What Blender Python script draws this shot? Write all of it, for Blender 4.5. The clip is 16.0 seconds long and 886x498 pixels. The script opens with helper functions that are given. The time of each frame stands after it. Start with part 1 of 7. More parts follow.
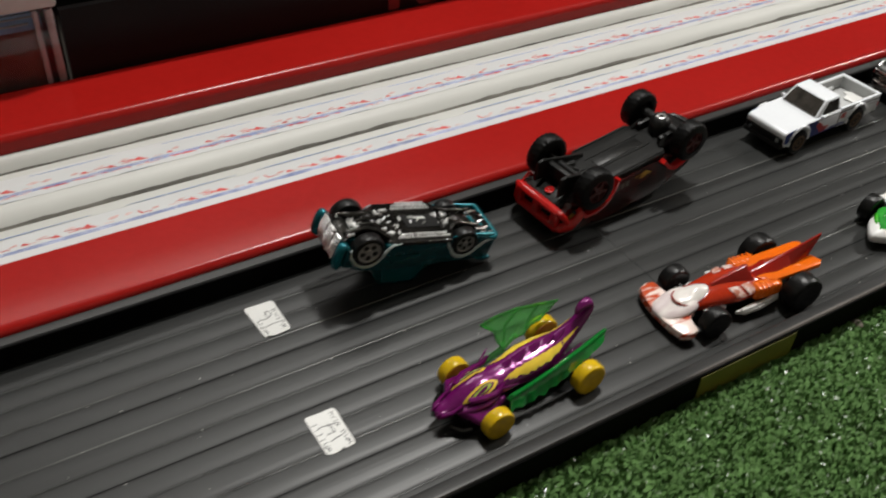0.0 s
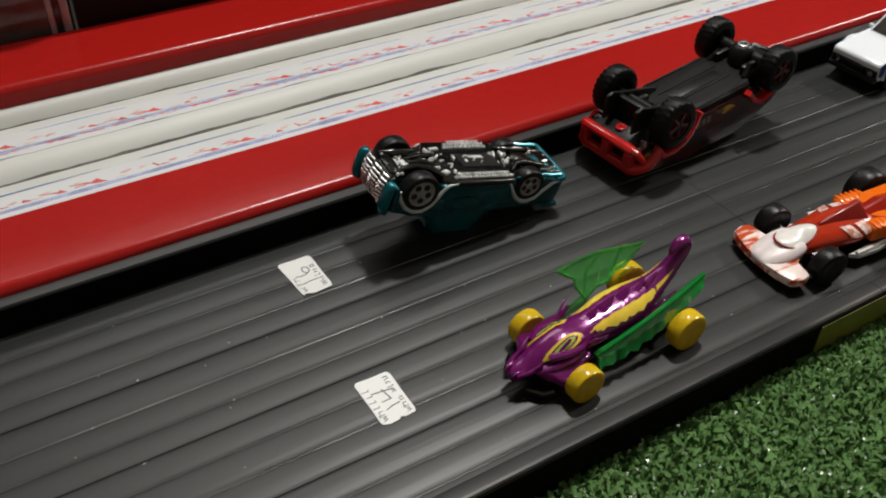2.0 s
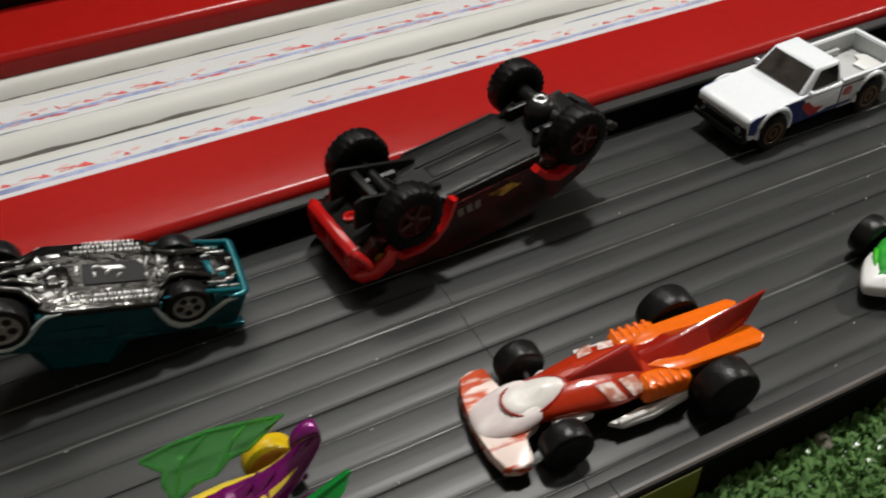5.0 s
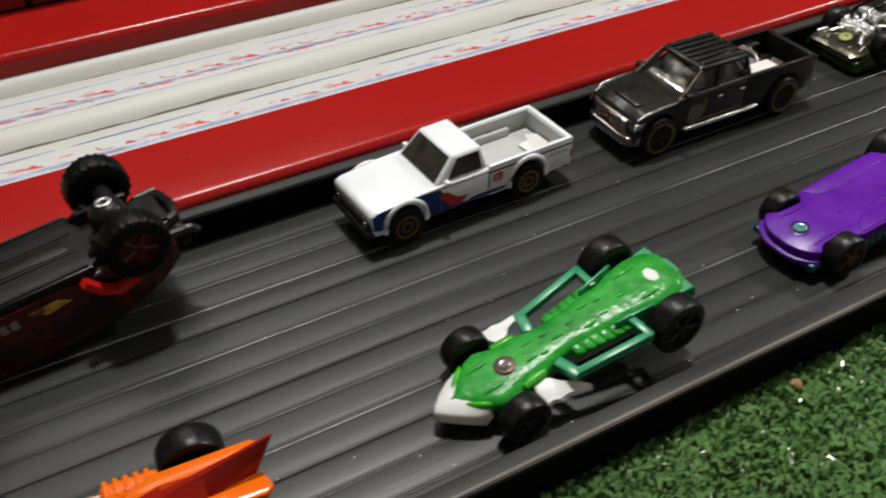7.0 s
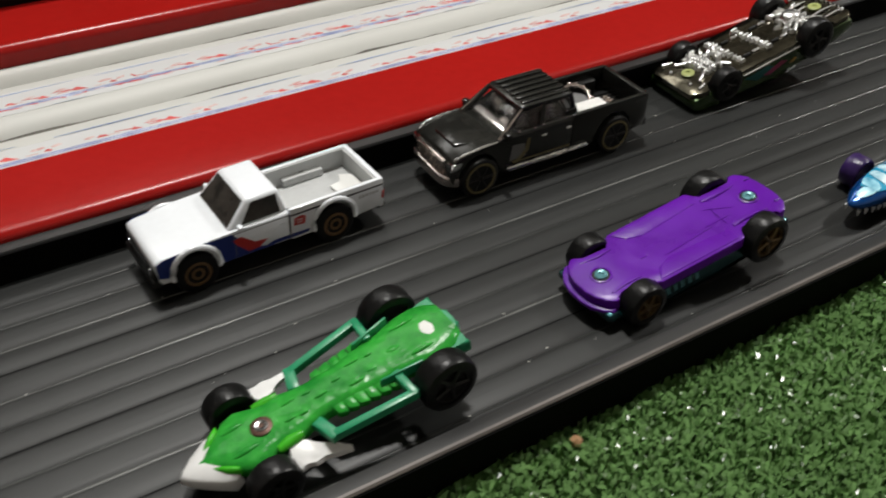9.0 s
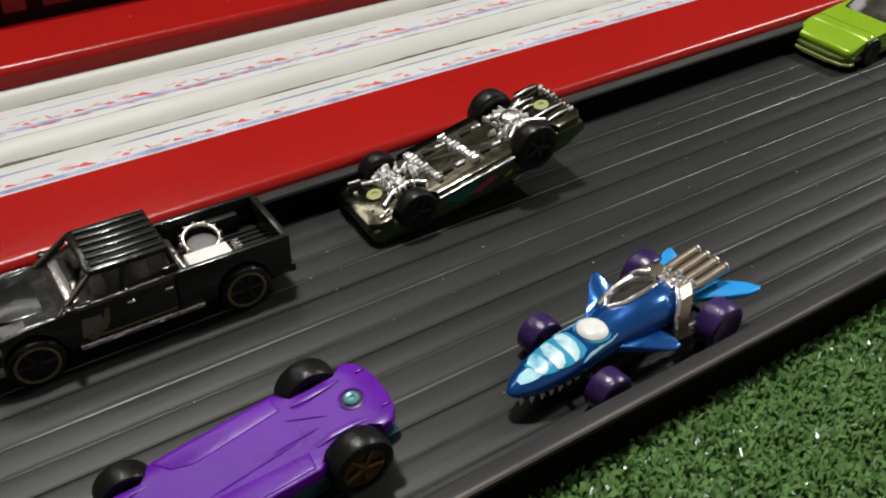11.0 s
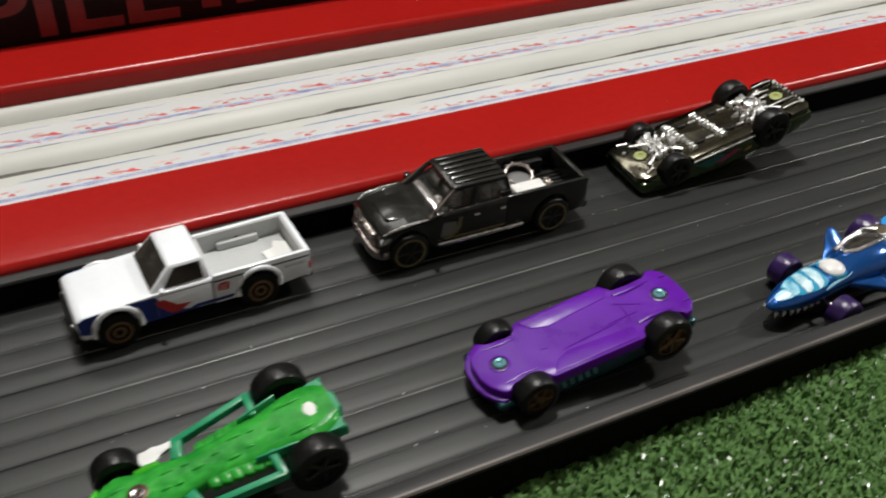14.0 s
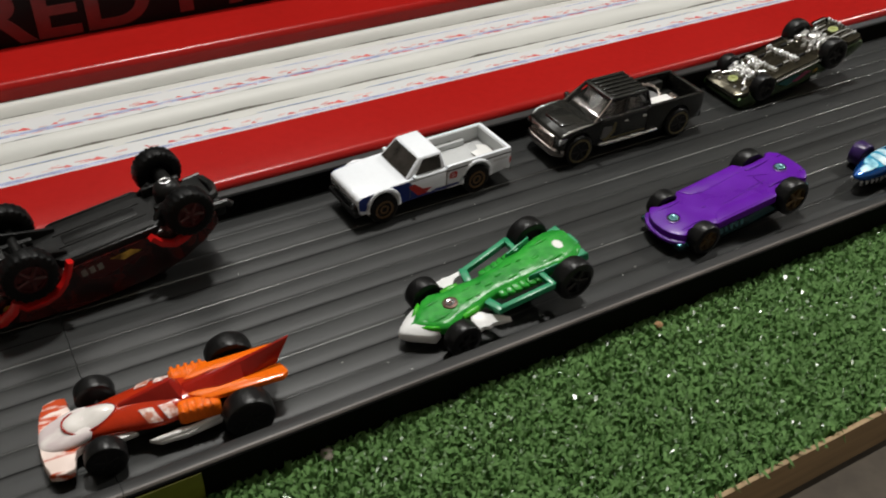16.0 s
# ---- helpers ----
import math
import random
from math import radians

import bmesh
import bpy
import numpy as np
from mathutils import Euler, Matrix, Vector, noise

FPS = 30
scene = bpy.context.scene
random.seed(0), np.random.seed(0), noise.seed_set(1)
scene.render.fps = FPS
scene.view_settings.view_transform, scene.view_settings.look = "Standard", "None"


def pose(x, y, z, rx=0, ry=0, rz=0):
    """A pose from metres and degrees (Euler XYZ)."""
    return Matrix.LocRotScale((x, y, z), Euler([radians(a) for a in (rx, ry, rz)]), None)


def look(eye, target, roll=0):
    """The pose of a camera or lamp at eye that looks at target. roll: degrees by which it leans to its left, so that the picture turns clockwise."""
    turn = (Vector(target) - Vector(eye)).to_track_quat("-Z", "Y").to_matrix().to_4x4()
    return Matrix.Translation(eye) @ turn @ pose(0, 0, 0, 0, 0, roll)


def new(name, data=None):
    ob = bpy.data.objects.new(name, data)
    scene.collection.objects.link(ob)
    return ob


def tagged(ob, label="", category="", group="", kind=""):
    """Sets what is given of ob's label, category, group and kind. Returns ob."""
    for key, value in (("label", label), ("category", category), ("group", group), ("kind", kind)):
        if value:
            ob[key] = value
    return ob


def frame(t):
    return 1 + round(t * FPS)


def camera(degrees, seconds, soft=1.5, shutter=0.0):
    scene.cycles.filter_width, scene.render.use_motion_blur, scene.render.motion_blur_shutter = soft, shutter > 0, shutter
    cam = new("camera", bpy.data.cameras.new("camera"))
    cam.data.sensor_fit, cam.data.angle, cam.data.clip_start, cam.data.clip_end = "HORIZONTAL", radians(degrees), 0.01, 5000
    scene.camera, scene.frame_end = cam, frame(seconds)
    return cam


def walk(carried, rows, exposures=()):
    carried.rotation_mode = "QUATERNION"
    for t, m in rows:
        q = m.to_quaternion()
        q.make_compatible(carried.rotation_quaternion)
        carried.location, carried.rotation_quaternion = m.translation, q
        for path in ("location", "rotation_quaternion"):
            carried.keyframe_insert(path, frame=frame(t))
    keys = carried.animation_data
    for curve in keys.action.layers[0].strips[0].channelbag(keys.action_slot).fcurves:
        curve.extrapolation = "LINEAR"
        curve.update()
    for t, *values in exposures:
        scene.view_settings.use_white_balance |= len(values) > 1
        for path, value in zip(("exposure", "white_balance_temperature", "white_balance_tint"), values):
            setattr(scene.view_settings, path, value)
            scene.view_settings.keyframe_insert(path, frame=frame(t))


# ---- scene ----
cam = camera(51.25, 16.0, soft=2.0, shutter=0.4)
ROWS = [
    (0, -0.2899, -0.1709, 0.2219, 50.29, -3.12, -31.19),
    (0.5, -0.3091, -0.1761, 0.2162, 50.29, -2.42, -31.12),
    (1, -0.3050, -0.1675, 0.2056, 50.83, -2.18, -31.60),
    (1.5, -0.2952, -0.1580, 0.1945, 51.13, -1.83, -31.37),
    (2, -0.2887, -0.1472, 0.1771, 51.02, -1.22, -31.26),
    (2.5, -0.2690, -0.1429, 0.1744, 50.86, 0.11, -31.57),
    (3, -0.2492, -0.1367, 0.1665, 50.09, 0.13, -31.17),
    (3.2, -0.2433, -0.1311, 0.1666, 49.12, -0.03, -30.44),
    (5.3, -0.1418, -0.1233, 0.1624, 48.50, 0.70, -26.97),
    (5.5, -0.1336, -0.1250, 0.1627, 48.84, 0.53, -27.15),
    (6, -0.1119, -0.1238, 0.1604, 49.16, 0.33, -27.62),
    (6.5, -0.0814, -0.1326, 0.1585, 49.75, 0.29, -28.86),
    (7, -0.0544, -0.1403, 0.1592, 50.67, 0.33, -29.43),
    (7.5, -0.0361, -0.1462, 0.1611, 50.51, 0.45, -30.29),
    (8, -0.0318, -0.1509, 0.1617, 51.17, -0.01, -30.65),
    (8.5, -0.0223, -0.1535, 0.1639, 51.41, 0.08, -30.86),
    (9, -0.0104, -0.1519, 0.1600, 51.67, -1.06, -31.25),
    (9.5, 0.0221, -0.1385, 0.1562, 52.33, -1.01, -33.91),
    (10, 0.0660, -0.1353, 0.1559, 52.24, -1.33, -35.15),
    (10.2, 0.0800, -0.1394, 0.1536, 53.45, -0.52, -35.69),
    (12.3, 0.1212, -0.1371, 0.1621, 50.66, -2.60, -26.62),
    (12.5, 0.1081, -0.1370, 0.1615, 50.74, -2.37, -25.68),
    (13, 0.0793, -0.1436, 0.1643, 51.40, -1.81, -23.08),
    (13.5, 0.0558, -0.1575, 0.1714, 52.15, -1.70, -23.71),
    (14, 0.0242, -0.1665, 0.1809, 52.39, -2.25, -26.14),
    (14.5, -0.0217, -0.1793, 0.1873, 52.97, -1.90, -26.74),
    (15, -0.0518, -0.1970, 0.1926, 53.03, -1.59, -28.54),
    (15.5, -0.0768, -0.2095, 0.2029, 52.44, -1.88, -30.16),
    (16, -0.0882, -0.2087, 0.2001, 52.17, -1.82, -29.51),
]
walk(cam, [(t, pose(x, y, z, rx, ry, rz)) for t, x, y, z, rx, ry, rz in ROWS])

# ---- world and light ----
world = bpy.data.worlds.new("night_room")
scene.world = world
world.use_nodes = True
world.node_tree.nodes["Background"].inputs[0].default_value = (0.9, 0.95, 1.0, 1)
world.node_tree.nodes["Background"].inputs[1].default_value = 0.045


def ceiling_lamp(name, x, y, z, sx, sy, watts):
    data = bpy.data.lights.new(name, "AREA")
    data.shape, data.size, data.size_y, data.energy = "RECTANGLE", sx, sy, watts
    data.color = (1.0, 0.98, 0.935)
    ob = new(name, data)
    ob.matrix_basis = look((x, y, z), (x * 0.6, y * 0.4, 0))
    return ob


ceiling_lamp("lamp_light", 0.28, 0.40, 1.52, 0.13, 0.09, 20.5)
ceiling_lamp("lamp_light", 2.00, 0.12, 1.52, 0.16, 0.10, 21)
ceiling_lamp("lamp_light", 0.06, 1.24, 1.52, 1.1, 0.42, 7.0)

# ---- helpers of the scene: meshes are made in millimetres ----
MM = 0.001


def part(name, bm, mat, parent=None, label="", angle=38, subsurf=0, kind="", flat=False):
    """Links a bmesh (in millimetres) as one mesh object under a thing or a part."""
    bmesh.ops.recalc_face_normals(bm, faces=bm.faces)
    bmesh.ops.scale(bm, vec=(MM, MM, MM), verts=bm.verts)
    me = bpy.data.meshes.new(name)
    bm.to_mesh(me)
    bm.free()
    if not flat:
        me.shade_smooth()
        if angle < 180:
            me.set_sharp_from_angle(angle=radians(angle))
    me.materials.append(mat)
    ob = new(name, me)
    if parent:
        ob.parent = parent
    if subsurf:
        m = ob.modifiers.new("smooth", "SUBSURF")
        m.levels = m.render_levels = subsurf
    return tagged(ob, label=label, kind=kind)


def thing(name, label, category, m, group=""):
    ob = new(name)
    ob.empty_display_size = 0.01
    ob.matrix_basis = m
    return tagged(ob, label=label, category=category, group=group)


def B():
    return bmesh.new()


def box(bm, x0, x1, y0, y1, z0, z1, bevel=0.0, seg=2):
    vs = [bm.verts.new((x, y, z)) for x in (x0, x1) for y in (y0, y1) for z in (z0, z1)]
    fs = [bm.faces.new([vs[i] for i in f]) for f in
          ((0, 1, 3, 2), (4, 6, 7, 5), (0, 4, 5, 1), (2, 3, 7, 6), (0, 2, 6, 4), (1, 5, 7, 3))]
    if bevel:
        es = list({e for f in fs for e in f.edges})
        bmesh.ops.bevel(bm, geom=es, offset=bevel, segments=seg, affect="EDGES", profile=0.5)
    return bm


def hull(bm, bottom, top, bevel=0.0, seg=2):
    """A closed block between two rings of points of one length."""
    a = [bm.verts.new(p) for p in bottom]
    b = [bm.verts.new(p) for p in top]
    n = len(a)
    fs = [bm.faces.new(a[::-1]), bm.faces.new(b)]
    fs += [bm.faces.new((a[i], a[(i + 1) % n], b[(i + 1) % n], b[i])) for i in range(n)]
    if bevel:
        es = list({e for f in fs for e in f.edges})
        bmesh.ops.bevel(bm, geom=es, offset=bevel, segments=seg, affect="EDGES", profile=0.5)
    return bm


def side(bm, outline, y0, y1, bevel=0.0, seg=2):
    """A side outline of (x, z) carried across from y0 to y1."""
    return hull(bm, [(x, y0, z) for x, z in outline], [(x, y1, z) for x, z in outline], bevel, seg)


def plan(bm, outline, z0, z1, bevel=0.0, seg=2):
    """A plan outline of (x, y) carried up from z0 to z1."""
    return hull(bm, [(x, y, z0) for x, y in outline], [(x, y, z1) for x, y in outline], bevel, seg)


def mirror_plan(half):
    """A whole plan outline from its half on the +y side, nose to tail."""
    return [(x, -y) for x, y in half] + [(x, y) for x, y in half[::-1]]


def arch(cx, cz, r, zb, n=9):
    """The points of a wheel arch from its front foot over the top to its rear foot."""
    a0 = math.asin(max(-1, min(1, (zb - cz) / r)))
    return [(cx - r * math.cos(a0 + (math.pi - 2 * a0) * i / n), cz + r * math.sin(a0 + (math.pi - 2 * a0) * i / n))
            for i in range(n + 1)]


def loft(bm, rings, cap=True):
    """A skin over rings of points, each of the same length."""
    vs = [[bm.verts.new(p) for p in ring] for ring in rings]
    n = len(vs[0])
    for a, b in zip(vs, vs[1:]):
        for i in range(n):
            bm.faces.new((a[i], a[(i + 1) % n], b[(i + 1) % n], b[i]))
    if cap:
        bm.faces.new(vs[0][::-1])
        bm.faces.new(vs[-1])
    return bm


def egg(x, w, z0, z1, n=12, p=2.3, dy=0.0):
    """A rounded cross section at x, w wide, from z0 to z1."""
    out = []
    for i in range(n):
        a = 2 * math.pi * i / n
        c, s = math.cos(a), math.sin(a)
        y = w / 2 * math.copysign(abs(c) ** (2 / p), c)
        z = (z0 + z1) / 2 + (z1 - z0) / 2 * math.copysign(abs(s) ** (2 / p), s)
        out.append((x, y + dy, z))
    return out


def lathe(bm, prof, c, axis="y", seg=24):
    """A body of revolution: prof of (radius, way along the axis), round an axis through c."""
    rings = []
    for r, h in prof:
        ring = []
        for i in range(seg):
            a = 2 * math.pi * i / seg
            u, v = r * math.cos(a), r * math.sin(a)
            ring.append({"y": (c[0] + u, c[1] + h, c[2] + v), "z": (c[0] + u, c[1] + v, c[2] + h),
                         "x": (c[0] + h, c[1] + u, c[2] + v)}[axis])
        rings.append(ring)
    return loft(bm, rings)


def tube(bm, pts, r, seg=8, r1=None):
    """A round rod along points, tapering from r to r1."""
    pts = [Vector(p) for p in pts]
    rings = []
    for i, p in enumerate(pts):
        d = (pts[min(i + 1, len(pts) - 1)] - pts[max(i - 1, 0)]).normalized()
        u = d.orthogonal().normalized() if abs(d.z) > 0.95 else d.cross(Vector((0, 0, 1))).normalized()
        v = d.cross(u)
        rr = r[i] if isinstance(r, (list, tuple)) else r if r1 is None else r + (r1 - r) * i / (len(pts) - 1)
        rings.append([p + rr * (math.cos(2 * math.pi * k / seg) * u + math.sin(2 * math.pi * k / seg) * v) for k in range(seg)])
    return loft(bm, rings)


def on_body(spec, x, deg, off=0.06, p=2.3):
    """A point on a lofted egg-shaped body, deg up from its +y side; spec is a list of (x, w, z0, z1)."""
    k = max(i for i in range(len(spec) - 1) if spec[i][0] <= x or i == 0)
    a, b = spec[k], spec[k + 1]
    f = (x - a[0]) / (b[0] - a[0])
    w, z0, z1 = [a[j] + (b[j] - a[j]) * f for j in (1, 2, 3)]
    c, sn = math.cos(radians(deg)), math.sin(radians(deg))
    y = (w / 2 + off) * math.copysign(abs(c) ** (2 / p), c)
    z = (z0 + z1) / 2 + ((z1 - z0) / 2 + off) * math.copysign(abs(sn) ** (2 / p), sn)
    return (x, y, z)


def decal(spec, rows, off=0.06, n=5):
    """A thin print laid on a lofted body: rows of (x, from, to) in degrees."""
    bm = B()
    vs = [[bm.verts.new(on_body(spec, x, a0 + (a1 - a0) * i / n, off)) for i in range(n + 1)] for x, a0, a1 in rows]
    for r0, r1 in zip(vs, vs[1:]):
        for i in range(n):
            bm.faces.new((r0[i], r0[i + 1], r1[i + 1], r1[i]))
    bmesh.ops.recalc_face_normals(bm, faces=bm.faces)
    bmesh.ops.solidify(bm, geom=bm.faces[:], thickness=0.18)
    return bm


def sheet(rim, thick):
    """A thin plate over an outline of points in space, fanned from its middle."""
    bm = B()
    mid = sum((Vector(q) for q in rim), Vector()) / len(rim)
    c = bm.verts.new(mid)
    vs = [bm.verts.new(q) for q in rim]
    for i in range(len(vs)):
        bm.faces.new((c, vs[i], vs[(i + 1) % len(vs)]))
    bmesh.ops.recalc_face_normals(bm, faces=bm.faces)
    bmesh.ops.solidify(bm, geom=bm.faces[:], thickness=thick)
    return bm


def slab(bm, quad, thick, inset=(0, 1, 0, 1)):
    """A thin plate proud of a four-cornered face (corners in turn); inset gives u0, u1, v0, v1."""
    a, b, c, d = [Vector(p) for p in quad]
    f = lambda u, v: (a * (1 - u) + b * u) * (1 - v) + (d * (1 - u) + c * u) * v
    u0, u1, v0, v1 = inset
    q = [f(u0, v0), f(u1, v0), f(u1, v1), f(u0, v1)]
    n = (q[1] - q[0]).cross(q[3] - q[0]).normalized() * thick
    return hull(bm, [p - n * 0.5 for p in q], [p + n for p in q])


# ---- materials ----
def paint(name, color, rough=0.4, metal=0.0, vary=0.12, grain=600.0, bump=0.0, bump_scale=1500.0, coat=0.0, stretch=(1, 1, 1),
          spec=0.5, trans=0.0, ior=1.47, rough_vary=0.0, big=40.0, island=0.0, piece=0.0, ramp_half=0.2, sub=0.0, speck=0.0, speck_color=(0.5, 0.48, 0.45, 1), second=None, glossy_few=0.0):
    """A surface with variation at two scales: fine grain and broad stains."""
    m = bpy.data.materials.new(name)
    m.use_nodes = True
    nt = m.node_tree
    nd, ln = nt.nodes, nt.links
    b = nd["Principled BSDF"]
    b.inputs["Roughness"].default_value, b.inputs["Metallic"].default_value = rough, metal
    b.inputs["Specular IOR Level"].default_value, b.inputs["Coat Weight"].default_value = spec, coat
    b.inputs["Coat Roughness"].default_value = 0.08
    b.inputs["Transmission Weight"].default_value, b.inputs["IOR"].default_value = trans, ior
    b.inputs["Subsurface Weight"].default_value = sub
    if sub:
        b.inputs["Subsurface Radius"].default_value = (0.002, 0.002, 0.002)
        b.inputs["Subsurface Scale"].default_value = 1.0
    tc = nd.new("ShaderNodeTexCoord")
    mp = nd.new("ShaderNodeMapping")
    mp.inputs["Scale"].default_value = stretch
    ln.new(tc.outputs["Object"], mp.inputs["Vector"])

    def noise_at(scale, detail=4.0):
        n = nd.new("ShaderNodeTexNoise")
        n.inputs["Scale"].default_value, n.inputs["Detail"].default_value = scale, detail
        ln.new(mp.outputs["Vector"], n.inputs["Vector"])
        return n.outputs["Fac"]

    def math_node(op, a, c):
        n = nd.new("ShaderNodeMath")
        n.operation = op
        for i, v in enumerate((a, c)):
            if isinstance(v, (int, float)):
                n.inputs[i].default_value = v
            else:
                ln.new(v, n.inputs[i])
        return n.outputs[0]

    f1, f2 = noise_at(grain), noise_at(big, 2.0)
    fac = math_node("ADD", math_node("MULTIPLY", f1, 0.5), math_node("MULTIPLY", f2, 0.5))
    if island or piece:
        g = nd.new("ShaderNodeNewGeometry" if island else "ShaderNodeObjectInfo")
        r = g.outputs["Random Per Island"] if island else g.outputs["Random"]
        fac = math_node("ADD", fac, math_node("MULTIPLY", math_node("SUBTRACT", r, 0.5), (island or piece)))
    ramp = nd.new("ShaderNodeValToRGB")
    lo = [c * (1 - vary) for c in color]
    hi = [min(1.0, c * (1 + vary)) for c in (second or color)]
    ramp.color_ramp.elements[0].position, ramp.color_ramp.elements[1].position = 0.5 - ramp_half, 0.5 + ramp_half
    ramp.color_ramp.elements[0].color, ramp.color_ramp.elements[1].color = (*lo, 1), (*hi, 1)
    ln.new(fac, ramp.inputs["Fac"])
    col = ramp.outputs["Color"]
    if speck:
        v = nd.new("ShaderNodeTexVoronoi")
        v.inputs["Scale"].default_value = 90.0
        ln.new(tc.outputs["Object"], v.inputs["Vector"])
        hitd = math_node("LESS_THAN", v.outputs["Distance"], speck)
        mix = nd.new("ShaderNodeMix")
        mix.data_type = "RGBA"
        ln.new(hitd, mix.inputs[0])
        ln.new(col, mix.inputs[6])
        mix.inputs[7].default_value = speck_color
        col = mix.outputs[2]
    ln.new(col, b.inputs["Base Color"])
    if rough_vary:
        ln.new(math_node("ADD", math_node("MULTIPLY", math_node("SUBTRACT", fac, 0.5), rough_vary), rough), b.inputs["Roughness"])
    if glossy_few:
        # only a few of the blades have kept their sheen
        few = math_node("LESS_THAN", r, glossy_few)
        ln.new(math_node("SUBTRACT", rough, math_node("MULTIPLY", few, rough - 0.25)), b.inputs["Roughness"])
        ln.new(math_node("ADD", math_node("MULTIPLY", few, 0.8), spec), b.inputs["Specular IOR Level"])
    if bump:
        bn = nd.new("ShaderNodeBump")
        bn.inputs["Strength"].default_value, bn.inputs["Distance"].default_value = bump, 0.0003
        ln.new(noise_at(bump_scale, 3.0), bn.inputs["Height"])
        ln.new(bn.outputs["Normal"], b.inputs["Normal"])
    return m


# paler ridge plastic: the shine on the rib tops, put into the colour
M_RIBSHEEN = paint("rib_sheen_plastic", (0.030, 0.031, 0.030), 0.26, vary=0.7, grain=260, stretch=(0.12, 1, 1), big=45, ramp_half=0.12, spec=0.5, second=(0.10, 0.102, 0.098))
M_RIBDULL = paint("dull_rib_plastic", (0.013, 0.014, 0.013), 0.32, vary=0.7, grain=260, stretch=(0.12, 1, 1), big=40, ramp_half=0.14, spec=0.4, second=(0.036, 0.038, 0.036))
# groove joints are drawn as low dark strips
M_GROOVE = paint("dark_groove_plastic", (0.006, 0.006, 0.006), 0.6, vary=0.5, grain=300, stretch=(0.1, 1, 1), spec=0.1)
M_TRACK = paint("track_plastic", (0.0135, 0.0141, 0.0138), 0.40, ramp_half=0.22, vary=0.25, grain=240, stretch=(0.035, 1, 1), rough_vary=0.2, bump=0.14, bump_scale=700, big=60, spec=0.5, second=(0.0185, 0.0195, 0.019), speck=0.012, speck_color=(0.4, 0.39, 0.36, 1))
M_LIP = paint("lip_plastic", (0.032, 0.032, 0.032), 0.38, vary=0.45, spec=0.45, grain=300, stretch=(0.1, 1, 1), rough_vary=0.2)
M_RED = paint("red_gloss_paint", (0.34, 0.009, 0.007), 0.25, spec=0.3, vary=0.09, grain=250, bump=0.3, bump_scale=300, big=14, rough_vary=0.12, speck=0.018, speck_color=(0.6, 0.36, 0.32, 1))
M_WHITE = paint("white_trim_plastic", (0.56, 0.56, 0.53), 0.5, vary=0.06, grain=200, bump=0.05, stretch=(0.15, 1, 1))
M_FILM = paint("white_film", (0.62, 0.625, 0.625), 0.36, vary=0.05, grain=200, bump=0.3, bump_scale=110, stretch=(0.3, 1, 1))
M_PRINT_RED = paint("red_print", (0.60, 0.085, 0.08), 0.5, vary=0.35, grain=900)
M_PRINT_PALE = paint("pale_red_print", (0.64, 0.30, 0.28), 0.5, vary=0.12, grain=500, big=220, ramp_half=0.1, second=(0.64, 0.49, 0.47))
M_PRINT_BLUE = paint("blue_print", (0.14, 0.20, 0.46), 0.5, vary=0.45, grain=260)
M_PRINT_SKY = paint("pale_blue_print", (0.21, 0.31, 0.58), 0.5, vary=0.3, grain=300)
M_PRINT_FAINT = paint("faint_blue_print", (0.45, 0.51, 0.62), 0.5, vary=0.15, grain=300)
M_PRINT_BAND = paint("lavender_print", (0.34, 0.38, 0.56), 0.5, vary=0.3, grain=150, big=60, ramp_half=0.14, second=(0.52, 0.54, 0.62))
# dark colour that gives the trim's creases their shade
M_CREASE_SHADE = paint("crease_shade_dark", (0.05, 0.045, 0.038), 0.8, vary=0.4, grain=300, big=50, stretch=(0.15, 1, 1), second=(0.16, 0.15, 0.13))
M_PANEL = paint("black_panel", (0.005, 0.004, 0.004), 0.4, spec=0.15, vary=0.3, grain=300)
M_SIGN_RED = paint("sign_red", (0.16, 0.012, 0.012), 0.4, vary=0.25, grain=200)
M_TURF = paint("turf_blade", (0.118, 0.228, 0.070), 0.6, vary=0.22, grain=120, island=0.5, big=25, spec=0.13, ramp_half=0.35, glossy_few=0.12)
M_TURF_BED = paint("turf_backing", (0.06, 0.13, 0.035), 0.85, vary=0.4, grain=500)
M_WOOD = paint("board_edge_wood", (0.30, 0.2, 0.1), 0.6, vary=0.3, grain=400, stretch=(0.1, 1, 1))
M_BOARD = paint("dark_board", (0.02, 0.016, 0.012), 0.6, vary=0.3, grain=200)
M_FLOOR = paint("dark_floor", (0.11, 0.085, 0.06), 0.5, vary=0.4, grain=30, big=8)
M_ROOM = paint("room_wall_paint", (0.46, 0.44, 0.40), 0.8, vary=0.05, grain=30, big=3)
M_DARKWALL = paint("dark_wall_paint", (0.34, 0.315, 0.285), 0.8, vary=0.08, grain=30, big=3)
M_CEIL = paint("white_ceiling_paint", (0.76, 0.75, 0.72), 0.8, vary=0.03, grain=30, big=3)
M_TAPE = paint("yellow_tape", (0.13, 0.12, 0.01), 0.5, vary=0.15, grain=300)
M_PAPER = paint("sticker_paper", (0.80, 0.80, 0.78), 0.6, vary=0.03, grain=400)
M_INK = paint("grey_ink", (0.10, 0.10, 0.11), 0.6, vary=0.2)
M_TYRE = paint("black_tyre_plastic", (0.008, 0.008, 0.008), 0.33, vary=0.3, grain=900, bump=0.6, bump_scale=600, spec=0.24)
M_BLACK = paint("black_plastic", (0.012, 0.012, 0.012), 0.4, spec=0.3, vary=0.3, grain=600, bump=0.2, bump_scale=1800)
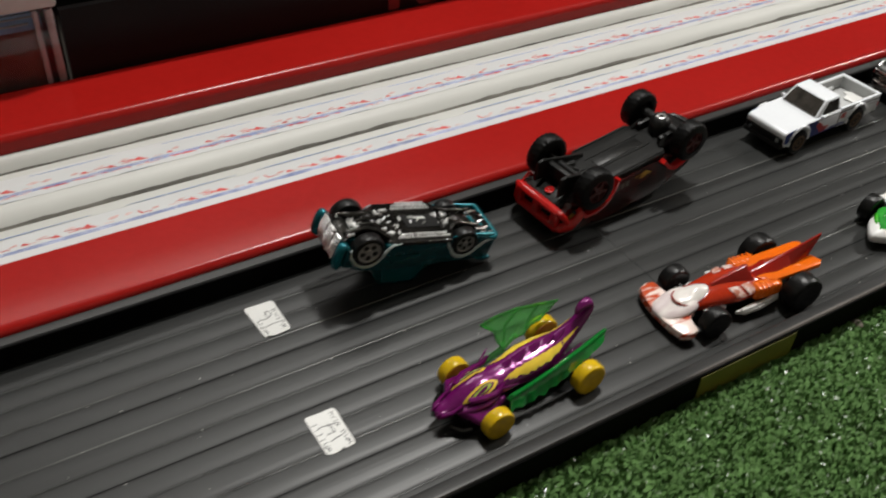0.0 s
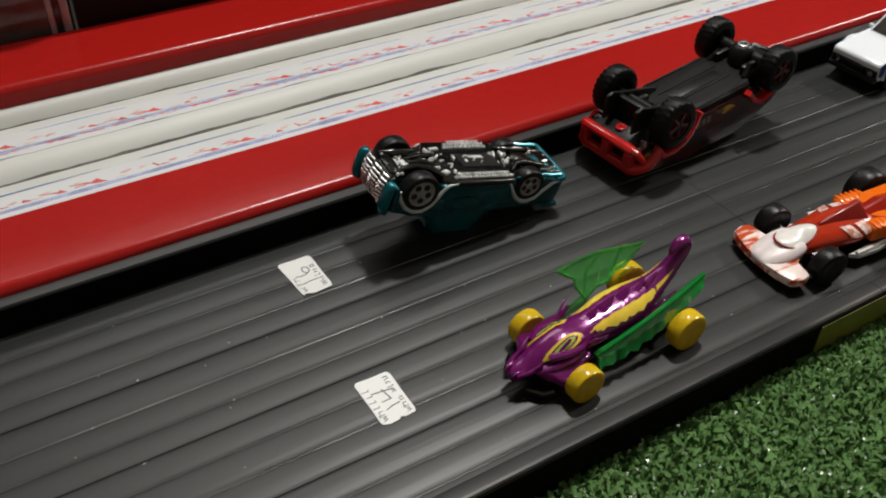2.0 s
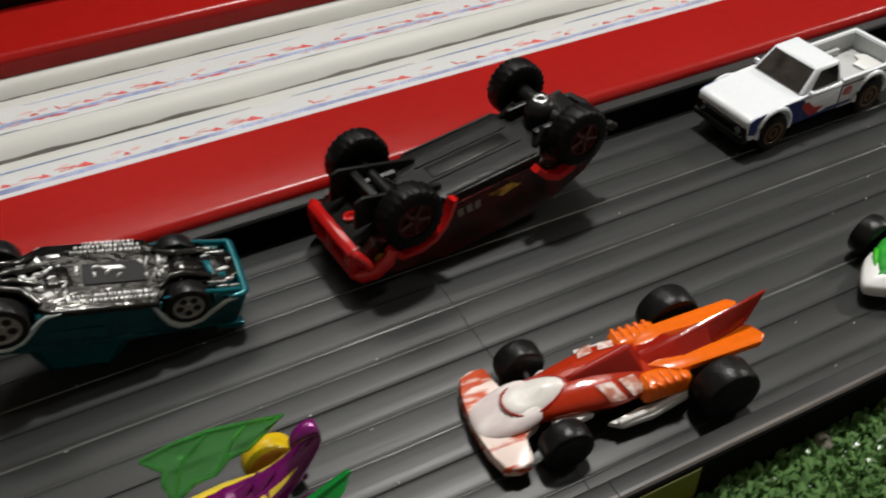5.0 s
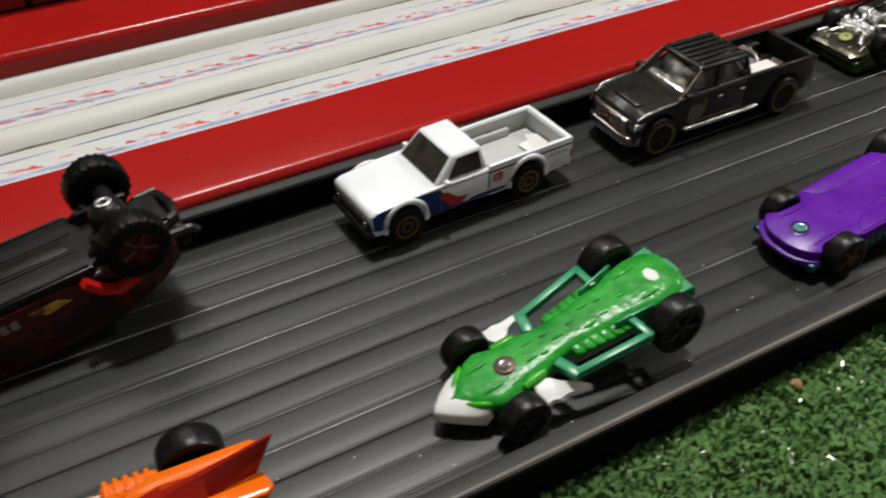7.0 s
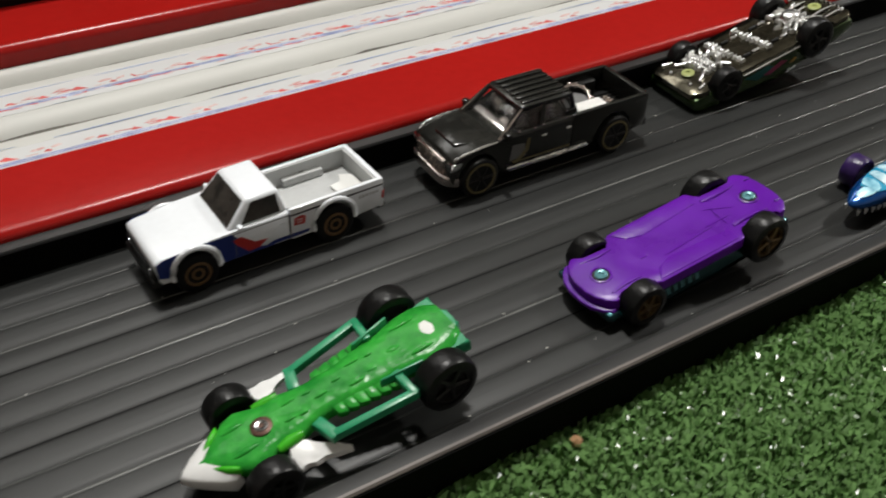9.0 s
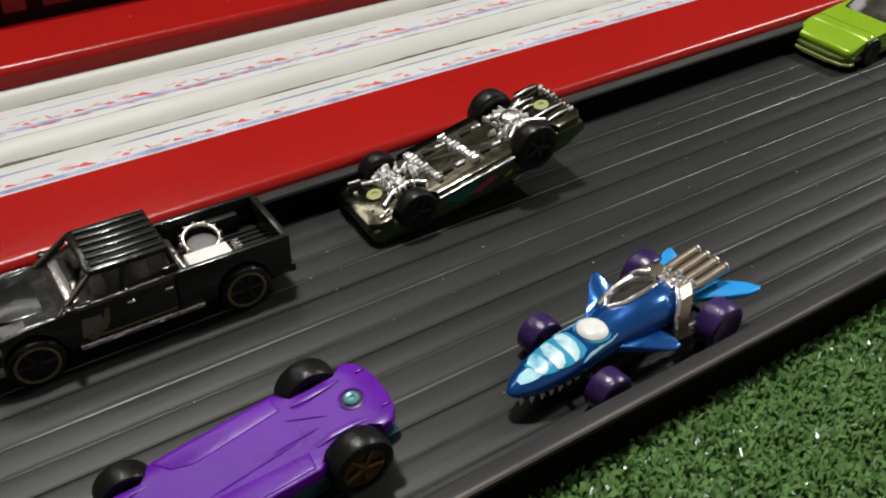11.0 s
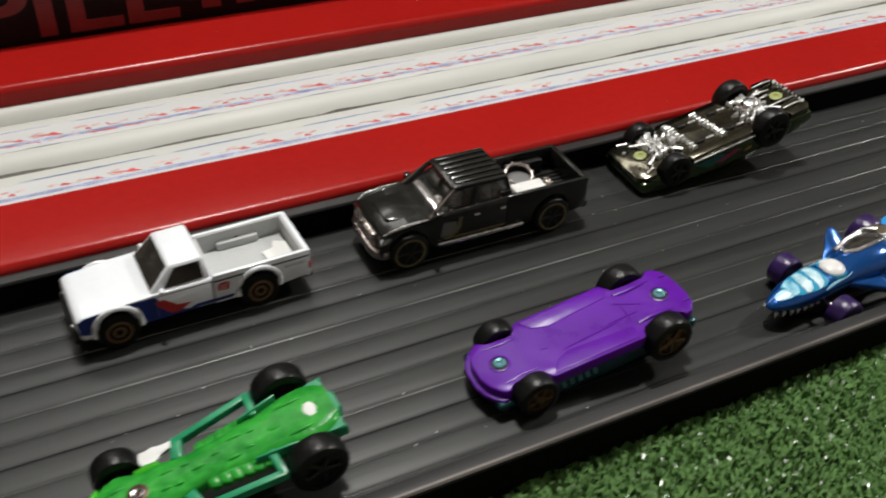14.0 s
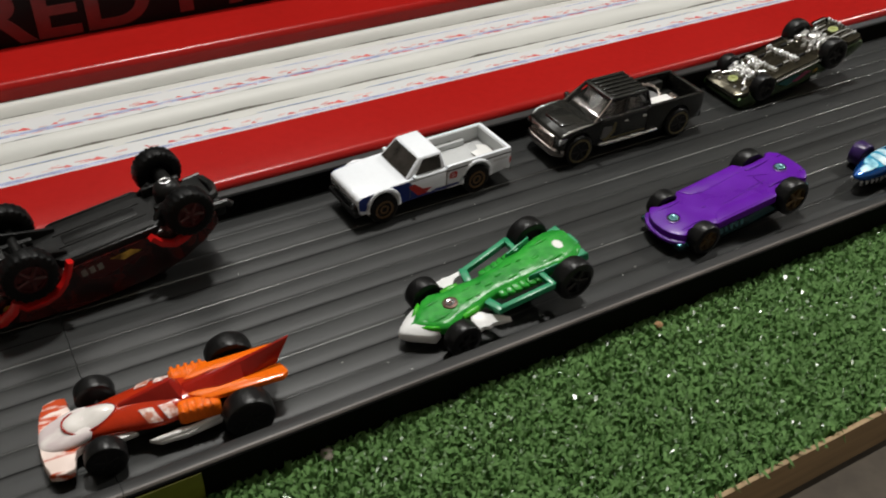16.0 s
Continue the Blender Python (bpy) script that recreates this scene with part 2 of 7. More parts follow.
M_CHROME = paint("chrome_plating", (0.92, 0.91, 0.89), 0.14, metal=1.0, vary=0.06, grain=500, bump=1.0, bump_scale=420)
M_SPARK = paint("worn_bright_chrome", (0.88, 0.87, 0.85), 0.27, metal=1.0, vary=0.4, grain=420, big=200, bump=1.0, bump_scale=520)
M_STEEL = paint("rivet_steel", (0.55, 0.55, 0.55), 0.25, metal=1.0, vary=0.1)
M_GLASS = paint("smoked_window_plastic", (0.022, 0.020, 0.018), 0.1, vary=0.5, grain=250, big=110, coat=0.5, bump=0.35, bump_scale=220, second=(0.05, 0.044, 0.038))
M_SILVER = paint("silver_plastic", (0.80, 0.79, 0.77), 0.3, metal=0.0, vary=0.15, grain=400)
# chrome's bright lamp reflections put into a pale, mostly non-metal colour
M_GLINTSILVER = paint("silver_glints", (0.72, 0.72, 0.71), 0.22, metal=0.25, vary=0.08, grain=500, big=300, ramp_half=0.1, bump=0.6, bump_scale=600, second=(0.86, 0.86, 0.85))
M_CLEAR = paint("clear_plastic", (0.85, 0.88, 0.9), 0.05, trans=1.0, vary=0.02)

# light shines through the thin turf blades
nt = M_TURF.node_tree
mix_t, thin = nt.nodes.new("ShaderNodeMixShader"), nt.nodes.new("ShaderNodeBsdfTranslucent")
mix_t.inputs[0].default_value = 0.3
thin.inputs["Color"].default_value = (0.20, 0.40, 0.13, 1)
nt.links.new(nt.nodes["Principled BSDF"].outputs[0], mix_t.inputs[1])
nt.links.new(thin.outputs[0], mix_t.inputs[2])
nt.links.new(mix_t.outputs[0], nt.nodes["Material Output"].inputs["Surface"])

# ---- room shell ----
def wall(name, x0, x1, y0, y1, z0, z1, mat):
    bm = B()
    box(bm, x0, x1, y0, y1, z0, z1)
    return part(name, bm, mat, kind="structure", flat=True)


wall("floor", -1700, 2600, -1150, 1500, -780, -740, M_FLOOR)
wall("ceiling", -1700, 2600, -1150, 1500, 1620, 1660, M_CEIL)
wall("wall_north", -1700, 2600, 1500, 1540, -740, 1620, M_ROOM)
wall("wall_south", -1700, 2600, -1190, -1150, -740, 1620, M_DARKWALL)
wall("wall_west", -1740, -1700, -1150, 1500, -740, 1620, M_ROOM)
wall("wall_east", 2600, 2640, -1150, 1500, -740, 1620, M_ROOM)

X0, X1 = -620.0, 900.0        # how far the drag strip runs

# ---- table top under it all ----
bm = B()
box(bm, X0, X1, -113, 330, -26, -8, 0.8)
table = part("table_top", bm, M_BOARD, label="dark board carrying the toy drag strip", kind="structure")
for lx in (X0 + 60, X1 - 60):
    for ly in (-80, 290):
        bm = B()
        box(bm, lx - 20, lx + 20, ly - 20, ly + 20, -740, -26, 2)
        part("leg", bm, M_BOARD, table)

# ---- black track: floor with low ribs between two raised lips ----
RIBS = [54.6, 46.6, 38.0, 30.0, 21.0, 12.6, 4.8, -3.2, -12.2, -20.2, -28.2, -36.2]
# how each joint between two slats shows: a ridge coloured bright for its sheen, a dull one, or a dark groove strip
RIB_KIND = "drbgbrgdbgdr"


def strip(profile, x0, x1, step=14.0, seed=0.0):
    """A long extrusion of a (y, z) profile along the track, with a slight waver."""
    bm = B()
    n = max(2, int((x1 - x0) / step))
    rings = []
    for k in range(n + 1):
        x = x0 + (x1 - x0) * k / n
        rings.append([(x, y + 0.10 * noise.noise((x * 0.011, seed, 3)), z + (0.07 * noise.noise((x * 0.012, y * 0.05, 0)) if z > -1 else 0)) for y, z in profile])
    return loft(bm, rings)


# near-black copy of the lip plastic, for the faces in shade
M_SIDESHADE = paint("side_shade_black", (0.0025, 0.0025, 0.0025), 0.7, spec=0.05, vary=0.3, grain=200)


M_WORN = paint("scuffed_edge_plastic", (0.03, 0.028, 0.027), 0.34, vary=0.4, grain=300, stretch=(0.1, 1, 1), big=40, ramp_half=0.12, spec=0.5, second=(0.13, 0.115, 0.108))


def track_section(x0, x1, label):
    sec = thing("track_section", label, "toy track", Matrix.Identity(4), "track sections")
    # slats between the ribs are slightly arched
    bands = [(-43.0, 0.1)]
    edges = [-43.0] + sorted(RIBS) + [65.0]
    for a, b in zip(edges, edges[1:]):
        for u in (-0.92, -0.6, -0.25, 0.1, 0.45, 0.75, 0.94):
            bands.append((a + (b - a) * (u + 1) / 2, (0.25 * (1 - u * u) + 0.09 * u) * min(1.0, (b - a) / 8.3) - 0.08))
    bands += [(65.6, 0.0), (65.6, -6), (-43.0, -6)]
    part("track_bed", strip(bands, x0, x1), M_TRACK, sec, "black plastic floor, scuffed along its length", angle=60)
    part("lip", strip([(-48.1, -6.0), (-48.1, 8.7), (-47.6, 9.2), (-44.2, 9.2), (-43.3, 8.6), (-42.0, 1.3), (-40.6, 0.05), (-41, -6)], x0, x1), M_LIP, sec, "raised near lip")
    # scuffed strip, its colour made paler for the highlight along the edge
    part("worn_edge", strip([(-48.1, 8.0), (-48.14, 8.75), (-47.75, 9.3), (-47.1, 9.3), (-46.9, 9.0), (-47.4, 8.4)], x0, x1, step=5.0, seed=2.0), M_WORN, sec, "scuffed outer edge of the near lip, paler for its highlight")
    part("side_strip", strip([(-48.6, -6.0), (-48.6, 8.3), (-48.12, 8.5), (-48.12, -6.0)], x0, x1), M_SIDESHADE, sec, "outer side coloured black for its shade")
    part("lip", strip([(65.0, -6.0), (65.0, 8.6), (65.4, 9.2), (70.6, 9.2), (71.0, 8.6), (71.0, -6.0)], x0, x1), M_LIP, sec, "raised far lip")
    part("inner_wall", strip([(64.0, -6.0), (64.0, 0.2), (64.5, 8.7), (64.96, 8.9), (64.96, -6.0)], x0, x1), M_SIDESHADE, sec, "wall under the far lip, coloured black for its shade")
    for i, (y, k) in enumerate(zip(RIBS, RIB_KIND)):
        h = {"b": 0.2, "r": 0.16, "d": 0.12, "g": 0.03}[k] + 0.04 * noise.noise((i * 1.7, 0, 0))
        w = {"b": 0.42, "r": 0.4, "d": 0.36, "g": 0.34}[k]
        mat = {"b": M_RIBSHEEN, "r": M_RIBDULL, "d": M_RIBDULL, "g": M_GROOVE}[k]
        part("rib", strip([(y - w, -0.2), (y - 0.7 * w, h * 0.75), (y - 0.2 * w, h), (y + 0.4 * w, h), (y + 0.85 * w, h * 0.5), (y + 1.1 * w, -0.2)], x0, x1, seed=y), mat, sec, angle=70)
    return sec


track_section(X0, -81.3, "black ribbed plastic toy drag track section with raised lips")
track_section(-81.1, 420, "black ribbed plastic toy drag track section joined end to end")
track_section(420.4, X1, "black ribbed plastic toy drag track section running on")

# ---- red rails with rounded front edge ----
def rail(name, y0, y1, z0, z1, r, label):
    prof = [(y1, z0), (y0 + 0.6, z0)]
    for i in range(9):
        a = math.radians(-10 + 100 * i / 8)
        prof.append((y0 + r - r * math.cos(a), z1 - r + r * math.sin(a)))
    prof += [(y0 + 0.5 * (y1 - y0), z1 + 0.05), (y1, z1)]
    bm = B()
    n = 130
    rings = []
    for k in range(n + 1):
        x = X0 + (X1 - X0) * k / n
        d = 0.16 * noise.noise((x * 0.02, y0, 1.0)) + 0.06 * noise.noise((x * 0.08, y0, 5.0))
        rings.append([(x, y + d * (1 if y < y0 + 4 else 0), z + 0.08 * noise.noise((x * 0.015, y * 0.1, 7))) for y, z in prof])
    loft(bm, rings)
    return tagged(part(name, bm, M_RED, angle=70), label=label, kind="structure")


rail("trim_rail_front", 69.0, 100.8, -8, 12.2, 3.0, "glossy red painted wooden rail with rounded edge")
rail("trim_rail_back", 177.2, 211.6, -8, 13.6, 3.2, "glossy red painted wooden rail with worn edge")

# ---- white printed plastic trim lying lower between the rails ----
def trim_profile():
    """(y, z) of the top, near to far: flat, a bead and a crease, flat, a bead and a crease, a last bead."""
    return [(100.9, 3.4), (101.2, 4.0), (112, 4.0), (120, 4.0), (124, 4.0), (126.4, 4.1), (128.6, 4.35), (130.0, 4.2), (130.9, 3.2), (131.3, 0.0), (132.0, -4.0), (137.4, -4.2),
            (137.6, -1.7), (138.2, -0.9), (139.0, -0.1), (140.0, 0.9), (141.2, 1.85), (142.6, 2.75), (144.2, 3.45), (146.4, 3.95), (149, 4.0), (155, 4.0), (160, 4.0), (162.0, 4.1), (164.2, 4.4), (165.6, 4.2), (166.4, 3.2),
            (166.9, 0.0), (170.6, -1.5), (170.8, 0.0), (171.2, 0.8), (172.0, 2.1), (173.0, 3.4), (174.2, 4.6), (175.6, 5.5), (177.1, 5.9)]


bm = B()
prof = [(177.1, -8), (100.9, -8)] + trim_profile()
rings = []
for k in range(101):
    x = X0 + (X1 - X0) * k / 100
    rings.append([(x, y, z + (0.12 * noise.noise((x * 0.01, y * 0.06, 9)) if z > 0 else 0)) for y, z in prof])
loft(bm, rings)
trim = tagged(part("trim_white", bm, M_WHITE, angle=50), label="white plastic trim with ridges and printed protective film", kind="structure")
FILM_Z = 4.0


def film(y0, y1):
    bm = B()
    rings = []
    for k in range(101):
        x = X0 + (X1 - X0) * k / 100
        w = 0.5 * noise.noise((x * 0.03, y0, 2))
        rings.append([(x, y0, 3.4), (x, y1 + w, 3.4), (x, y1 + w, FILM_Z + 0.12), (x, y1 - 0.5 + w, FILM_Z + 0.25), (x, y0 + 0.9, FILM_Z + 0.25), (x, y0, FILM_Z + 0.1)])
    loft(bm, rings)
    return part("film", bm, M_FILM, trim, "white protective film with red and blue print")


film(146.6, 162.0)
film(110.4, 124.6)

rnd = random.Random(4)
PITCH = 51.05            # length of the print's repeat along the strip


def stroke(bm, a, b, w0, w1):
    """A flat pen stroke from a to b, w0 wide at its start and w1 at its end."""
    d = Vector((b[0] - a[0], b[1] - a[1]))
    n = Vector((-d.y, d.x)).normalized() * 1.5
    q = [(a[0] - n.x * w0 / 2, a[1] - n.y * w0 / 2), (b[0] - n.x * w1 / 2, b[1] - n.y * w1 / 2), (b[0] + n.x * w1 / 2, b[1] + n.y * w1 / 2), (a[0] + n.x * w0 / 2, a[1] + n.y * w0 / 2)]
    plan(bm, q, FILM_Z + 0.23, FILM_Z + 0.31)


def repeats(x_tip):
    """Where the print's repeats begin, with the arrow's tip at x_tip in one of them."""
    k0 = int((X0 + 30 - x_tip) // PITCH) + 1
    return [x_tip + PITCH * k for k in range(k0, int((X1 - 40 - x_tip) // PITCH))]


def marks(bm, kind, yc, x_tip, turned):
    """One side of the film's print: an arrow with a ragged tail, a smaller one behind it, looped outlines and thin rules.
    turned: the same print turned half round, on the other side of the dotted line."""
    s = -1 if turned else 1
    off = 0.2 if turned else 1.0
    for x0 in repeats(x_tip):
        at = lambda a, c: (x0 + s * a, yc + (c + off if s > 0 else -0.45 * (c + off)))
        k = lambda: rnd.uniform(-0.2, 0.2)

        def blot(pts):
            q = [at(a + k(), c + 0.6 * k()) for a, c in pts]
            plan(bm, q, FILM_Z + 0.23, FILM_Z + 0.31)
        if kind == "red":
            blot([(-6.2, 1.7), (-3.4, 0.9), (0.2, 0.6), (-1.6, 2.0), (-3.0, 3.4), (-4.4, 2.5)])
            stroke(bm, at(-5.6, 2.3), at(-11.6, 3.0 + k()), 0.5, 0.15)
            stroke(bm, at(-6.4, 1.6), at(-10.4, 1.5), 0.35, 0.15)
            blot([(-16.4, 0.7), (-12.8, 0.5), (-13.8, 1.6), (-15.0, 2.6), (-15.6, 1.5)])
            stroke(bm, at(-15.6, 1.5), at(-21.4, 2.5 + k()), 0.4, 0.12)
            if rnd.random() < 0.7:
                blot([(7.6, 1.0), (10.4, 0.7), (9.8, 1.8), (8.8, 2.4)])
            if rnd.random() < 0.7:
                blot([(24.2, 1.2), (27.6, 0.8), (26.6, 2.0), (25.0, 2.6)])
            if rnd.random() < 0.75:
                stroke(bm, at(17.0, 1.0), at(15.6, 3.4), 0.5, 0.35)
                stroke(bm, at(17.6, 1.4), at(20.6, 1.1), 0.35, 0.2)
        elif kind == "pale":
            # soft pale blotches, ragged at their edges
            for cx, cy, rx, ry in ((6.6, 3.4, 2.8, 0.9), (11.8, 3.0, 1.9, 0.9), (-8.6, 3.8, 2.0, 0.6), (22.0, 2.4, 1.8, 0.7), (-18.6, 3.2, 1.7, 0.5)):
                if rnd.random() < 0.85:
                    n = 9
                    blot([(cx + rx * math.cos(i * 2 * math.pi / n) * rnd.uniform(0.55, 1.1) + 0.8 * math.sin(i * 2 * math.pi / n), cy + ry * math.sin(i * 2 * math.pi / n) * rnd.uniform(0.6, 1.1)) for i in range(n)])
            stroke(bm, at(2.4, 1.0), at(6.0, 0.9), 0.3, 0.2)
            stroke(bm, at(-24.0, 1.4), at(-20.0, 1.2), 0.3, 0.2)
        else:
            # a thin rule that fades out at both ends
            a, n = rnd.uniform(4, 14), rnd.uniform(30, 46)
            c = 8.4 + rnd.uniform(-0.25, 0.25)
            if s < 0:
                a, n = a - 2, n * 0.3
            w = 0.3 if s > 0 else 0.22
            stroke(bm, at(a, c), at(a + 0.35 * n, c + 0.05), 0.08, w)
            stroke(bm, at(a + 0.36 * n, c + 0.05), at(a + n, c + 0.1), w, 0.06)


def band(bm, yc, half):
    """The pale band under the dotted line, uneven along its edges."""
    n = 420
    for k in range(n):
        x0, x1 = X0 + (X1 - X0) * k / n, X0 + (X1 - X0) * (k + 1) / n
        if noise.noise((x0 * 0.021, yc, 0)) > -0.62:
            a, b = [half * (0.75 + 0.6 * noise.noise((x * 0.09, yc, 4))) for x in (x0, x1)]
            plan(bm, [(x0, yc - a), (x1, yc - b), (x1, yc + b), (x0, yc + a)], FILM_Z + 0.20, FILM_Z + 0.27)


def dots(bm, yc):
    """The dotted middle line, two rows of dots with a break now and then."""
    x = X0
    while x < X1 - 1:
        g = rnd.uniform(0.65, 0.85)
        if noise.noise((x * 0.02, yc, 0)) > -0.6:
            for o, e in ((-0.5, 0.0), (0.45, 0.6)):
                w = rnd.uniform(0.18, 0.3)
                plan(bm, [(x + e, yc - w + o), (x + e + g, yc - w + o), (x + e + g + 0.15, yc + w + o), (x + e + 0.15, yc + w + o)], FILM_Z + 0.23, FILM_Z + 0.30)
        x += g + rnd.uniform(0.35, 0.6)


for yc, x_tip, both in ((150.7, -220.6, True), (115.9, -199.4, False)):
    for kind, mat, faint, label in (("red", M_PRINT_RED, M_PRINT_RED, "red printed arrows"), ("pale", M_PRINT_PALE, M_PRINT_PALE, "pale red printed loops"), ("blue", M_PRINT_SKY, M_PRINT_FAINT, "pale blue printed rules")):
        bm = B()
        marks(bm, kind, yc, x_tip, False)
        part("print", bm, mat, trim, label, flat=True)
        if both:
            bm = B()
            marks(bm, kind, yc, x_tip + 7.6, True)
            part("print", bm, faint, trim, label, flat=True)
    bm = B()
    band(bm, yc, 1.35)
    part("print", bm, M_PRINT_BAND, trim, "pale lavender printed band", flat=True)
    bm = B()
    dots(bm, yc)
    part("print", bm, M_PRINT_BLUE, trim, "blue printed dotted line", flat=True)

# dark strips painted in as the shade along the two creases of the trim
for y, z, w, up in ((137.5, -1.25, 1.0, 1.6), (170.7, 0.45, 0.8, 1.2)):
    bm = B()
    rings = []
    for k in range(301):
        x = X0 + (X1 - X0) * k / 300
        h = up * (0.8 + 0.55 * noise.noise((x * 0.03, y, 3)) + 0.35 * noise.noise((x * 0.13, y, 5)))
        rings.append([(x, y - 0.5, z - 0.6), (x, y + w, z - 0.6), (x, y + 0.35 + w * 0.45 * h, z + 0.25 + h * 0.8), (x, y - 0.08, z + 0.2 + 0.5 * h), (x, y - 0.5, z + 0.2)])
    loft(bm, rings)
    part("crease_dirt", bm, M_CREASE_SHADE, trim, "dark strip painted in as the crease's shade")

# ---- dark banner behind the rails, with red letters ----
bm = B()
box(bm, -233, X1, 212.6, 216, -8, 45)
banner = tagged(part("banner", bm, M_PANEL, flat=True), label="black glossy banner with dark red lettering standing behind rail", category="banner")


# added board that stands in for the darkness behind the banner
bm = B()
box(bm, X0, X1, 322, 330, -8, 240, 0.6)
tagged(part("backdrop", bm, M_PANEL, flat=True), label="plain black board added to fill the dark at the back", kind="structure")


def letters(text, x, z, size, width):
    cu = bpy.data.curves.new("lettering", "FONT")
    cu.body, cu.size, cu.extrude, cu.offset = text, size * MM, 0.0003, 0.0007
    ob = bpy.data.objects.new("lettering", cu)
    me = bpy.data.meshes.new_from_object(ob)
    bpy.data.objects.remove(ob)
    w = max(v.co.x for v in me.vertices) - min(v.co.x for v in me.vertices)
    for v in me.vertices:
        v.co.x *= width * MM / w
    me.materials.append(M_SIGN_RED)
    lo = new("lettering", me)
    lo.parent = banner
    lo.matrix_basis = pose(x * MM, 0.2124, z * MM, 90, 0, 0)
    return lo


letters("RED", -79.5, 15.2, 34, 77)
letters("PILL", 11.0, 16.4, 34, 80)
bm = B()
for bx, bw in ((103, 8), (118, 8), (134, 14), (156, 8), (170, 14), (192, 8)):
    box(bm, bx, bx + bw, 212.2, 212.7, 18, 41)
part("lettering", bm, M_SIGN_RED, banner, "dark red bars of lettering", flat=True)

# ---- artificial turf strip and its board edge ----
bm = B()
box(bm, X0, X1, -111.5, -48.8, -8.0, -5.0)
turf = tagged(part("artificial_turf", bm, M_TURF_BED, flat=True), label="green artificial turf strip beside the black track", category="artificial turf", kind="stuff")
rs = np.random.RandomState(7)


def turf_blades(x0, x1, y0, y1, n):
    verts, faces = [], []
    px, py = rs.uniform(x0, x1, n), rs.uniform(y0, y1, n)
    for i in range(n):
        a = rs.uniform(0, 2 * math.pi)
        w = rs.uniform(0.42, 0.88)
        h = rs.uniform(1.8, 4.4)
        lean = rs.uniform(0.6, 4.2)
        b = rs.uniform(0, 2 * math.pi)
        cx, cy = px[i], py[i]
        ux, uy = math.cos(a) * w, math.sin(a) * w
        lx, ly = math.cos(b) * lean, math.sin(b) * lean
        k = len(verts)
        flop = rs.uniform(0.0, 0.9)
        for f, g, ww in ((0, 0, 1.0), (1.0, 0.3, 0.95), (flop, 1.0, 0.5)):
            z = -5.2 + h * f
            x, y = cx + lx * g, cy + ly * g
            verts += [((x - ux * ww) * MM, (y - uy * ww) * MM, z * MM), ((x + ux * ww) * MM, (y + uy * ww) * MM, z * MM)]
        faces += [(k, k + 1, k + 3, k + 2), (k + 2, k + 3, k + 5, k + 4)]
    me = bpy.data.meshes.new("turf_blades")
    me.from_pydata(verts, [], faces)
    me.shade_smooth()
    me.materials.append(M_TURF)
    ob = new("turf_blades", me)
    ob.parent = turf
    return tagged(ob, kind="stuff")


turf_blades(-200, 420, -111.5, -48.2, 62000)
bm = B()
box(bm, X0, X1, -113.6, -112.0, -20, -3.2, 0.3)
tagged(part("trim_board_edge", bm, M_WOOD), label="thin raw wooden edge of the turf board", kind="structure")

# ---- toy cars: each built upright, nose towards -x, wheels on z = 0, in millimetres ----
CARS = "die-cast toy cars on the track"


def upright(x, y, yaw, z=0.0, pitch=0.0, roll=0.0):
    return pose(x * MM, y * MM, z * MM, roll, pitch, yaw)


def overturned(front, rear, lf, lr, roll=0.0):
    """The pose of a car on its back, by two points of its underside's middle line: in the world, and (x, z) in the car."""
    f, r = Vector(front), Vector(rear)
    d = r - f
    yaw = math.degrees(math.atan2(d.y, d.x))
    up = math.degrees(math.atan2(d.z, math.hypot(d.x, d.y)) - math.atan2(lf[1] - lr[1], lr[0] - lf[0]))
    turn = pose(0, 0, 0, 180 + roll, -up, yaw)
    mid = turn @ Vector(((lf[0] + lr[0]) / 2, 0, (lf[1] + lr[1]) / 2))
    return Matrix.Translation(((f + r) / 2 - mid) * MM) @ turn


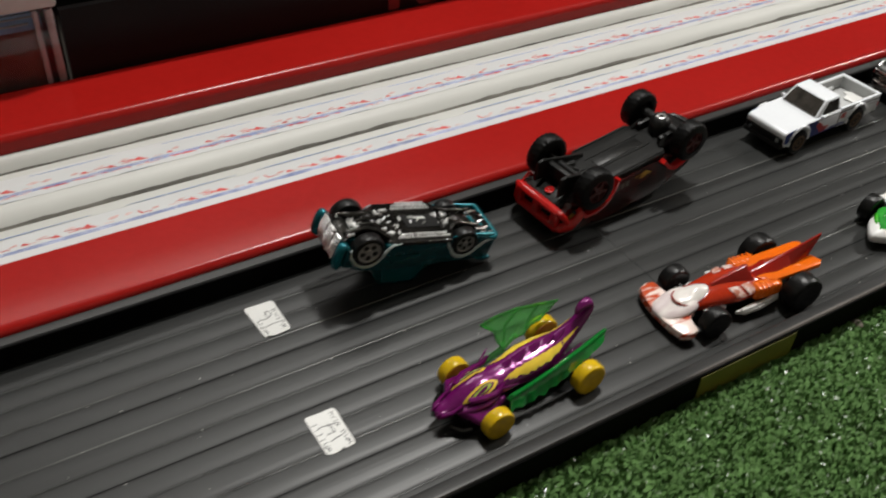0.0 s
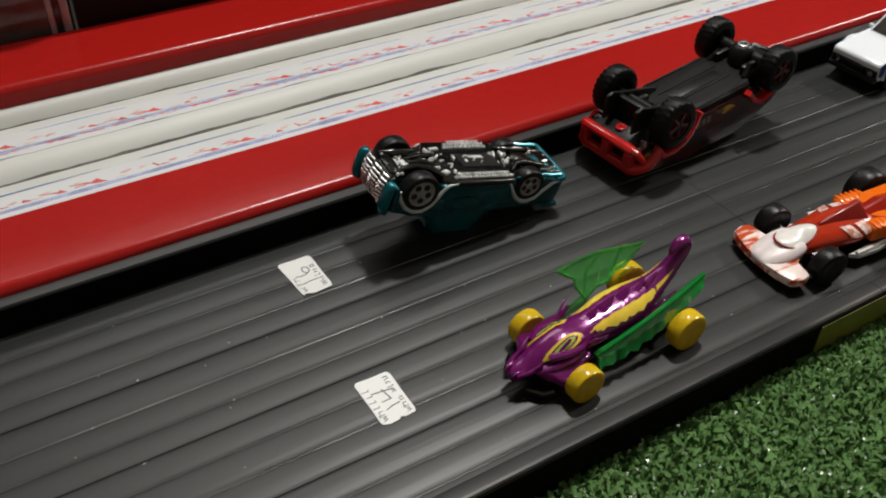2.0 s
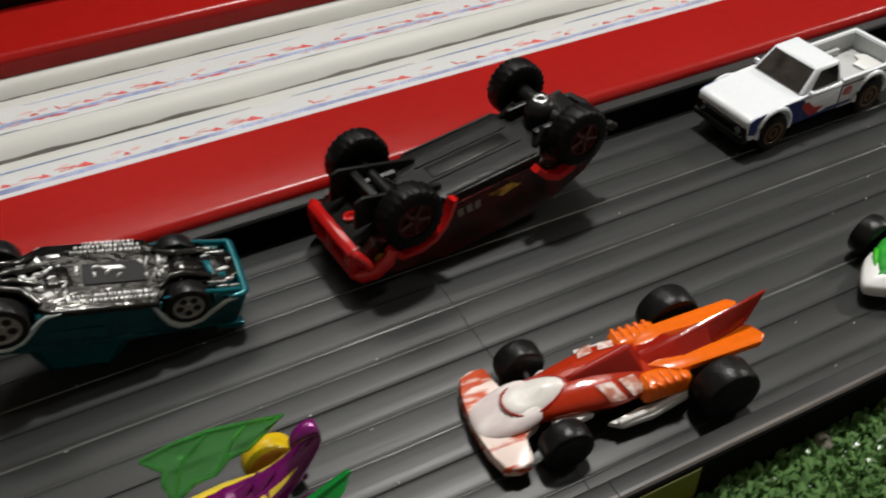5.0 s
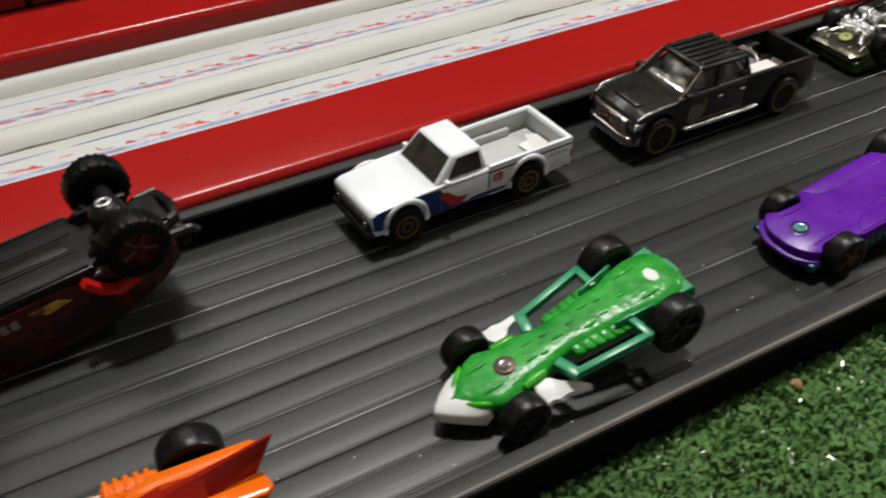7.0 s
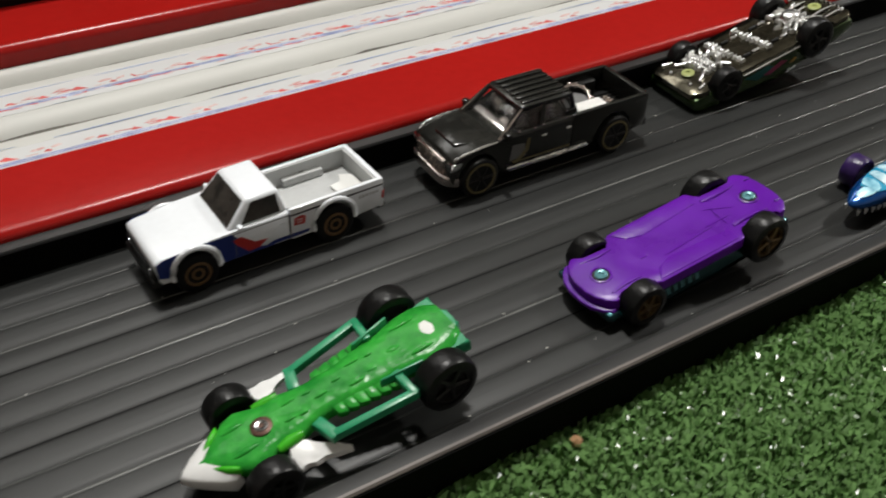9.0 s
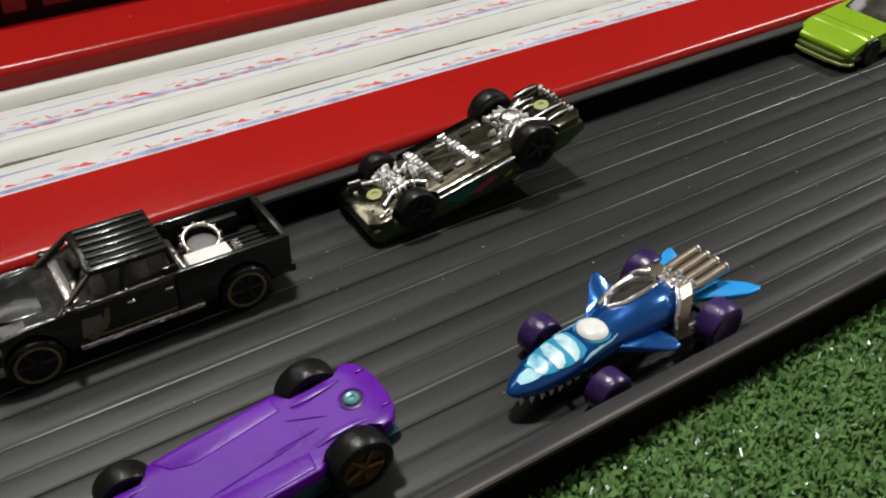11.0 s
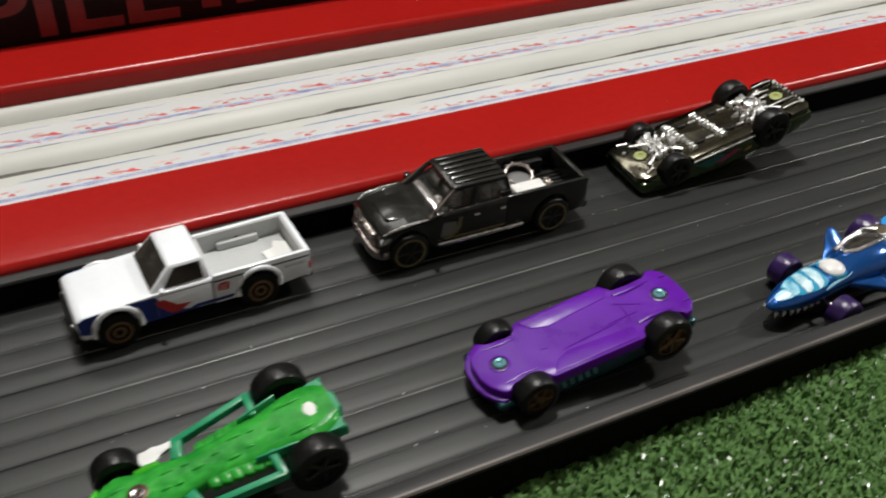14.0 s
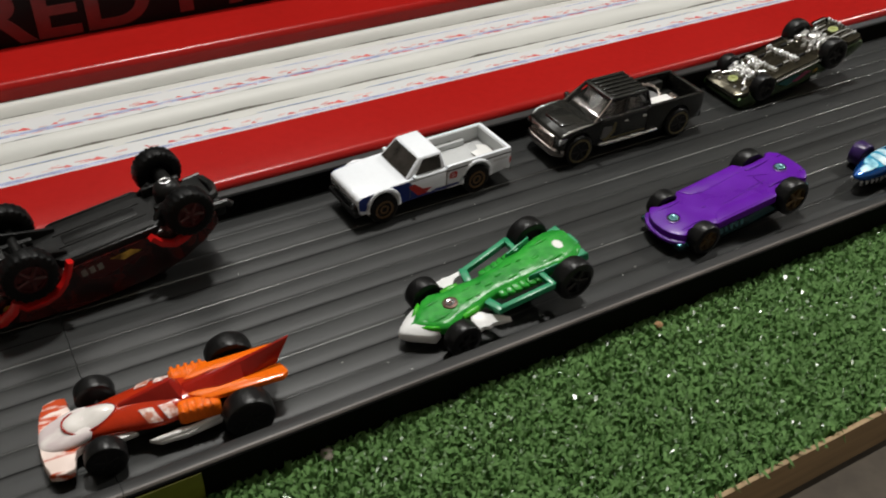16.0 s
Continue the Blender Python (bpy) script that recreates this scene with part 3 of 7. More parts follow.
def wheel(car, x, y, z, r, w, tyre, rim_mat, style="spokes", hub=0.62, n=5, lugs=0):
    """A wheel whose outer face looks away from the car's middle line; y is the middle of its width."""
    s = 1 if y > 0 else -1
    bm = B()
    h = w / 2
    c = 0.16 * r
    lathe(bm, [(hub * r, -h * 0.9), (r - c, -h), (r - 0.3 * c, -h + 0.3 * c), (r, -h + c), (r, h - c), (r - 0.3 * c, h - 0.3 * c), (r - c, h),
               (hub * r, h), (hub * r, h - 0.25 * w)], (x, y, z), "y", 96 if lugs else 28)
    if lugs:
        # the tread: each ring of the crown goes out and in by turns
        for v in bm.verts:
            d = Vector((v.co.x - x, 0, v.co.z - z))
            if d.length > r * 0.93:
                k = int(round(math.atan2(d.z, d.x) / (2 * math.pi) * 96) // 2) + (1 if v.co.y > y else 0)
                v.co += d.normalized() * (0.02 * r if k % 2 else -0.025 * r)
    tyre_ob = part("wheel", bm, tyre, car)
    bm = B()
    f = y + s * (h - 0.14 * w)
    if style == "spokes":
        lathe(bm, [(hub * r * 1.02, f - s * 0.25 * w - y), (hub * r * 1.02, f + s * 0.4 - y), (hub * r * 0.86, f + s * 0.45 - y), (hub * r * 0.8, f - s * 0.35 - y)], (x, y, z), "y", 24)
        lathe(bm, [(0.2 * r, f - s * 0.5 - y), (0.2 * r, f + s * 0.35 - y), (0.1 * r, f + s * 0.5 - y)], (x, y, z), "y", 14)
        for i in range(n):
            a = 2 * math.pi * (i + 0.25) / n
            tube(bm, [(x + rr * math.cos(a), f + s * 0.1, z + rr * math.sin(a)) for rr in (0.1 * r, 0.5 * hub * r, 0.9 * hub * r)], 0.085 * r, 6)
    elif style == "ring":
        lathe(bm, [(hub * r * 1.04, f - s * 0.3 - y), (hub * r * 1.05, f + s * 0.62 - y), (hub * r * 0.97, f + s * 0.75 - y), (hub * r * 0.9, f + s * 0.6 - y), (hub * r * 0.88, f - s * 0.3 - y)], (x, y, z), "y", 28)
    elif style == "holes":
        lathe(bm, [(hub * r, f - s * 0.6 - y), (hub * r * 1.02, f + s * 0.5 - y), (hub * r * 0.9, f + s * 0.55 - y), (hub * r * 0.84, f + s * 0.2 - y), (0.2 * r, f + s * 0.25 - y), (0.16 * r, f + s * 0.5 - y), (0.05 * r, f + s * 0.5 - y)], (x, y, z), "y", 28)
    elif style == "double":
        lathe(bm, [(hub * r, f - s * 0.6 - y), (hub * r * 1.03, f + s * 0.55 - y), (hub * r * 0.84, f + s * 0.6 - y), (hub * r * 0.76, f - s * 0.2 - y), (hub * r * 0.6, f - s * 0.5 - y)], (x, y, z), "y", 26)
        lathe(bm, [(hub * r * 0.52, f - s * 0.6 - y), (hub * r * 0.52, f + s * 0.35 - y), (hub * r * 0.30, f + s * 0.4 - y), (hub * r * 0.26, f - s * 0.4 - y)], (x, y, z), "y", 18)
    else:
        lathe(bm, [(hub * r, f - s * 0.3 - y), (hub * r, f + s * 0.2 - y), (hub * r * 0.78, f + s * 0.35 - y), (hub * r * 0.7, f - s * 0.5 - y), (0.34 * r, f - s * 0.4 - y),
                   (0.3 * r, f + s * 0.25 - y), (0.1 * r, f + s * 0.3 - y)], (x, y, z), "y", 24)
    part("rim", bm, rim_mat, tyre_ob)
    if style == "holes":
        # no holes are cut: black discs give their shade
        bm = B()
        for i in range(n):
            a = 2 * math.pi * (i + 0.2) / n
            q = (x + 0.56 * hub * r * math.cos(a), y, z + 0.56 * hub * r * math.sin(a))
            lathe(bm, [(0.17 * r, f - s * 0.2 - y), (0.17 * r, f + s * 0.3 - y), (0.08 * r, f + s * 0.3 - y)], q, "y", 10)
        part("rim_hole", bm, M_BLACK, tyre_ob, "black discs in place of the rim's shaded holes")
    if style == "ring":
        bm = B()
        for i in range(n):
            a = 2 * math.pi * i / n
            tube(bm, [(x + rr * math.cos(a), f + s * 0.05, z + rr * math.sin(a)) for rr in (0.08 * r, 0.4 * hub * r, 0.92 * hub * r)], 0.1 * r, 6)
        lathe(bm, [(0.22 * r, f - s * 0.3 - y), (0.2 * r, f + s * 0.3 - y), (0.08 * r, f + s * 0.4 - y)], (x, y, z), "y", 14)
        part("spokes", bm, M_BLACK, tyre_ob)
    return tyre_ob


def rivet(car, x, y, z, r, mat, label, up=-1):
    """A flared rivet head in the underside (up = -1) of a car."""
    bm = B()
    lathe(bm, [(r, 0), (r, up * 0.45), (r * 0.8, up * 0.6), (r * 0.45, up * 0.45), (r * 0.4, up * 0.1), (r * 0.15, up * 0.1)], (x, y, z), "z", 20)
    return part("rivet", bm, mat, car, label)


def axle(car, x, z, half, mat):
    bm = B()
    tube(bm, [(x, -half, z), (x, half, z)], 0.7, 8)
    return part("axle", bm, mat, car)

def raise_body(car, up, stretch=1.0):
    """Lifts all of a car but its wheels to its ride height."""
    keep = ("wheel", "rim", "axle", "spokes")
    for ob in car.children_recursive:
        base = ob.name.split(".")[0]
        if base not in keep:
            ob.data.transform(Matrix.Translation((0, 0, up * MM)) @ Matrix.Diagonal((1, 1, stretch, 1)))


# ---- white pickup, upright ----
M_PW = paint("white_car_paint", (0.86, 0.89, 0.93), 0.26, vary=0.03, coat=0.3, bump=0.12, bump_scale=160)
M_BEDGREY = paint("grey_bed_plastic", (0.50, 0.51, 0.51), 0.5, vary=0.06)
M_GREYPANEL = paint("grey_panel_line", (0.16, 0.16, 0.16), 0.5, vary=0.1)
M_DBLUE = paint("dark_blue_stripe", (0.012, 0.03, 0.19), 0.3, vary=0.1)
M_DRED = paint("red_stripe", (0.5, 0.03, 0.025), 0.3, vary=0.1)
M_BRONZE = paint("bronze_rim", (0.19, 0.11, 0.05), 0.35, metal=0.35, vary=0.2)


def white_pickup(m):
    car = thing("pickup_truck", "white toy pickup with blue and red side stripes, upright", "toy car", m, CARS)
    fx, rx, wr = -20.2, 20.0, 5.9
    bm = B()
    o = [(-29.6, 3.4)] + arch(fx, 5.4, 6.3, 3.4) + [(7.0, 3.4), (7.0, 12.9), (-8.6, 12.5), (-20, 12.1), (-28.6, 11.4), (-30.6, 10.6), (-30.8, 8.6), (-30.0, 5.0)]
    side(bm, o, -10.8, 10.8, 0.9, 3)
    body = part("body", bm, M_PW, car, "glossy white front body and hood")
    # bed walls with rear arches
    for s in (-1, 1):
        bm = B()
        o = [(7.0, 3.4)] + arch(rx, 5.4, 6.3, 3.4) + [(35.0, 4.2), (35.9, 12.4), (35.4, 13.2), (7.0, 13.2)]
        side(bm, o, s * 9.6, s * 10.8, 0.3)
        part("bed_wall", bm, M_PW, car)
        bm = B()
        box(bm, 7.0, 35.6, s * 10.72, s * 11.0, 11.0, 11.5, 0.1, 1)
        part("trim_strip", bm, M_BLACK, car, "dark trim line under the bed rail")
    bm = B()
    box(bm, 34.4, 36.0, -10.7, 10.7, 3.6, 13.1, 0.35)
    part("tailgate", bm, M_PW, car)
    bm = B()
    box(bm, 6.9, 34.6, -9.8, 9.8, 6.2, 7.2)
    for s in (-1, 1):
        box(bm, 13.6, 26.4, min(s * 7.4, s * 9.7), max(s * 7.4, s * 9.7), 7.1, 9.6, 0.5)
        box(bm, 6.9, 34.5, s * 9.1, s * 9.7, 7.1, 12.8)
    box(bm, 6.9, 7.9, -9.7, 9.7, 7.1, 12.8)
    box(bm, 33.8, 34.5, -9.7, 9.7, 7.1, 12.6)
    liner = part("bed_liner", bm, M_BEDGREY, car, "grey ribbed plastic bed")
    for i in range(9):
        y = -6.0 + 1.5 * i
        bm = B()
        box(bm, 7.9, 33.8, y - 0.4, y + 0.4, 7.1, 7.22)
        part("rib", bm, M_BEDGREY, liner)
    # cab
    bot = [(-10.6, -10.2, 12.2), (6.8, -10.2, 12.6), (6.8, 10.2, 12.6), (-10.6, 10.2, 12.2)]
    top = [(-4.0, -8.7, 19.4), (5.2, -8.7, 19.6), (5.2, 8.7, 19.6), (-4.0, 8.7, 19.4)]
    bm = B()
    hull(bm, bot, top, 0.9, 3)
    part("cab", bm, M_PW, car)
    bm = B()
    slab(bm, [bot[0], bot[3], top[3], top[0]], 0.18, (0.06, 0.94, 0.08, 0.92))
    slab(bm, [bot[2], bot[1], top[1], top[2]], 0.18, (0.1, 0.9, 0.16, 0.86))
    part("windscreen", bm, M_GLASS, car, "dark smoked windscreen")
    for a, b, c, d in ((bot[1], bot[0], top[0], top[1]), (bot[3], bot[2], top[2], top[3])):
        bm = B()
        slab(bm, [a, b, c, d], 0.15, (0.12, 0.8, 0.12, 0.86) if a[1] < 0 else (0.2, 0.88, 0.12, 0.86))
        part("side_window", bm, M_GLASS, car, "dark side window")
    # stripes and badge on both flanks
    for s in (-1, 1):
        y0, y1 = s * 10.74, s * 10.86
        bm = B()
        side(bm, [(-30.0, 6.0), (-27.4, 5.2), (-26.6, 8.6), (-24.6, 10.6), (-20.4, 11.5), (-16.0, 10.6), (-13.6, 8.6), (-12.6, 4.0), (2.0, 4.0), (-2.0, 5.0), (-6.0, 7.4), (-9.6, 11.8), (-20, 11.9), (-28.4, 11.2), (-30.2, 10.2)], y0, y1)
        part("stripe", bm, M_DBLUE, car, "dark blue stripe")
        bm = B()
        side(bm, [(-9.6, 9.8), (-9.0, 8.4), (-5.6, 4.8), (-2.6, 5.0), (0.0, 6.8), (-3.6, 7.2), (-7.2, 10.2)], s * 10.82, s * 10.93)
        part("stripe", bm, M_DRED, car, "red stripe")
        bm = B()
        side(bm, [(7.8, 7.8), (11.0, 7.4), (11.5, 9.6), (10.6, 10.4), (8.2, 10.0)], s * 10.78, s * 10.88)
        part("badge", bm, M_DRED, car, "small smudged red badge")
        bm = B()
        for xa, xb, za, zb in ((8.7, 10.5, 9.2, 9.4), (8.7, 10.5, 8.3, 8.5)):
            box(bm, xa, xb, min(s * 10.86, s * 10.95), max(s * 10.86, s * 10.95), za, zb)
        part("badge_mark", bm, M_PW, car)
        bm = B()
        for i in range(6):
            box(bm, 28.0 + 1.1 * i, 28.7 + 1.1 * i, min(s * 10.76, s * 10.9), max(s * 10.76, s * 10.9), 9.0, 9.9)
        part("lettering", bm, M_BEDGREY, car, "tiny grey bars of lettering")
        for cx in (fx, rx):
            bm = B()
            a = arch(cx, 5.4, 6.5, 3.9, 12)
            tube(bm, [(x, s * 10.9, z) for x, z in a], 0.75, 8)
            part("wheel_flare", bm, M_PW, car, "white flared wheel arch")
        bm = B()
        box(bm, -4.4, 6.4, min(s * 10.75, s * 10.9), max(s * 10.75, s * 10.9), 8.9, 9.1)
        box(bm, 4.2, 5.9, min(s * 10.7, s * 11.05), max(s * 10.7, s * 11.05), 9.6, 10.1, 0.1, 1)
        part("door_handle", bm, M_PW, car)
        bm = B()
        box(bm, -8.6, 6.9, min(s * 10.72, s * 10.92), max(s * 10.72, s * 10.92), 11.55, 11.8)
        box(bm, 6.6, 6.85, min(s * 10.7, s * 10.9), max(s * 10.7, s * 10.9), 4.0, 11.6)
        box(bm, -9.2, -8.95, min(s * 10.7, s * 10.9), max(s * 10.7, s * 10.9), 4.6, 11.6)
        part("panel_line", bm, M_GREYPANEL, car, "thin grey door lines")
        bm = B()
        box(bm, 35.2, 36.2, min(s * 8.6, s * 10.85), max(s * 8.6, s * 10.85), 6.4, 9.0, 0.25, 1)
        part("tail_light", bm, M_DRED, car, "small red tail light")
        bm = B()
        side(bm, [(-2.0, 4.2), (12.0, 4.2), (12.6, 5.2), (2.0, 5.4)], s * 10.76, s * 10.87)
        part("stripe", bm, M_DBLUE, car, "dark blue sill stripe")
        bm = B()
        box(bm, -8.0, -6.6, min(s * 10.4, s * 12.2), max(s * 10.4, s * 12.2), 12.6, 14.0, 0.35)
        part("mirror", bm, M_PW, car)
        wheel(car, fx, s * 10.0, wr, wr, 3.4, M_TYRE, M_BRONZE, "double", hub=0.6)
        wheel(car, rx, s * 10.0, wr, wr, 3.4, M_TYRE, M_BRONZE, "double", hub=0.6)
    bm = B()
    box(bm, -31.1, -29.4, -10.3, 10.3, 3.4, 8.2, 0.4)
    for i in range(7):
        box(bm, -31.3, -30.9, -6.0, 6.0, 5.4 + 0.36 * i, 5.55 + 0.36 * i)
    part("grille", bm, M_BLACK, car, "black front grille")
    for s in (-1, 1):
        bm = B()
        lathe(bm, [(1.2, 0), (1.2, -0.35), (0.6, -0.5)], (-30.9, s * 7.6, 6.7), "x", 14)
        part("headlight", bm, M_STEEL, car)
    bm = B()
    box(bm, -31.8, -29.2, -10.7, 10.7, 3.0, 5.2, 0.6)
    box(bm, -29, 35, -7, 7, 2.2, 4.6, 0.5)
    box(bm, 34, 36.6, -10.4, 10.4, 3.0, 4.8, 0.4)
    part("chassis", bm, M_BLACK, car, "black plastic base and bumpers")
    bm = B()
    plan(bm, [(25.6, -7.2), (33.4, -7.6), (33.6, 2.6), (29.8, 4.6), (28.6, 1.4), (25.0, 0.6)], 7.55, 7.9)
    part("sticker_scrap", bm, M_PAPER, car, "torn white sticker scrap in the bed")
    axle(car, fx, wr, 9, M_STEEL)
    axle(car, rx, wr, 9, M_STEEL)
    return car


raise_body(white_pickup(upright(52.7, 48.3, 2.6)), 2.0)

# ---- black four-door pickup, upright ----
M_BLKPAINT = paint("black_car_paint", (0.015, 0.015, 0.013), 0.22, vary=0.3, coat=0.25, bump=0.8, bump_scale=240, spec=0.45)
M_OLDCHROME2 = paint("smoked_chrome", (0.66, 0.58, 0.54), 0.17, metal=0.95, vary=0.4, grain=300, bump=1.0, bump_scale=450)
M_GOLD = paint("gold_rim", (0.19, 0.155, 0.07), 0.32, metal=0.3, vary=0.1)
M_SMOKE = paint("clear_window_plastic", (0.93, 0.93, 0.92), 0.03, trans=1.0, vary=0.03, bump=0.8, bump_scale=260)
M_SEAT = paint("silver_interior_plastic", (0.58, 0.55, 0.53), 0.22, metal=0.75, vary=0.35, grain=300, bump=1.0, bump_scale=380)


def black_pickup(m):
    car = thing("pickup_truck", "glossy black four-door toy pickup with gold-ringed wheels, upright on track", "toy car", m, CARS)
    fx, rx, wr = -25.5, 25.4, 6.5
    bm = B()
    o = [(-34.0, 4.6)] + arch(fx, 6.2, 7.4, 4.6) + [(8.8, 4.6), (8.8, 15.6), (-14.0, 14.9), (-25, 14.6), (-31.0, 13.8), (-34.0, 12.4), (-35.2, 10.2), (-35.0, 6.0)]
    side(bm, o, -11.3, 11.3, 0.7)
    part("body", bm, M_BLKPAINT, car, "glossy black front body and hood")
    bm = B()
    plan(bm, mirror_plan([(-31.0, 5.6), (-28, 6.6), (-18, 7.4)]), 13.0, 14.72, 0.6)
    part("hood_bulge", bm, M_BLKPAINT, car)
    for s in (-1, 1):
        bm = B()
        o = [(8.8, 4.6)] + arch(rx, 6.2, 7.4, 4.6) + [(38.0, 5.4), (38.6, 15.0), (38.0, 16.2), (8.8, 16.2)]
        side(bm, o, s * 9.9, s * 11.3, 0.4)
        part("bed_wall", bm, M_BLKPAINT, car)
    bm = B()
    box(bm, 36.9, 38.8, -11.2, 11.2, 5.0, 16.0, 0.5)
    part("tailgate", bm, M_BLKPAINT, car)
    bm = B()
    box(bm, 8.8, 37.2, -10, 10, 7.0, 8.6)
    for s in (-1, 1):
        box(bm, 18.5, 32.5, s * 7.6, s * 9.95, 8.5, 13.6, 0.6)
    box(bm, 8.4, 9.8, -10, 10, 8.5, 16.0)
    liner = part("bed_liner", bm, M_BLACK, car, "black ribbed plastic bed")
    for i in range(7):
        y = -6 + 2 * i
        bm = B()
        box(bm, 9.8, 36.8, y - 0.4, y + 0.4, 8.5, 9.1)
        part("rib", bm, M_BLACK, liner)
    # chrome cargo in the bed
    cargo = B()
    n = 22
    tube(cargo, [(20.4 + 4.6 * math.cos(2 * math.pi * k / n), 2.6 + 4.0 * math.sin(2 * math.pi * k / n), 13.4 + 1.6 * math.sin(2 * math.pi * k / n)) for k in range(n + 1)], 0.55, 8)
    for k in range(12):
        a = 2 * math.pi * k / 12
        box(cargo, 20.4 + 5.2 * math.cos(a) - 0.5, 20.4 + 5.2 * math.cos(a) + 0.5, 2.6 + 4.6 * math.sin(a) - 0.5, 2.6 + 4.6 * math.sin(a) + 0.5, 12.2 + 1.6 * math.sin(a), 14.0 + 1.6 * math.sin(a), 0.25, 1)
    for k in range(4):
        box(cargo, 26.0, 28.0, -8.4 + 1.4 * k, -7.6 + 1.4 * k, 12.4, 14.6, 0.3, 1)
    box(cargo, 11.6, 13.0, -8.0, 6.0, 9.0, 14.4, 0.5)
    part("cargo", cargo, M_OLDCHROME2, car, "chrome plated ring and fittings in the bed", angle=50)
    bm = B()
    lathe(bm, [(3.8, -2.0), (3.8, 0.0), (2.8, 0.3), (0.6, 0.3)], (20.4, 2.6, 12.4), "z", 20)
    part("cargo_disc", bm, M_GREYPANEL, car, "grey disc inside the chrome ring")
    bm = B()
    box(bm, 13.6, 24.8, -8.8, -3.0, 9.0, 14.6, 0.5)
    part("cargo_box", bm, M_SILVER, car, "bright silver white cargo box")
    # chrome lines and beads added as glints on the worn edges of the hood, the sills and the front pillars
    for s in (-1, 1):
        bm = B()
        tube(bm, [(-33.6, s * 10.4, 12.6), (-31.0, s * 11.0, 13.9), (-25, s * 11.05, 14.7), (-19.0, s * 11.0, 14.9)], [0.15, 0.4, 0.45, 0.2], 6)
        part("worn_edge", bm, M_SPARK, car, "worn hood edge, its glint added as a chrome line", kind="stuff")
        bm = B()
        tube(bm, [(-18.4, s * 10.5, 15.0), (-9.8, s * 8.9, 21.8)], [0.5, 0.3], 6)
        for k in range(9):
            x = -17 + 2.9 * k
            lathe(bm, [(0.5, -0.2), (0.4, 0.25), (0.15, 0.35)], (x, s * 10.6, 15.2 + 0.4 * (k % 3)), "z", 8)
        part("window_trim", bm, M_OLDCHROME2, car, "smoked chrome window trim, beads added for its glints")
        bm = B()
        side(bm, [(-14.6, 7.4), (-8.6, 7.8), (-9.4, 12.0), (-13.8, 12.4)], s * 11.18, s * 11.34)
        part("graphic", bm, M_GREYPANEL, car, "pale grey print on the front door")
    bot = [(-18.0, -10.4, 14.6), (10.4, -10.4, 15.4), (10.4, 10.4, 15.4), (-18.0, 10.4, 14.6)]
    top = [(-9.4, -8.6, 22.0), (8.4, -8.6, 22.4), (8.4, 8.6, 22.4), (-9.4, 8.6, 22.0)]
    bm = B()
    hull(bm, [(x, y, z) for x, y, z in bot], [(x * 0.97, y * 0.93, z - 1.4) for x, y, z in top], 0.5)
    part("cabin_glass", bm, M_SMOKE, car, "clear plastic glazing").visible_shadow = False
    bm = B()
    for s in (-1, 1):
        for (a, b) in ((bot[0], top[0]), (bot[1], top[1])):
            tube(bm, [(a[0], s * 10.1, a[2] - 0.4), (b[0], s * 8.5, b[2] - 0.4)], 0.75, 8)
        tube(bm, [(-3.4, s * 10.2, 15.0), (-1.4, s * 8.8, 22.0)], 0.7, 8)
        box(bm, 6.0, 10.2, min(s * 9.2, s * 10.5), max(s * 9.2, s * 10.5), 14.8, 18.0, 0.3)
        tube(bm, [(-18.0, s * 10.4, 14.7), (10.4, s * 10.4, 15.5)], 0.8, 8)
    plan(bm, [(-10.2, -8.4), (-9.2, -9.2), (9.2, -9.2), (9.2, 9.2), (-9.2, 9.2), (-10.2, 8.4)], 21.0, 22.6, 0.6)
    part("roof_frame", bm, M_BLKPAINT, car)
    bm = B()
    for i in range(6):
        y = -7.0 + 2.8 * i
        box(bm, -8.6, 8.6, y - 0.85, y + 0.85, 22.4, 23.2, 0.35, 2)
    part("roof_ribs", bm, M_BLKPAINT, car, "ribbed black roof")
    bm = B()
    for x in (-9.5, 0.5):
        for y in (-4.6, 4.6):
            box(bm, x, x + 3.2, y - 3, y + 3, 9, 19.2, 0.9)
    box(bm, -15.5, -12.5, -8.5, 8.5, 10, 16.0, 0.8)
    lathe(bm, [(1.9, 0), (1.9, 0.6), (1.4, 0.6), (1.4, 0)], (-12.6, -4.6, 15.8), "x", 14)
    part("interior", bm, M_SEAT, car, "silvery moulded interior and seats")
    for s in (-1, 1):
        bm = B()
        tube(bm, [(-15.5, s * 11.6, 5.0), (14.5, s * 11.6, 5.0)], 0.7, 8)
        box(bm, -15.5, 14.5, min(s * 10.2, s * 11.4), max(s * 10.2, s * 11.4), 4.0, 5.0, 0.3)
        part("running_board", bm, M_CHROME, car, "chrome running board")
        bm = B()
        side(bm, [(-14, 7.2), (-12.8, 6.2), (-11.2, 6.2), (-7.8, 9.4), (-7.4, 13.2), (-8.4, 13.2), (-9.2, 9.8), (-12, 7.4)], s * 11.22, s * 11.38)
        box(bm, -10.5, 8.0, min(s * 11.2, s * 11.36), max(s * 11.2, s * 11.36), 6.4, 6.9)
        part("graphic", bm, M_GOLD, car, "thin gold side graphic")
        bm = B()
        for x in (-3.2, 6.0):
            box(bm, x, x + 2.0, min(s * 11.1, s * 11.7), max(s * 11.1, s * 11.7), 12.4, 13.1, 0.2, 1)
        part("door_handle", bm, M_CHROME, car)
        bm = B()
        box(bm, -17.0, -15.0, min(s * 10.8, s * 13.0), max(s * 10.8, s * 13.0), 15.0, 17.2, 0.5)
        part("mirror", bm, M_BLKPAINT, car)
        bm = B()
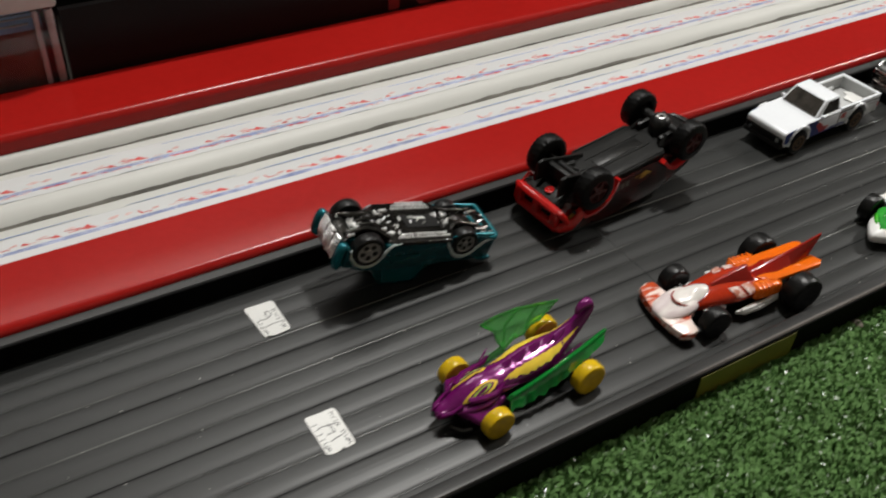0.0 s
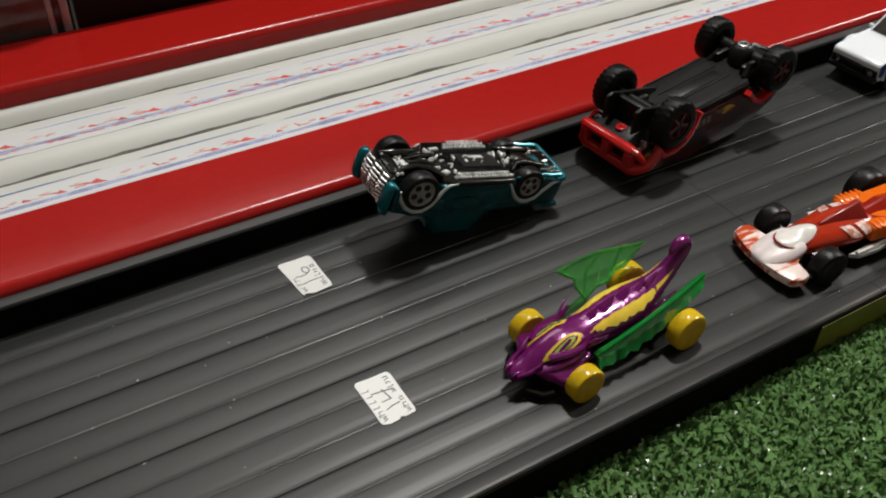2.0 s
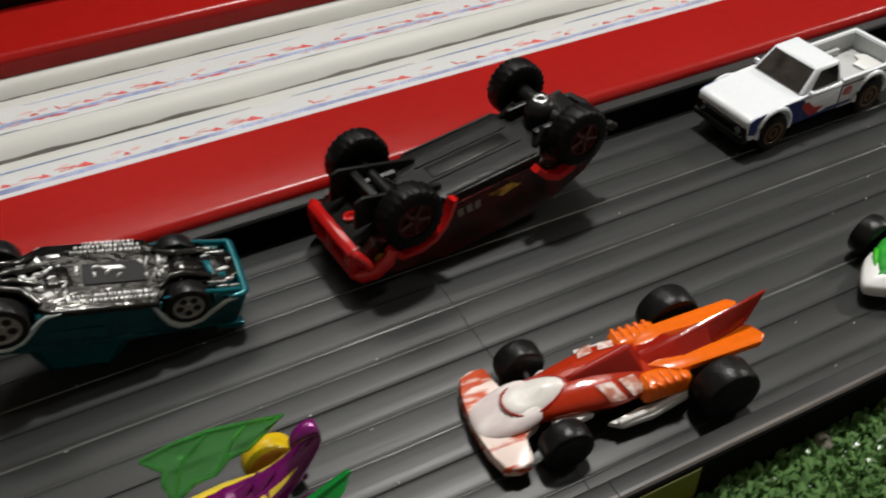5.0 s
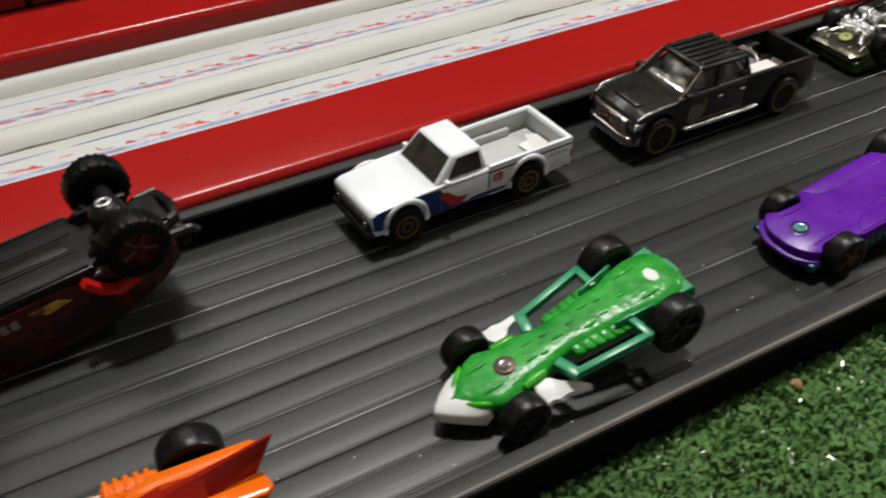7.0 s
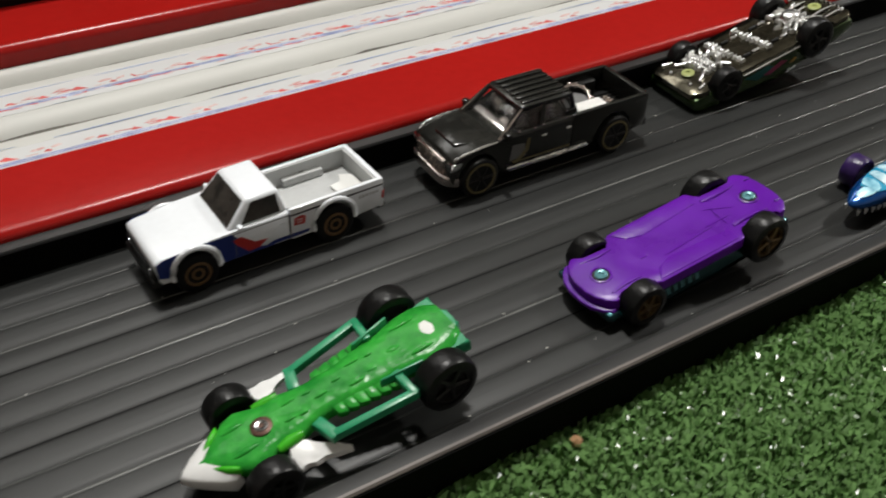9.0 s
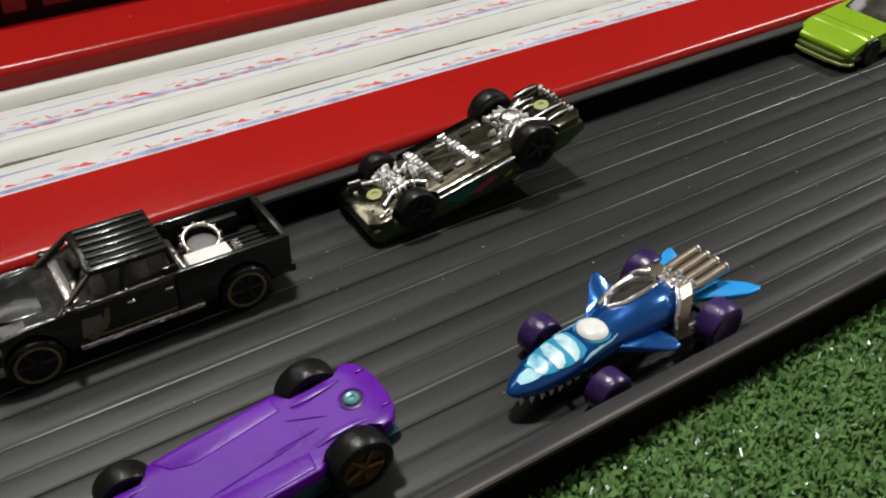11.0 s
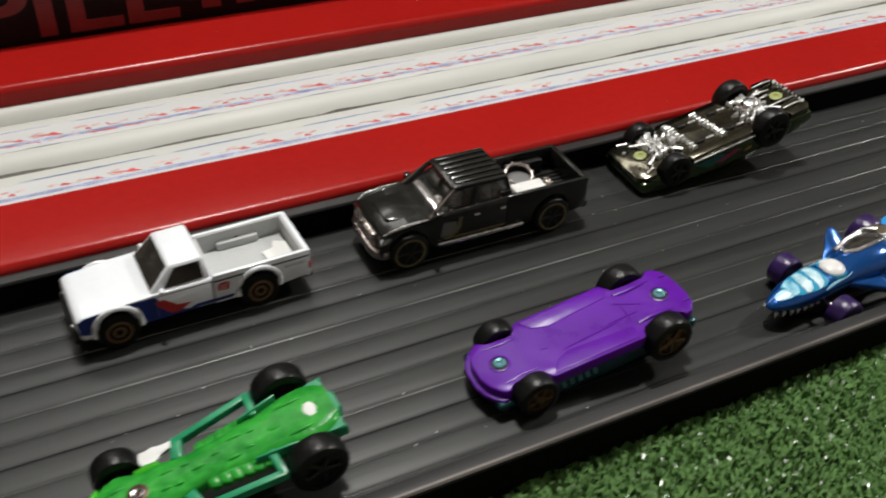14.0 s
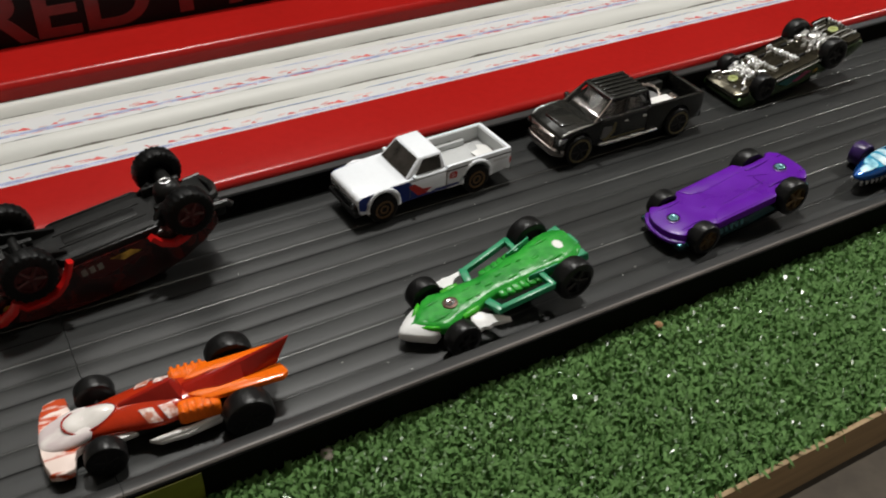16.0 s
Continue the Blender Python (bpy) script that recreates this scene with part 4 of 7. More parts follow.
        side(bm, [(-35.3, 9.4), (-31.6, 10.0), (-31.2, 12.0), (-34.4, 11.8)], s * 8.0, s * 11.36, 0.3)
        part("headlight", bm, M_CHROME, car)
        wheel(car, fx, s * 10.5, wr, wr, 4.6, M_TYRE, M_GOLD, "ring", hub=0.76, n=6)
        wheel(car, rx, s * 10.5, wr, wr, 4.6, M_TYRE, M_GOLD, "ring", hub=0.76, n=6)
    bm = B()
    plan(bm, mirror_plan([(-36.8, 6.0), (-36.0, 9.6), (-33.6, 11.6), (-31.8, 11.6), (-33.0, 8.0)]), 4.2, 7.2, 0.6)
    part("bumper", bm, M_OLDCHROME2, car, "dark chrome front bumper")
    bm = B()
    box(bm, -35.9, -34.6, -7.6, 7.6, 7.6, 12.0, 0.4)
    for i in range(3):
        box(bm, -36.2, -35.7, -7.0, 7.0, 8.3 + 1.3 * i, 8.8 + 1.3 * i)
    part("grille", bm, M_OLDCHROME2, car, "dark chrome barred grille")
    bm = B()
    box(bm, -34, 37, -7.2, 7.2, 3.2, 6.6, 0.5)
    box(bm, 38.2, 40.0, -10.6, 10.6, 4.4, 6.8, 0.4)
    part("chassis", bm, M_BLACK, car, "black plastic base")
    axle(car, fx, wr, 9, M_STEEL)
    axle(car, rx, wr, 9, M_STEEL)
    return car


raise_body(black_pickup(upright(145.6, 48.2, -0.4)), 0.6, 1.06)

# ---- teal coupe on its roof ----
# one teal paint in two copies: lit edges, shaded sides
M_TEALLIT = paint("lit_teal_paint", (0.0, 0.115, 0.14), 0.24, metal=0.45, vary=0.14, coat=0.2, bump=0.12, bump_scale=260)
M_TEALSHADE = paint("shaded_teal_paint", (0.0, 0.062, 0.072), 0.22, metal=0.4, vary=0.35, grain=260, coat=0.4, bump=0.4, bump_scale=200)
M_TEALGLASS = paint("teal_window_plastic", (0.0, 0.055, 0.065), 0.12, vary=0.2, coat=0.4)
# chrome darkened in colour for the dark room it would reflect
M_DARKREFL = paint("dark_reflection_chrome", (0.05, 0.048, 0.045), 0.17, metal=0.9, vary=0.5, grain=260, bump=1.4, bump_scale=340)
M_GREYRIM = paint("grey_rim", (0.33, 0.32, 0.30), 0.35, metal=0.5, vary=0.1)
M_SILVERLINE = paint("silver_line", (0.55, 0.62, 0.62), 0.3, metal=0.5, vary=0.1)


def teal_coupe(m):
    car = thing("coupe", "teal die-cast toy coupe overturned on its roof, chrome base upwards", "toy car", m, CARS)
    fx, rx, wr = -22.5, 16.6, 5.9

    def shorten(bm):
        """The base was drawn longer: draw its rear half in to the short tail."""
        for v in bm.verts:
            x = v.co.x
            v.co.x = (x if x < 8 else 8 + (x - 8) * 0.593 if x < 22.5 else 16.6 + (x - 22.5) * 1.06)
        return bm

    def waist(bm):
        """The body narrows towards the tail."""
        for v in bm.verts:
            v.co.y *= 1 - 0.0042 * max(0.0, v.co.x + 5)
        return bm

    for s in (-1, 1):
        bm = B()
        o = [(-30.5, 4.4)] + arch(fx, 6.0, 6.9, 4.4) + [(-13.0, 3.6), (8.6, 3.9)] + arch(rx, 6.0, 6.0, 4.6)[1:] + [(25.4, 5.4), (29.2, 4.9), (29.6, 9.2), (28.8, 13.6), (21, 13.8), (9, 13.8), (-8, 14.6), (-24, 14.0), (-31.0, 12.6)]
        side(bm, o, s * 6.2, s * 11.0, 0.7, 3)
        part("side_body", waist(bm), M_TEALSHADE, car, "teal body side coloured dark for its shade")
        # the pressed edge sweeps round each wheel and runs out into the sill
        for pts in ([(-29.2, 5.2), (-28.6, 8.2), (-26.4, 11.0), (-23.8, 12.2), (-21, 12.2), (-18.4, 10.6), (-16.5, 8.0), (-15.0, 5.4), (-13.4, 3.9), (-10.6, 3.4)],
                    [(8.2, 3.8), (10.2, 7.2), (12.4, 10.2), (14.6, 11.6), (17.0, 11.8), (19.8, 10.8), (22.6, 8.2), (25.4, 5.8), (27.8, 5.0), (30.0, 4.7)]):
            bm = B()
            tube(bm, [(x, s * 11.1, z) for x, z in pts], [0.3, 0.6, 0.75, 0.8, 0.8, 0.75, 0.65, 0.55, 0.45, 0.25], 8)
            part("arch_line", waist(bm), M_SILVERLINE, car, "pale worn wheel-arch line")
        bm = B()
        loft(bm, [[(x + sx * q * math.cos(a), s * 9.4 + 1.9 * q * math.sin(a), z) for a in [2 * math.pi * k / 12 for k in range(12)]]
                  for x, z, q, sx in ((-31.6, 3.2, 0.5, 1.2), (-31.9, 3.7, 0.85, 1.5), (-32.2, 5.0, 1.0, 1.8), (-32.6, 8.0, 1.0, 2.0), (-32.8, 11.0, 1.0, 2.0), (-32.6, 12.8, 0.9, 1.8), (-32.2, 13.8, 0.5, 1.4))])
        part("bumper_guard", bm, M_TEALLIT, car, "teal bumper corner", angle=60)
        bm = B()
        hull(bm, [(-12.5, s * 11.05, 8.6), (-1.5, s * 11.05, 8.6), (-1.5, s * 11.05, 13.0), (-12.5, s * 11.05, 13.0)], [(-12.1, s * 11.25, 9.0), (-1.9, s * 11.25, 9.0), (-1.9, s * 11.25, 12.6), (-12.1, s * 11.25, 12.6)])
        part("door_panel", bm, M_TEALSHADE, car)
        bm = B()
        # edges in the lit teal: the rear arch's lip, the sill's tip and the low tab at the corner
        tube(bm, [(x, s * 10.0, z) for x, z in ((11.0, 3.4), (13.0, 3.2), (17.0, 2.6), (21.0, 3.0), (24.4, 3.5), (28.6, 3.6))], [0.3, 0.4, 0.4, 0.6, 0.8, 0.9], 8)
        part("arch_lip", waist(bm), M_TEALLIT, car, "bright teal lip of the rear wheel arch")
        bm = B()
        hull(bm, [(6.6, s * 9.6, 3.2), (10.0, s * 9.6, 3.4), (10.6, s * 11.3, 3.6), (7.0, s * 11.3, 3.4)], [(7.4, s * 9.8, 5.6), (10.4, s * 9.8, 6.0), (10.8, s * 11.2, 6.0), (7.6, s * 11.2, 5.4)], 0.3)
        part("sill_tip", waist(bm), M_TEALLIT, car, "bright teal tip of the sill")
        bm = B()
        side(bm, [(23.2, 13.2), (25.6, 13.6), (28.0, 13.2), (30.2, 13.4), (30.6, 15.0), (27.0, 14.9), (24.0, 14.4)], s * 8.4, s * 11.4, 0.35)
        part("rear_tab", waist(bm), M_TEALLIT, car, "bright teal tab at the rear corner")
        wheel(car, fx, s * 9.6, 6.0, wr, 4.6, M_TYRE, M_GREYRIM, "holes", hub=0.72)
        wheel(car, rx, s * 8.2, 6.2, wr - 0.6, 4.4, M_TYRE, M_GREYRIM, "holes", hub=0.68)
    bm = B()
    side(bm, [(-30, 4.2), (28.4, 4.9), (28.9, 9.2), (28.4, 13.2), (8, 13.4), (-8, 13.8), (-24, 13.6), (-31.0, 12.4)], -6.4, 6.4, 0.6)
    part("body", bm, M_TEALSHADE, car)
    # bright teal bar across the tail's upper edge, turned in at both ends
    bm = B()
    tube(bm, [(26.2, -9.0, 3.7), (28.6, -8.9, 3.7), (29.5, -8.2, 3.8), (29.7, 0, 3.8), (29.7, 8.6, 4.0), (29.0, 9.6, 4.2), (26.4, 9.8, 4.4)], [0.5, 0.9, 1.1, 1.1, 1.1, 1.0, 0.5], 10)
    hull(bm, [(28.6, -8.4, 4.0), (30.3, -8.2, 4.0), (30.3, 9.0, 4.2), (28.6, 9.0, 4.2)], [(28.4, -8.4, 12.8), (29.4, -8.2, 12.8), (29.4, 9.0, 12.8), (28.4, 9.0, 12.8)], 0.4)
    part("tail_frame", bm, M_TEALLIT, car, "bright teal frame round the tail")
    bot = [(-19.5, -10.7, 12.6), (6.5, -10.7, 12.0), (6.5, 10.7, 12.0), (-19.5, 10.7, 12.6)]
    top = [(-13.6, -9.2, 23.8), (0.6, -9.2, 24.0), (0.6, 9.2, 24.0), (-13.6, 9.2, 23.8)]
    bm = B()
    hull(bm, bot, top, 1.6, 3)
    part("roof", bm, M_TEALSHADE, car)
    for a, b, c, d, lab in ((bot[1], bot[0], top[0], top[1], "side_window"), (bot[3], bot[2], top[2], top[3], "side_window"), (bot[0], bot[3], top[3], top[0], "windscreen"), (bot[2], bot[1], top[1], top[2], "rear_window")):
        bm = B()
        slab(bm, [a, b, c, d], 0.2, (0.14, 0.86, 0.12, 0.82))
        part(lab, bm, M_TEALGLASS, car, "dark teal window")
    # chrome base: floor pan to the sills, suspension arms, pans and embossed rows
    base = B()
    plan(base, mirror_plan([(-31.5, 6.8), (-28.8, 6.6), (-27.4, 5.0), (-17.6, 5.0), (-15.0, 9.6), (-12.6, 11.2), (11.0, 11.2), (13.8, 7.0), (16.4, 5.0), (28.0, 5.2), (31, 6.0), (34.4, 3.6)]), 2.8, 4.6, 0.6, 3)
    base = part("base", shorten(base), M_DARKREFL, car, "worn chrome plated base, coloured dark for its reflections")
    bm = B()
    for s in (-1, 1):
        tube(bm, [(-29.6, s * 5.6, 2.6), (-26.4, s * 4.4, 1.9), (-22.0, s * 3.8, 1.6), (-17.8, s * 4.6, 1.9), (-14.4, s * 8.4, 2.5)], [0.7, 1.0, 1.2, 1.1, 0.6], 10)
        tube(bm, [(-24.0, s * 0.8, 2.2), (-19.0, s * 1.6, 1.6), (-13.4, s * 3.0, 2.3)], [0.6, 1.0, 0.6], 8)
        tube(bm, [(12.6, s * 6.6, 2.5), (16.6, s * 4.0, 1.8), (22.0, s * 3.6, 1.6), (28.2, s * 4.4, 2.2)], [0.6, 1.0, 1.1, 0.7], 10)
    loft(bm, [egg(-30.6, 9.6, 2.2, 3.0, 12), egg(-28.8, 9.2, 1.6, 3.2, 12), egg(-27.2, 8.0, 1.9, 3.2, 12), egg(-26.6, 7.0, 2.5, 3.2, 12)])
    loft(bm, [egg(17.5, 3.0, 2.4, 3.2, 12), egg(19.5, 5.4, 1.4, 3.4, 12), egg(22.5, 5.8, 1.1, 3.4, 12), egg(25.5, 4.4, 1.6, 3.4, 12), egg(27.0, 2.6, 2.4, 3.2, 12)])
    hull(bm, [(-14.0, -3.6, 2.9), (-8.0, -3.2, 2.9), (-7.0, 3.4, 2.9), (-13.0, 4.0, 2.9)], [(-13.2, -2.8, 2.0), (-8.6, -2.6, 2.2), (-7.8, 2.6, 2.1), (-12.4, 3.2, 1.9)], 0.25)
    hull(bm, [(28.4, -4.6, 2.9), (33.0, -2.6, 2.9), (33.0, 3.0, 2.9), (28.4, 5.0, 2.9)], [(28.8, -4.0, 2.3), (32.4, -2.2, 2.2), (32.4, 2.4, 2.2), (28.8, 4.2, 2.1)], 0.25)
    part("base_moulding", shorten(bm), M_DARKREFL, base, "dark chrome suspension mouldings", angle=50)
    # high spots coloured pale silver as the chrome's lamp glints
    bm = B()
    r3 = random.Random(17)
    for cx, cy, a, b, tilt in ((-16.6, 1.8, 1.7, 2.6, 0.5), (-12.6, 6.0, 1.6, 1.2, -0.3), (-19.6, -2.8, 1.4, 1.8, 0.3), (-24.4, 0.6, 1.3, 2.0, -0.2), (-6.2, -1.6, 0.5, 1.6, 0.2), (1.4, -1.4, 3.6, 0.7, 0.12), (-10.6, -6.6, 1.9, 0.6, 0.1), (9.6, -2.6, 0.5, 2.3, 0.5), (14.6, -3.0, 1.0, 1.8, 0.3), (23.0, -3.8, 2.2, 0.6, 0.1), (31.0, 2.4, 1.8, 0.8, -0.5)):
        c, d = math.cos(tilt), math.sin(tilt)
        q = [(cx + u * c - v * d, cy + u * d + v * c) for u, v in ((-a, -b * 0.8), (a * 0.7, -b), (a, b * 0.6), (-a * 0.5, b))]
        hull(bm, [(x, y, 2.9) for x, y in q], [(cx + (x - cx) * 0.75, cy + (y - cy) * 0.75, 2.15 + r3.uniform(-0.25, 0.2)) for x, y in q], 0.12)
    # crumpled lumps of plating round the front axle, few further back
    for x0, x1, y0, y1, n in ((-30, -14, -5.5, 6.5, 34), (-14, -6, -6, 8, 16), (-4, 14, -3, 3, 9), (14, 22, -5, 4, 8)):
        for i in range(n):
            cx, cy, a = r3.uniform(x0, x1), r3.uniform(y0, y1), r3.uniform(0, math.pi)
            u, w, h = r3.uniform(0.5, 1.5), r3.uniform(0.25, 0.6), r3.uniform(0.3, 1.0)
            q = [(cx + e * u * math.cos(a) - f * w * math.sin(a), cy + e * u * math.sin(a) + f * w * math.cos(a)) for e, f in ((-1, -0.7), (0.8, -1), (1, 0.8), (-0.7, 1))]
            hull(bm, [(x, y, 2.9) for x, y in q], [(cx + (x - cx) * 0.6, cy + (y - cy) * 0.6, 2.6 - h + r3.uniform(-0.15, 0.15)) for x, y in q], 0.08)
    part("worn_plating", shorten(bm), M_GLINTSILVER, base, "raised spots coloured pale silver for lamp glints", angle=25)
    # black plate: the darkest reflection in mid base, given as colour
    bm = B()
    box(bm, -5.0, 8.6, -3.4, 3.6, 2.5, 2.85, 0.1, 1)
    part("base_plate", shorten(bm), M_BLACK, base, "black plate for the chrome's dark reflection")
    bm = B()
    r2 = random.Random(11)
    for y, x0, x1 in ((7.2, -9.0, 9.4), (8.8, -11.0, 10.4), (-7.4, -7.0, 9.0), (-9.0, -6.0, 8.4), (-10.3, -4.0, 7.0)):
        x = x0
        while x < x1:
            w = r2.uniform(0.35, 0.8)
            hull(bm, [(x, y - 0.5, 2.85), (x + w, y - 0.5, 2.85), (x + w, y + 0.5, 2.85), (x, y + 0.5, 2.85)], [(x + 0.1, y - 0.36, 2.25 + r2.uniform(-0.1, 0.1)), (x + w - 0.1, y - 0.36, 2.3), (x + w - 0.1, y + 0.36, 2.25), (x + 0.1, y + 0.36, 2.3)])
            x += w + r2.uniform(0.15, 0.55)
    part("embossed_lettering", shorten(bm), M_GLINTSILVER, base, "rows of raised bars of lettering", angle=20)
    bm = B()
    hull(bm, [(21.4, -1.6, 3.0), (26.0, -1.0, 3.0), (26.4, 4.6, 3.0), (22.4, 4.2, 3.0)], [(21.8, -1.2, 2.3), (25.6, -0.6, 2.3), (26.0, 4.2, 2.3), (22.8, 3.8, 2.3)], 0.2)
    part("tank_patch", bm, M_TEALLIT, base, "teal patch showing on the base")
    bm = B()
    for x, y, a, b in ((21.4, -5.6, 3.4, 0.35), (25.0, -4.0, 2.6, 0.4), (27.0, -1.4, 1.6, 0.5), (26.6, 5.6, 1.2, 0.4), (23.6, 6.4, 2.4, 0.3), (24.4, 8.0, 1.4, 0.3), (27.2, 8.0, 1.2, 0.3), (22.6, -2.8, 1.2, 0.3)):
        hull(bm, [(x - a, y - b, 3.4), (x + a, y - b, 3.4), (x + a, y + b, 3.4), (x - a, y + b, 3.4)], [(x - a * 0.8, y - b * 0.5, 2.3), (x + a * 0.9, y - b * 0.5, 2.2), (x + a * 0.8, y + b * 0.5, 2.3), (x - a * 0.9, y + b * 0.5, 2.2)], 0.1)
    part("tail_plating", bm, M_SPARK, base, "bright chrome strips over the tail", angle=30)
    # rounded chrome nose, a stack of bars in three columns over a dark hollow
    bm = B()
    side(bm, [(-31.6, 4.0), (-29.4, 3.0), (-29.4, 12.4), (-32.6, 12.4), (-33.4, 8.0)], -7.3, 7.3, 0.5)
    nose = part("grille", bm, M_BLACK, car, "dark hollow of the chrome grille")
    for y0, y1 in ((-7.2, -2.2), (-1.8, 3.2), (3.6, 7.2)):
        for k in range(8):
            z = 3.0 + 1.3 * k
            x = -31.4 - 2.6 * math.sin(math.pi * (0.18 + 0.62 * k / 7))
            bm = B()
            tube(bm, [(x + 0.5 + 0.012 * y0 * y0, y0, z), (x + 0.01 * (y0 + y1) ** 2 / 4, (y0 + y1) / 2, z - 0.1), (x + 0.5 + 0.012 * y1 * y1, y1, z)], [0.42, 0.56, 0.42], 8)
            part("grille_bar", bm, M_SPARK, nose, "chrome grille bar")
    axle(car, fx, 6.0, 9, M_STEEL)
    axle(car, rx, 6.0, 9, M_STEEL)
    return car


teal_coupe(overturned((-178.3, 50.0, 23.4), (-140.3, 47.2, 14.0), (-22.5, 6.0), (16.6, 6.0), 3))

# ---- red and black off-road truck on its back ----
M_TRUCKRED = paint("bright_red_plastic", (0.50, 0.010, 0.009), 0.16, vary=0.15, coat=0.3, bump=0.6, bump_scale=220)
M_TRUCKDARK = paint("dark_red_black_body", (0.022, 0.007, 0.006), 0.25, vary=0.3, grain=260, big=110, coat=0.3, ramp_half=0.07, bump=0.4, bump_scale=240, second=(0.055, 0.006, 0.005))
M_REDRIM = paint("dark_red_rim", (0.05, 0.005, 0.005), 0.35, vary=0.2)
M_TYRE2 = paint("dull_black_rubber", (0.0035, 0.0035, 0.0035), 0.42, spec=0.16, vary=0.3, grain=700, bump=0.3)
M_YEL = paint("yellow_print", (0.16, 0.07, 0.012), 0.4, vary=0.2, grain=300, big=200, ramp_half=0.08, second=(0.55, 0.34, 0.05))
M_GREYPRINT = paint("grey_print", (0.19, 0.18, 0.16), 0.4, vary=0.3)
M_UNDER = paint("black_underbody_plastic", (0.009, 0.009, 0.0086), 0.34, spec=0.26, vary=0.4, grain=400, bump=0.35, bump_scale=1200)


def offroad_truck(m):
    car = thing("offroad_truck", "red and black toy off-road truck overturned, big wheels in the air", "toy car", m, CARS)
    fx, rx, wr = -25.4, 25.4, 8.0
    az = 8.0
    # body sides: dark with red lower edges
    bm = B()
    o = [(-39, 15)] + [(-36.4, 14.2)] + arch(fx, az, 10.2, 12.6, 10) + [(-13, 13.0), (13, 13.0)] + arch(rx, az, 10.0, 12.6, 10) + [(34.5, 14.5), (35.0, 19), (29, 23.0), (21, 27.0), (12, 29.6), (-14, 28.6), (-30, 26.4), (-38.4, 23.0), (-40, 19)]
    side(bm, o, -12.2, 12.2, 0.9)
    body = part("body", bm, M_TRUCKDARK, car, "dark red and black printed body")
    bot = [(-14, -11, 28), (14, -11, 29), (14, 11, 29), (-14, 11, 28)]
    top = [(-6, -9, 31.0), (8, -9, 30.4), (8, 9, 30.4), (-6, 9, 31.0)]
    bm = B()
    hull(bm, bot, top, 1.4, 3)
    part("cab", bm, M_TRUCKDARK, car)
    for s in (-1, 1):
        for pts in ([(-13.4, 8.6), (-14.8, 12.0), (-17.0, 15.4), (-20.0, 18.0), (-24.0, 19.2), (-29.6, 18.6), (-32.4, 15.0)], [(11.6, 12.0), (14.4, 15.6), (18.4, 17.8), (22.4, 16.8), (25.4, 14.2)]):
            bm = B()
            pts = pts if s > 0 else pts[2:-1]
            rings = []
            for i, (x, z) in enumerate(pts):
                (xa, za), (xb, zb) = pts[max(0, i - 1)], pts[min(len(pts) - 1, i + 1)]
                d = Vector((xb - xa, 0, zb - za)).normalized()
                n, c = Vector((-d.z, 0, d.x)) * 1.0, Vector((x, 0, z))
                rings.append([c + n * u + Vector((0, s * w, 0)) for u, w in ((-0.9, 12.9), (0.9, 12.9), (1, 14.8), (0.75, 15.7), (-0.75, 15.4), (-1, 14.6))])
            loft(bm, rings)
            part("wheel_flare", bm, M_TRUCKRED, car, "bright red wheel-arch edge")
        bm = B()
        side(bm, [(-13, 14), (-2, 13.8), (4, 16), (9, 17.5), (3, 19.5), (-6, 20.6), (-12, 17)], s * 12.15, s * 12.35)
        part("graphic", bm, M_REDRIM, car, "dark red flame print")
        bm = B()
        side(bm, [(-2, 15), (5, 14.6), (8, 16.4), (2, 17.4)], s * 12.28, s * 12.45)
        part("graphic", bm, M_YEL, car, "yellow print")
        bm = B()
        for i in range(3):
            side(bm, [(-11.5 + 2.6 * i, 15.2), (-9.8 + 2.6 * i, 15.0), (-9.6 + 2.6 * i, 17.4), (-11.3 + 2.6 * i, 17.6)], s * 12.28, s * 12.45)
        part("graphic", bm, M_GREYPRINT, car, "grey bars of lettering")
        bm = B()
        lathe(bm, [(1.7, 0), (1.7, s * 0.25), (1.2, s * 0.3)], (-34.5, s * 12.2, 18.4), "y", 16)
        part("badge", bm, M_YEL, car, "round yellow badge")
        wheel(car, fx, s * 13.4, az, wr + 0.4, 6.4, M_TYRE2, M_REDRIM, "spokes", hub=0.58, lugs=22)
        wheel(car, rx, s * 13.8, az, wr, 6.6, M_TYRE2, M_REDRIM, "spokes", hub=0.58, lugs=22)
    # front bumper: a chunky red frame with two openings
    bm = B()
    side(bm, [(-39.2, 12.6), (-41.0, 12.6), (-42.2, 13.4), (-42.5, 14.6), (-41.2, 14.9), (-39.4, 14.4)], -11.6, 11.6, 0.45, 3)
    side(bm, [(-39.4, 19.4), (-42.4, 19.2), (-42.8, 21.4), (-41.6, 23.6), (-39.2, 23.4)], -11.0, 11.0, 0.5, 3)
    for y, w in ((-10.2, 1.7), (0, 1.7), (10.2, 1.7)):
        side(bm, [(-39.6, 14.6), (-42.3, 14.8), (-42.7, 17.0), (-42.5, 20.2), (-39.6, 20.2)], y - w, y + w, 0.45, 2)
    part("bumper", bm, M_TRUCKRED, car, "bright red front bumper frame")
    for s in (-1, 1):
        bm = B()
        tube(bm, [(-41.0, s * 9.6, 21.4), (-40.0, s * 12.4, 21.0), (-37.0, s * 14.4, 19.8), (-33.4, s * 14.9, 17.4), (-31.6, s * 14.8, 14.8)], [1.9, 2.0, 1.9, 1.7, 1.3], 10)
        tube(bm, [(-41.0, s * 9.6, 14.0), (-40.2, s * 12.2, 14.2), (-38.6, s * 13.4, 17.0), (-37.6, s * 14.0, 19.2)], [1.3, 1.3, 1.3, 1.2], 10)
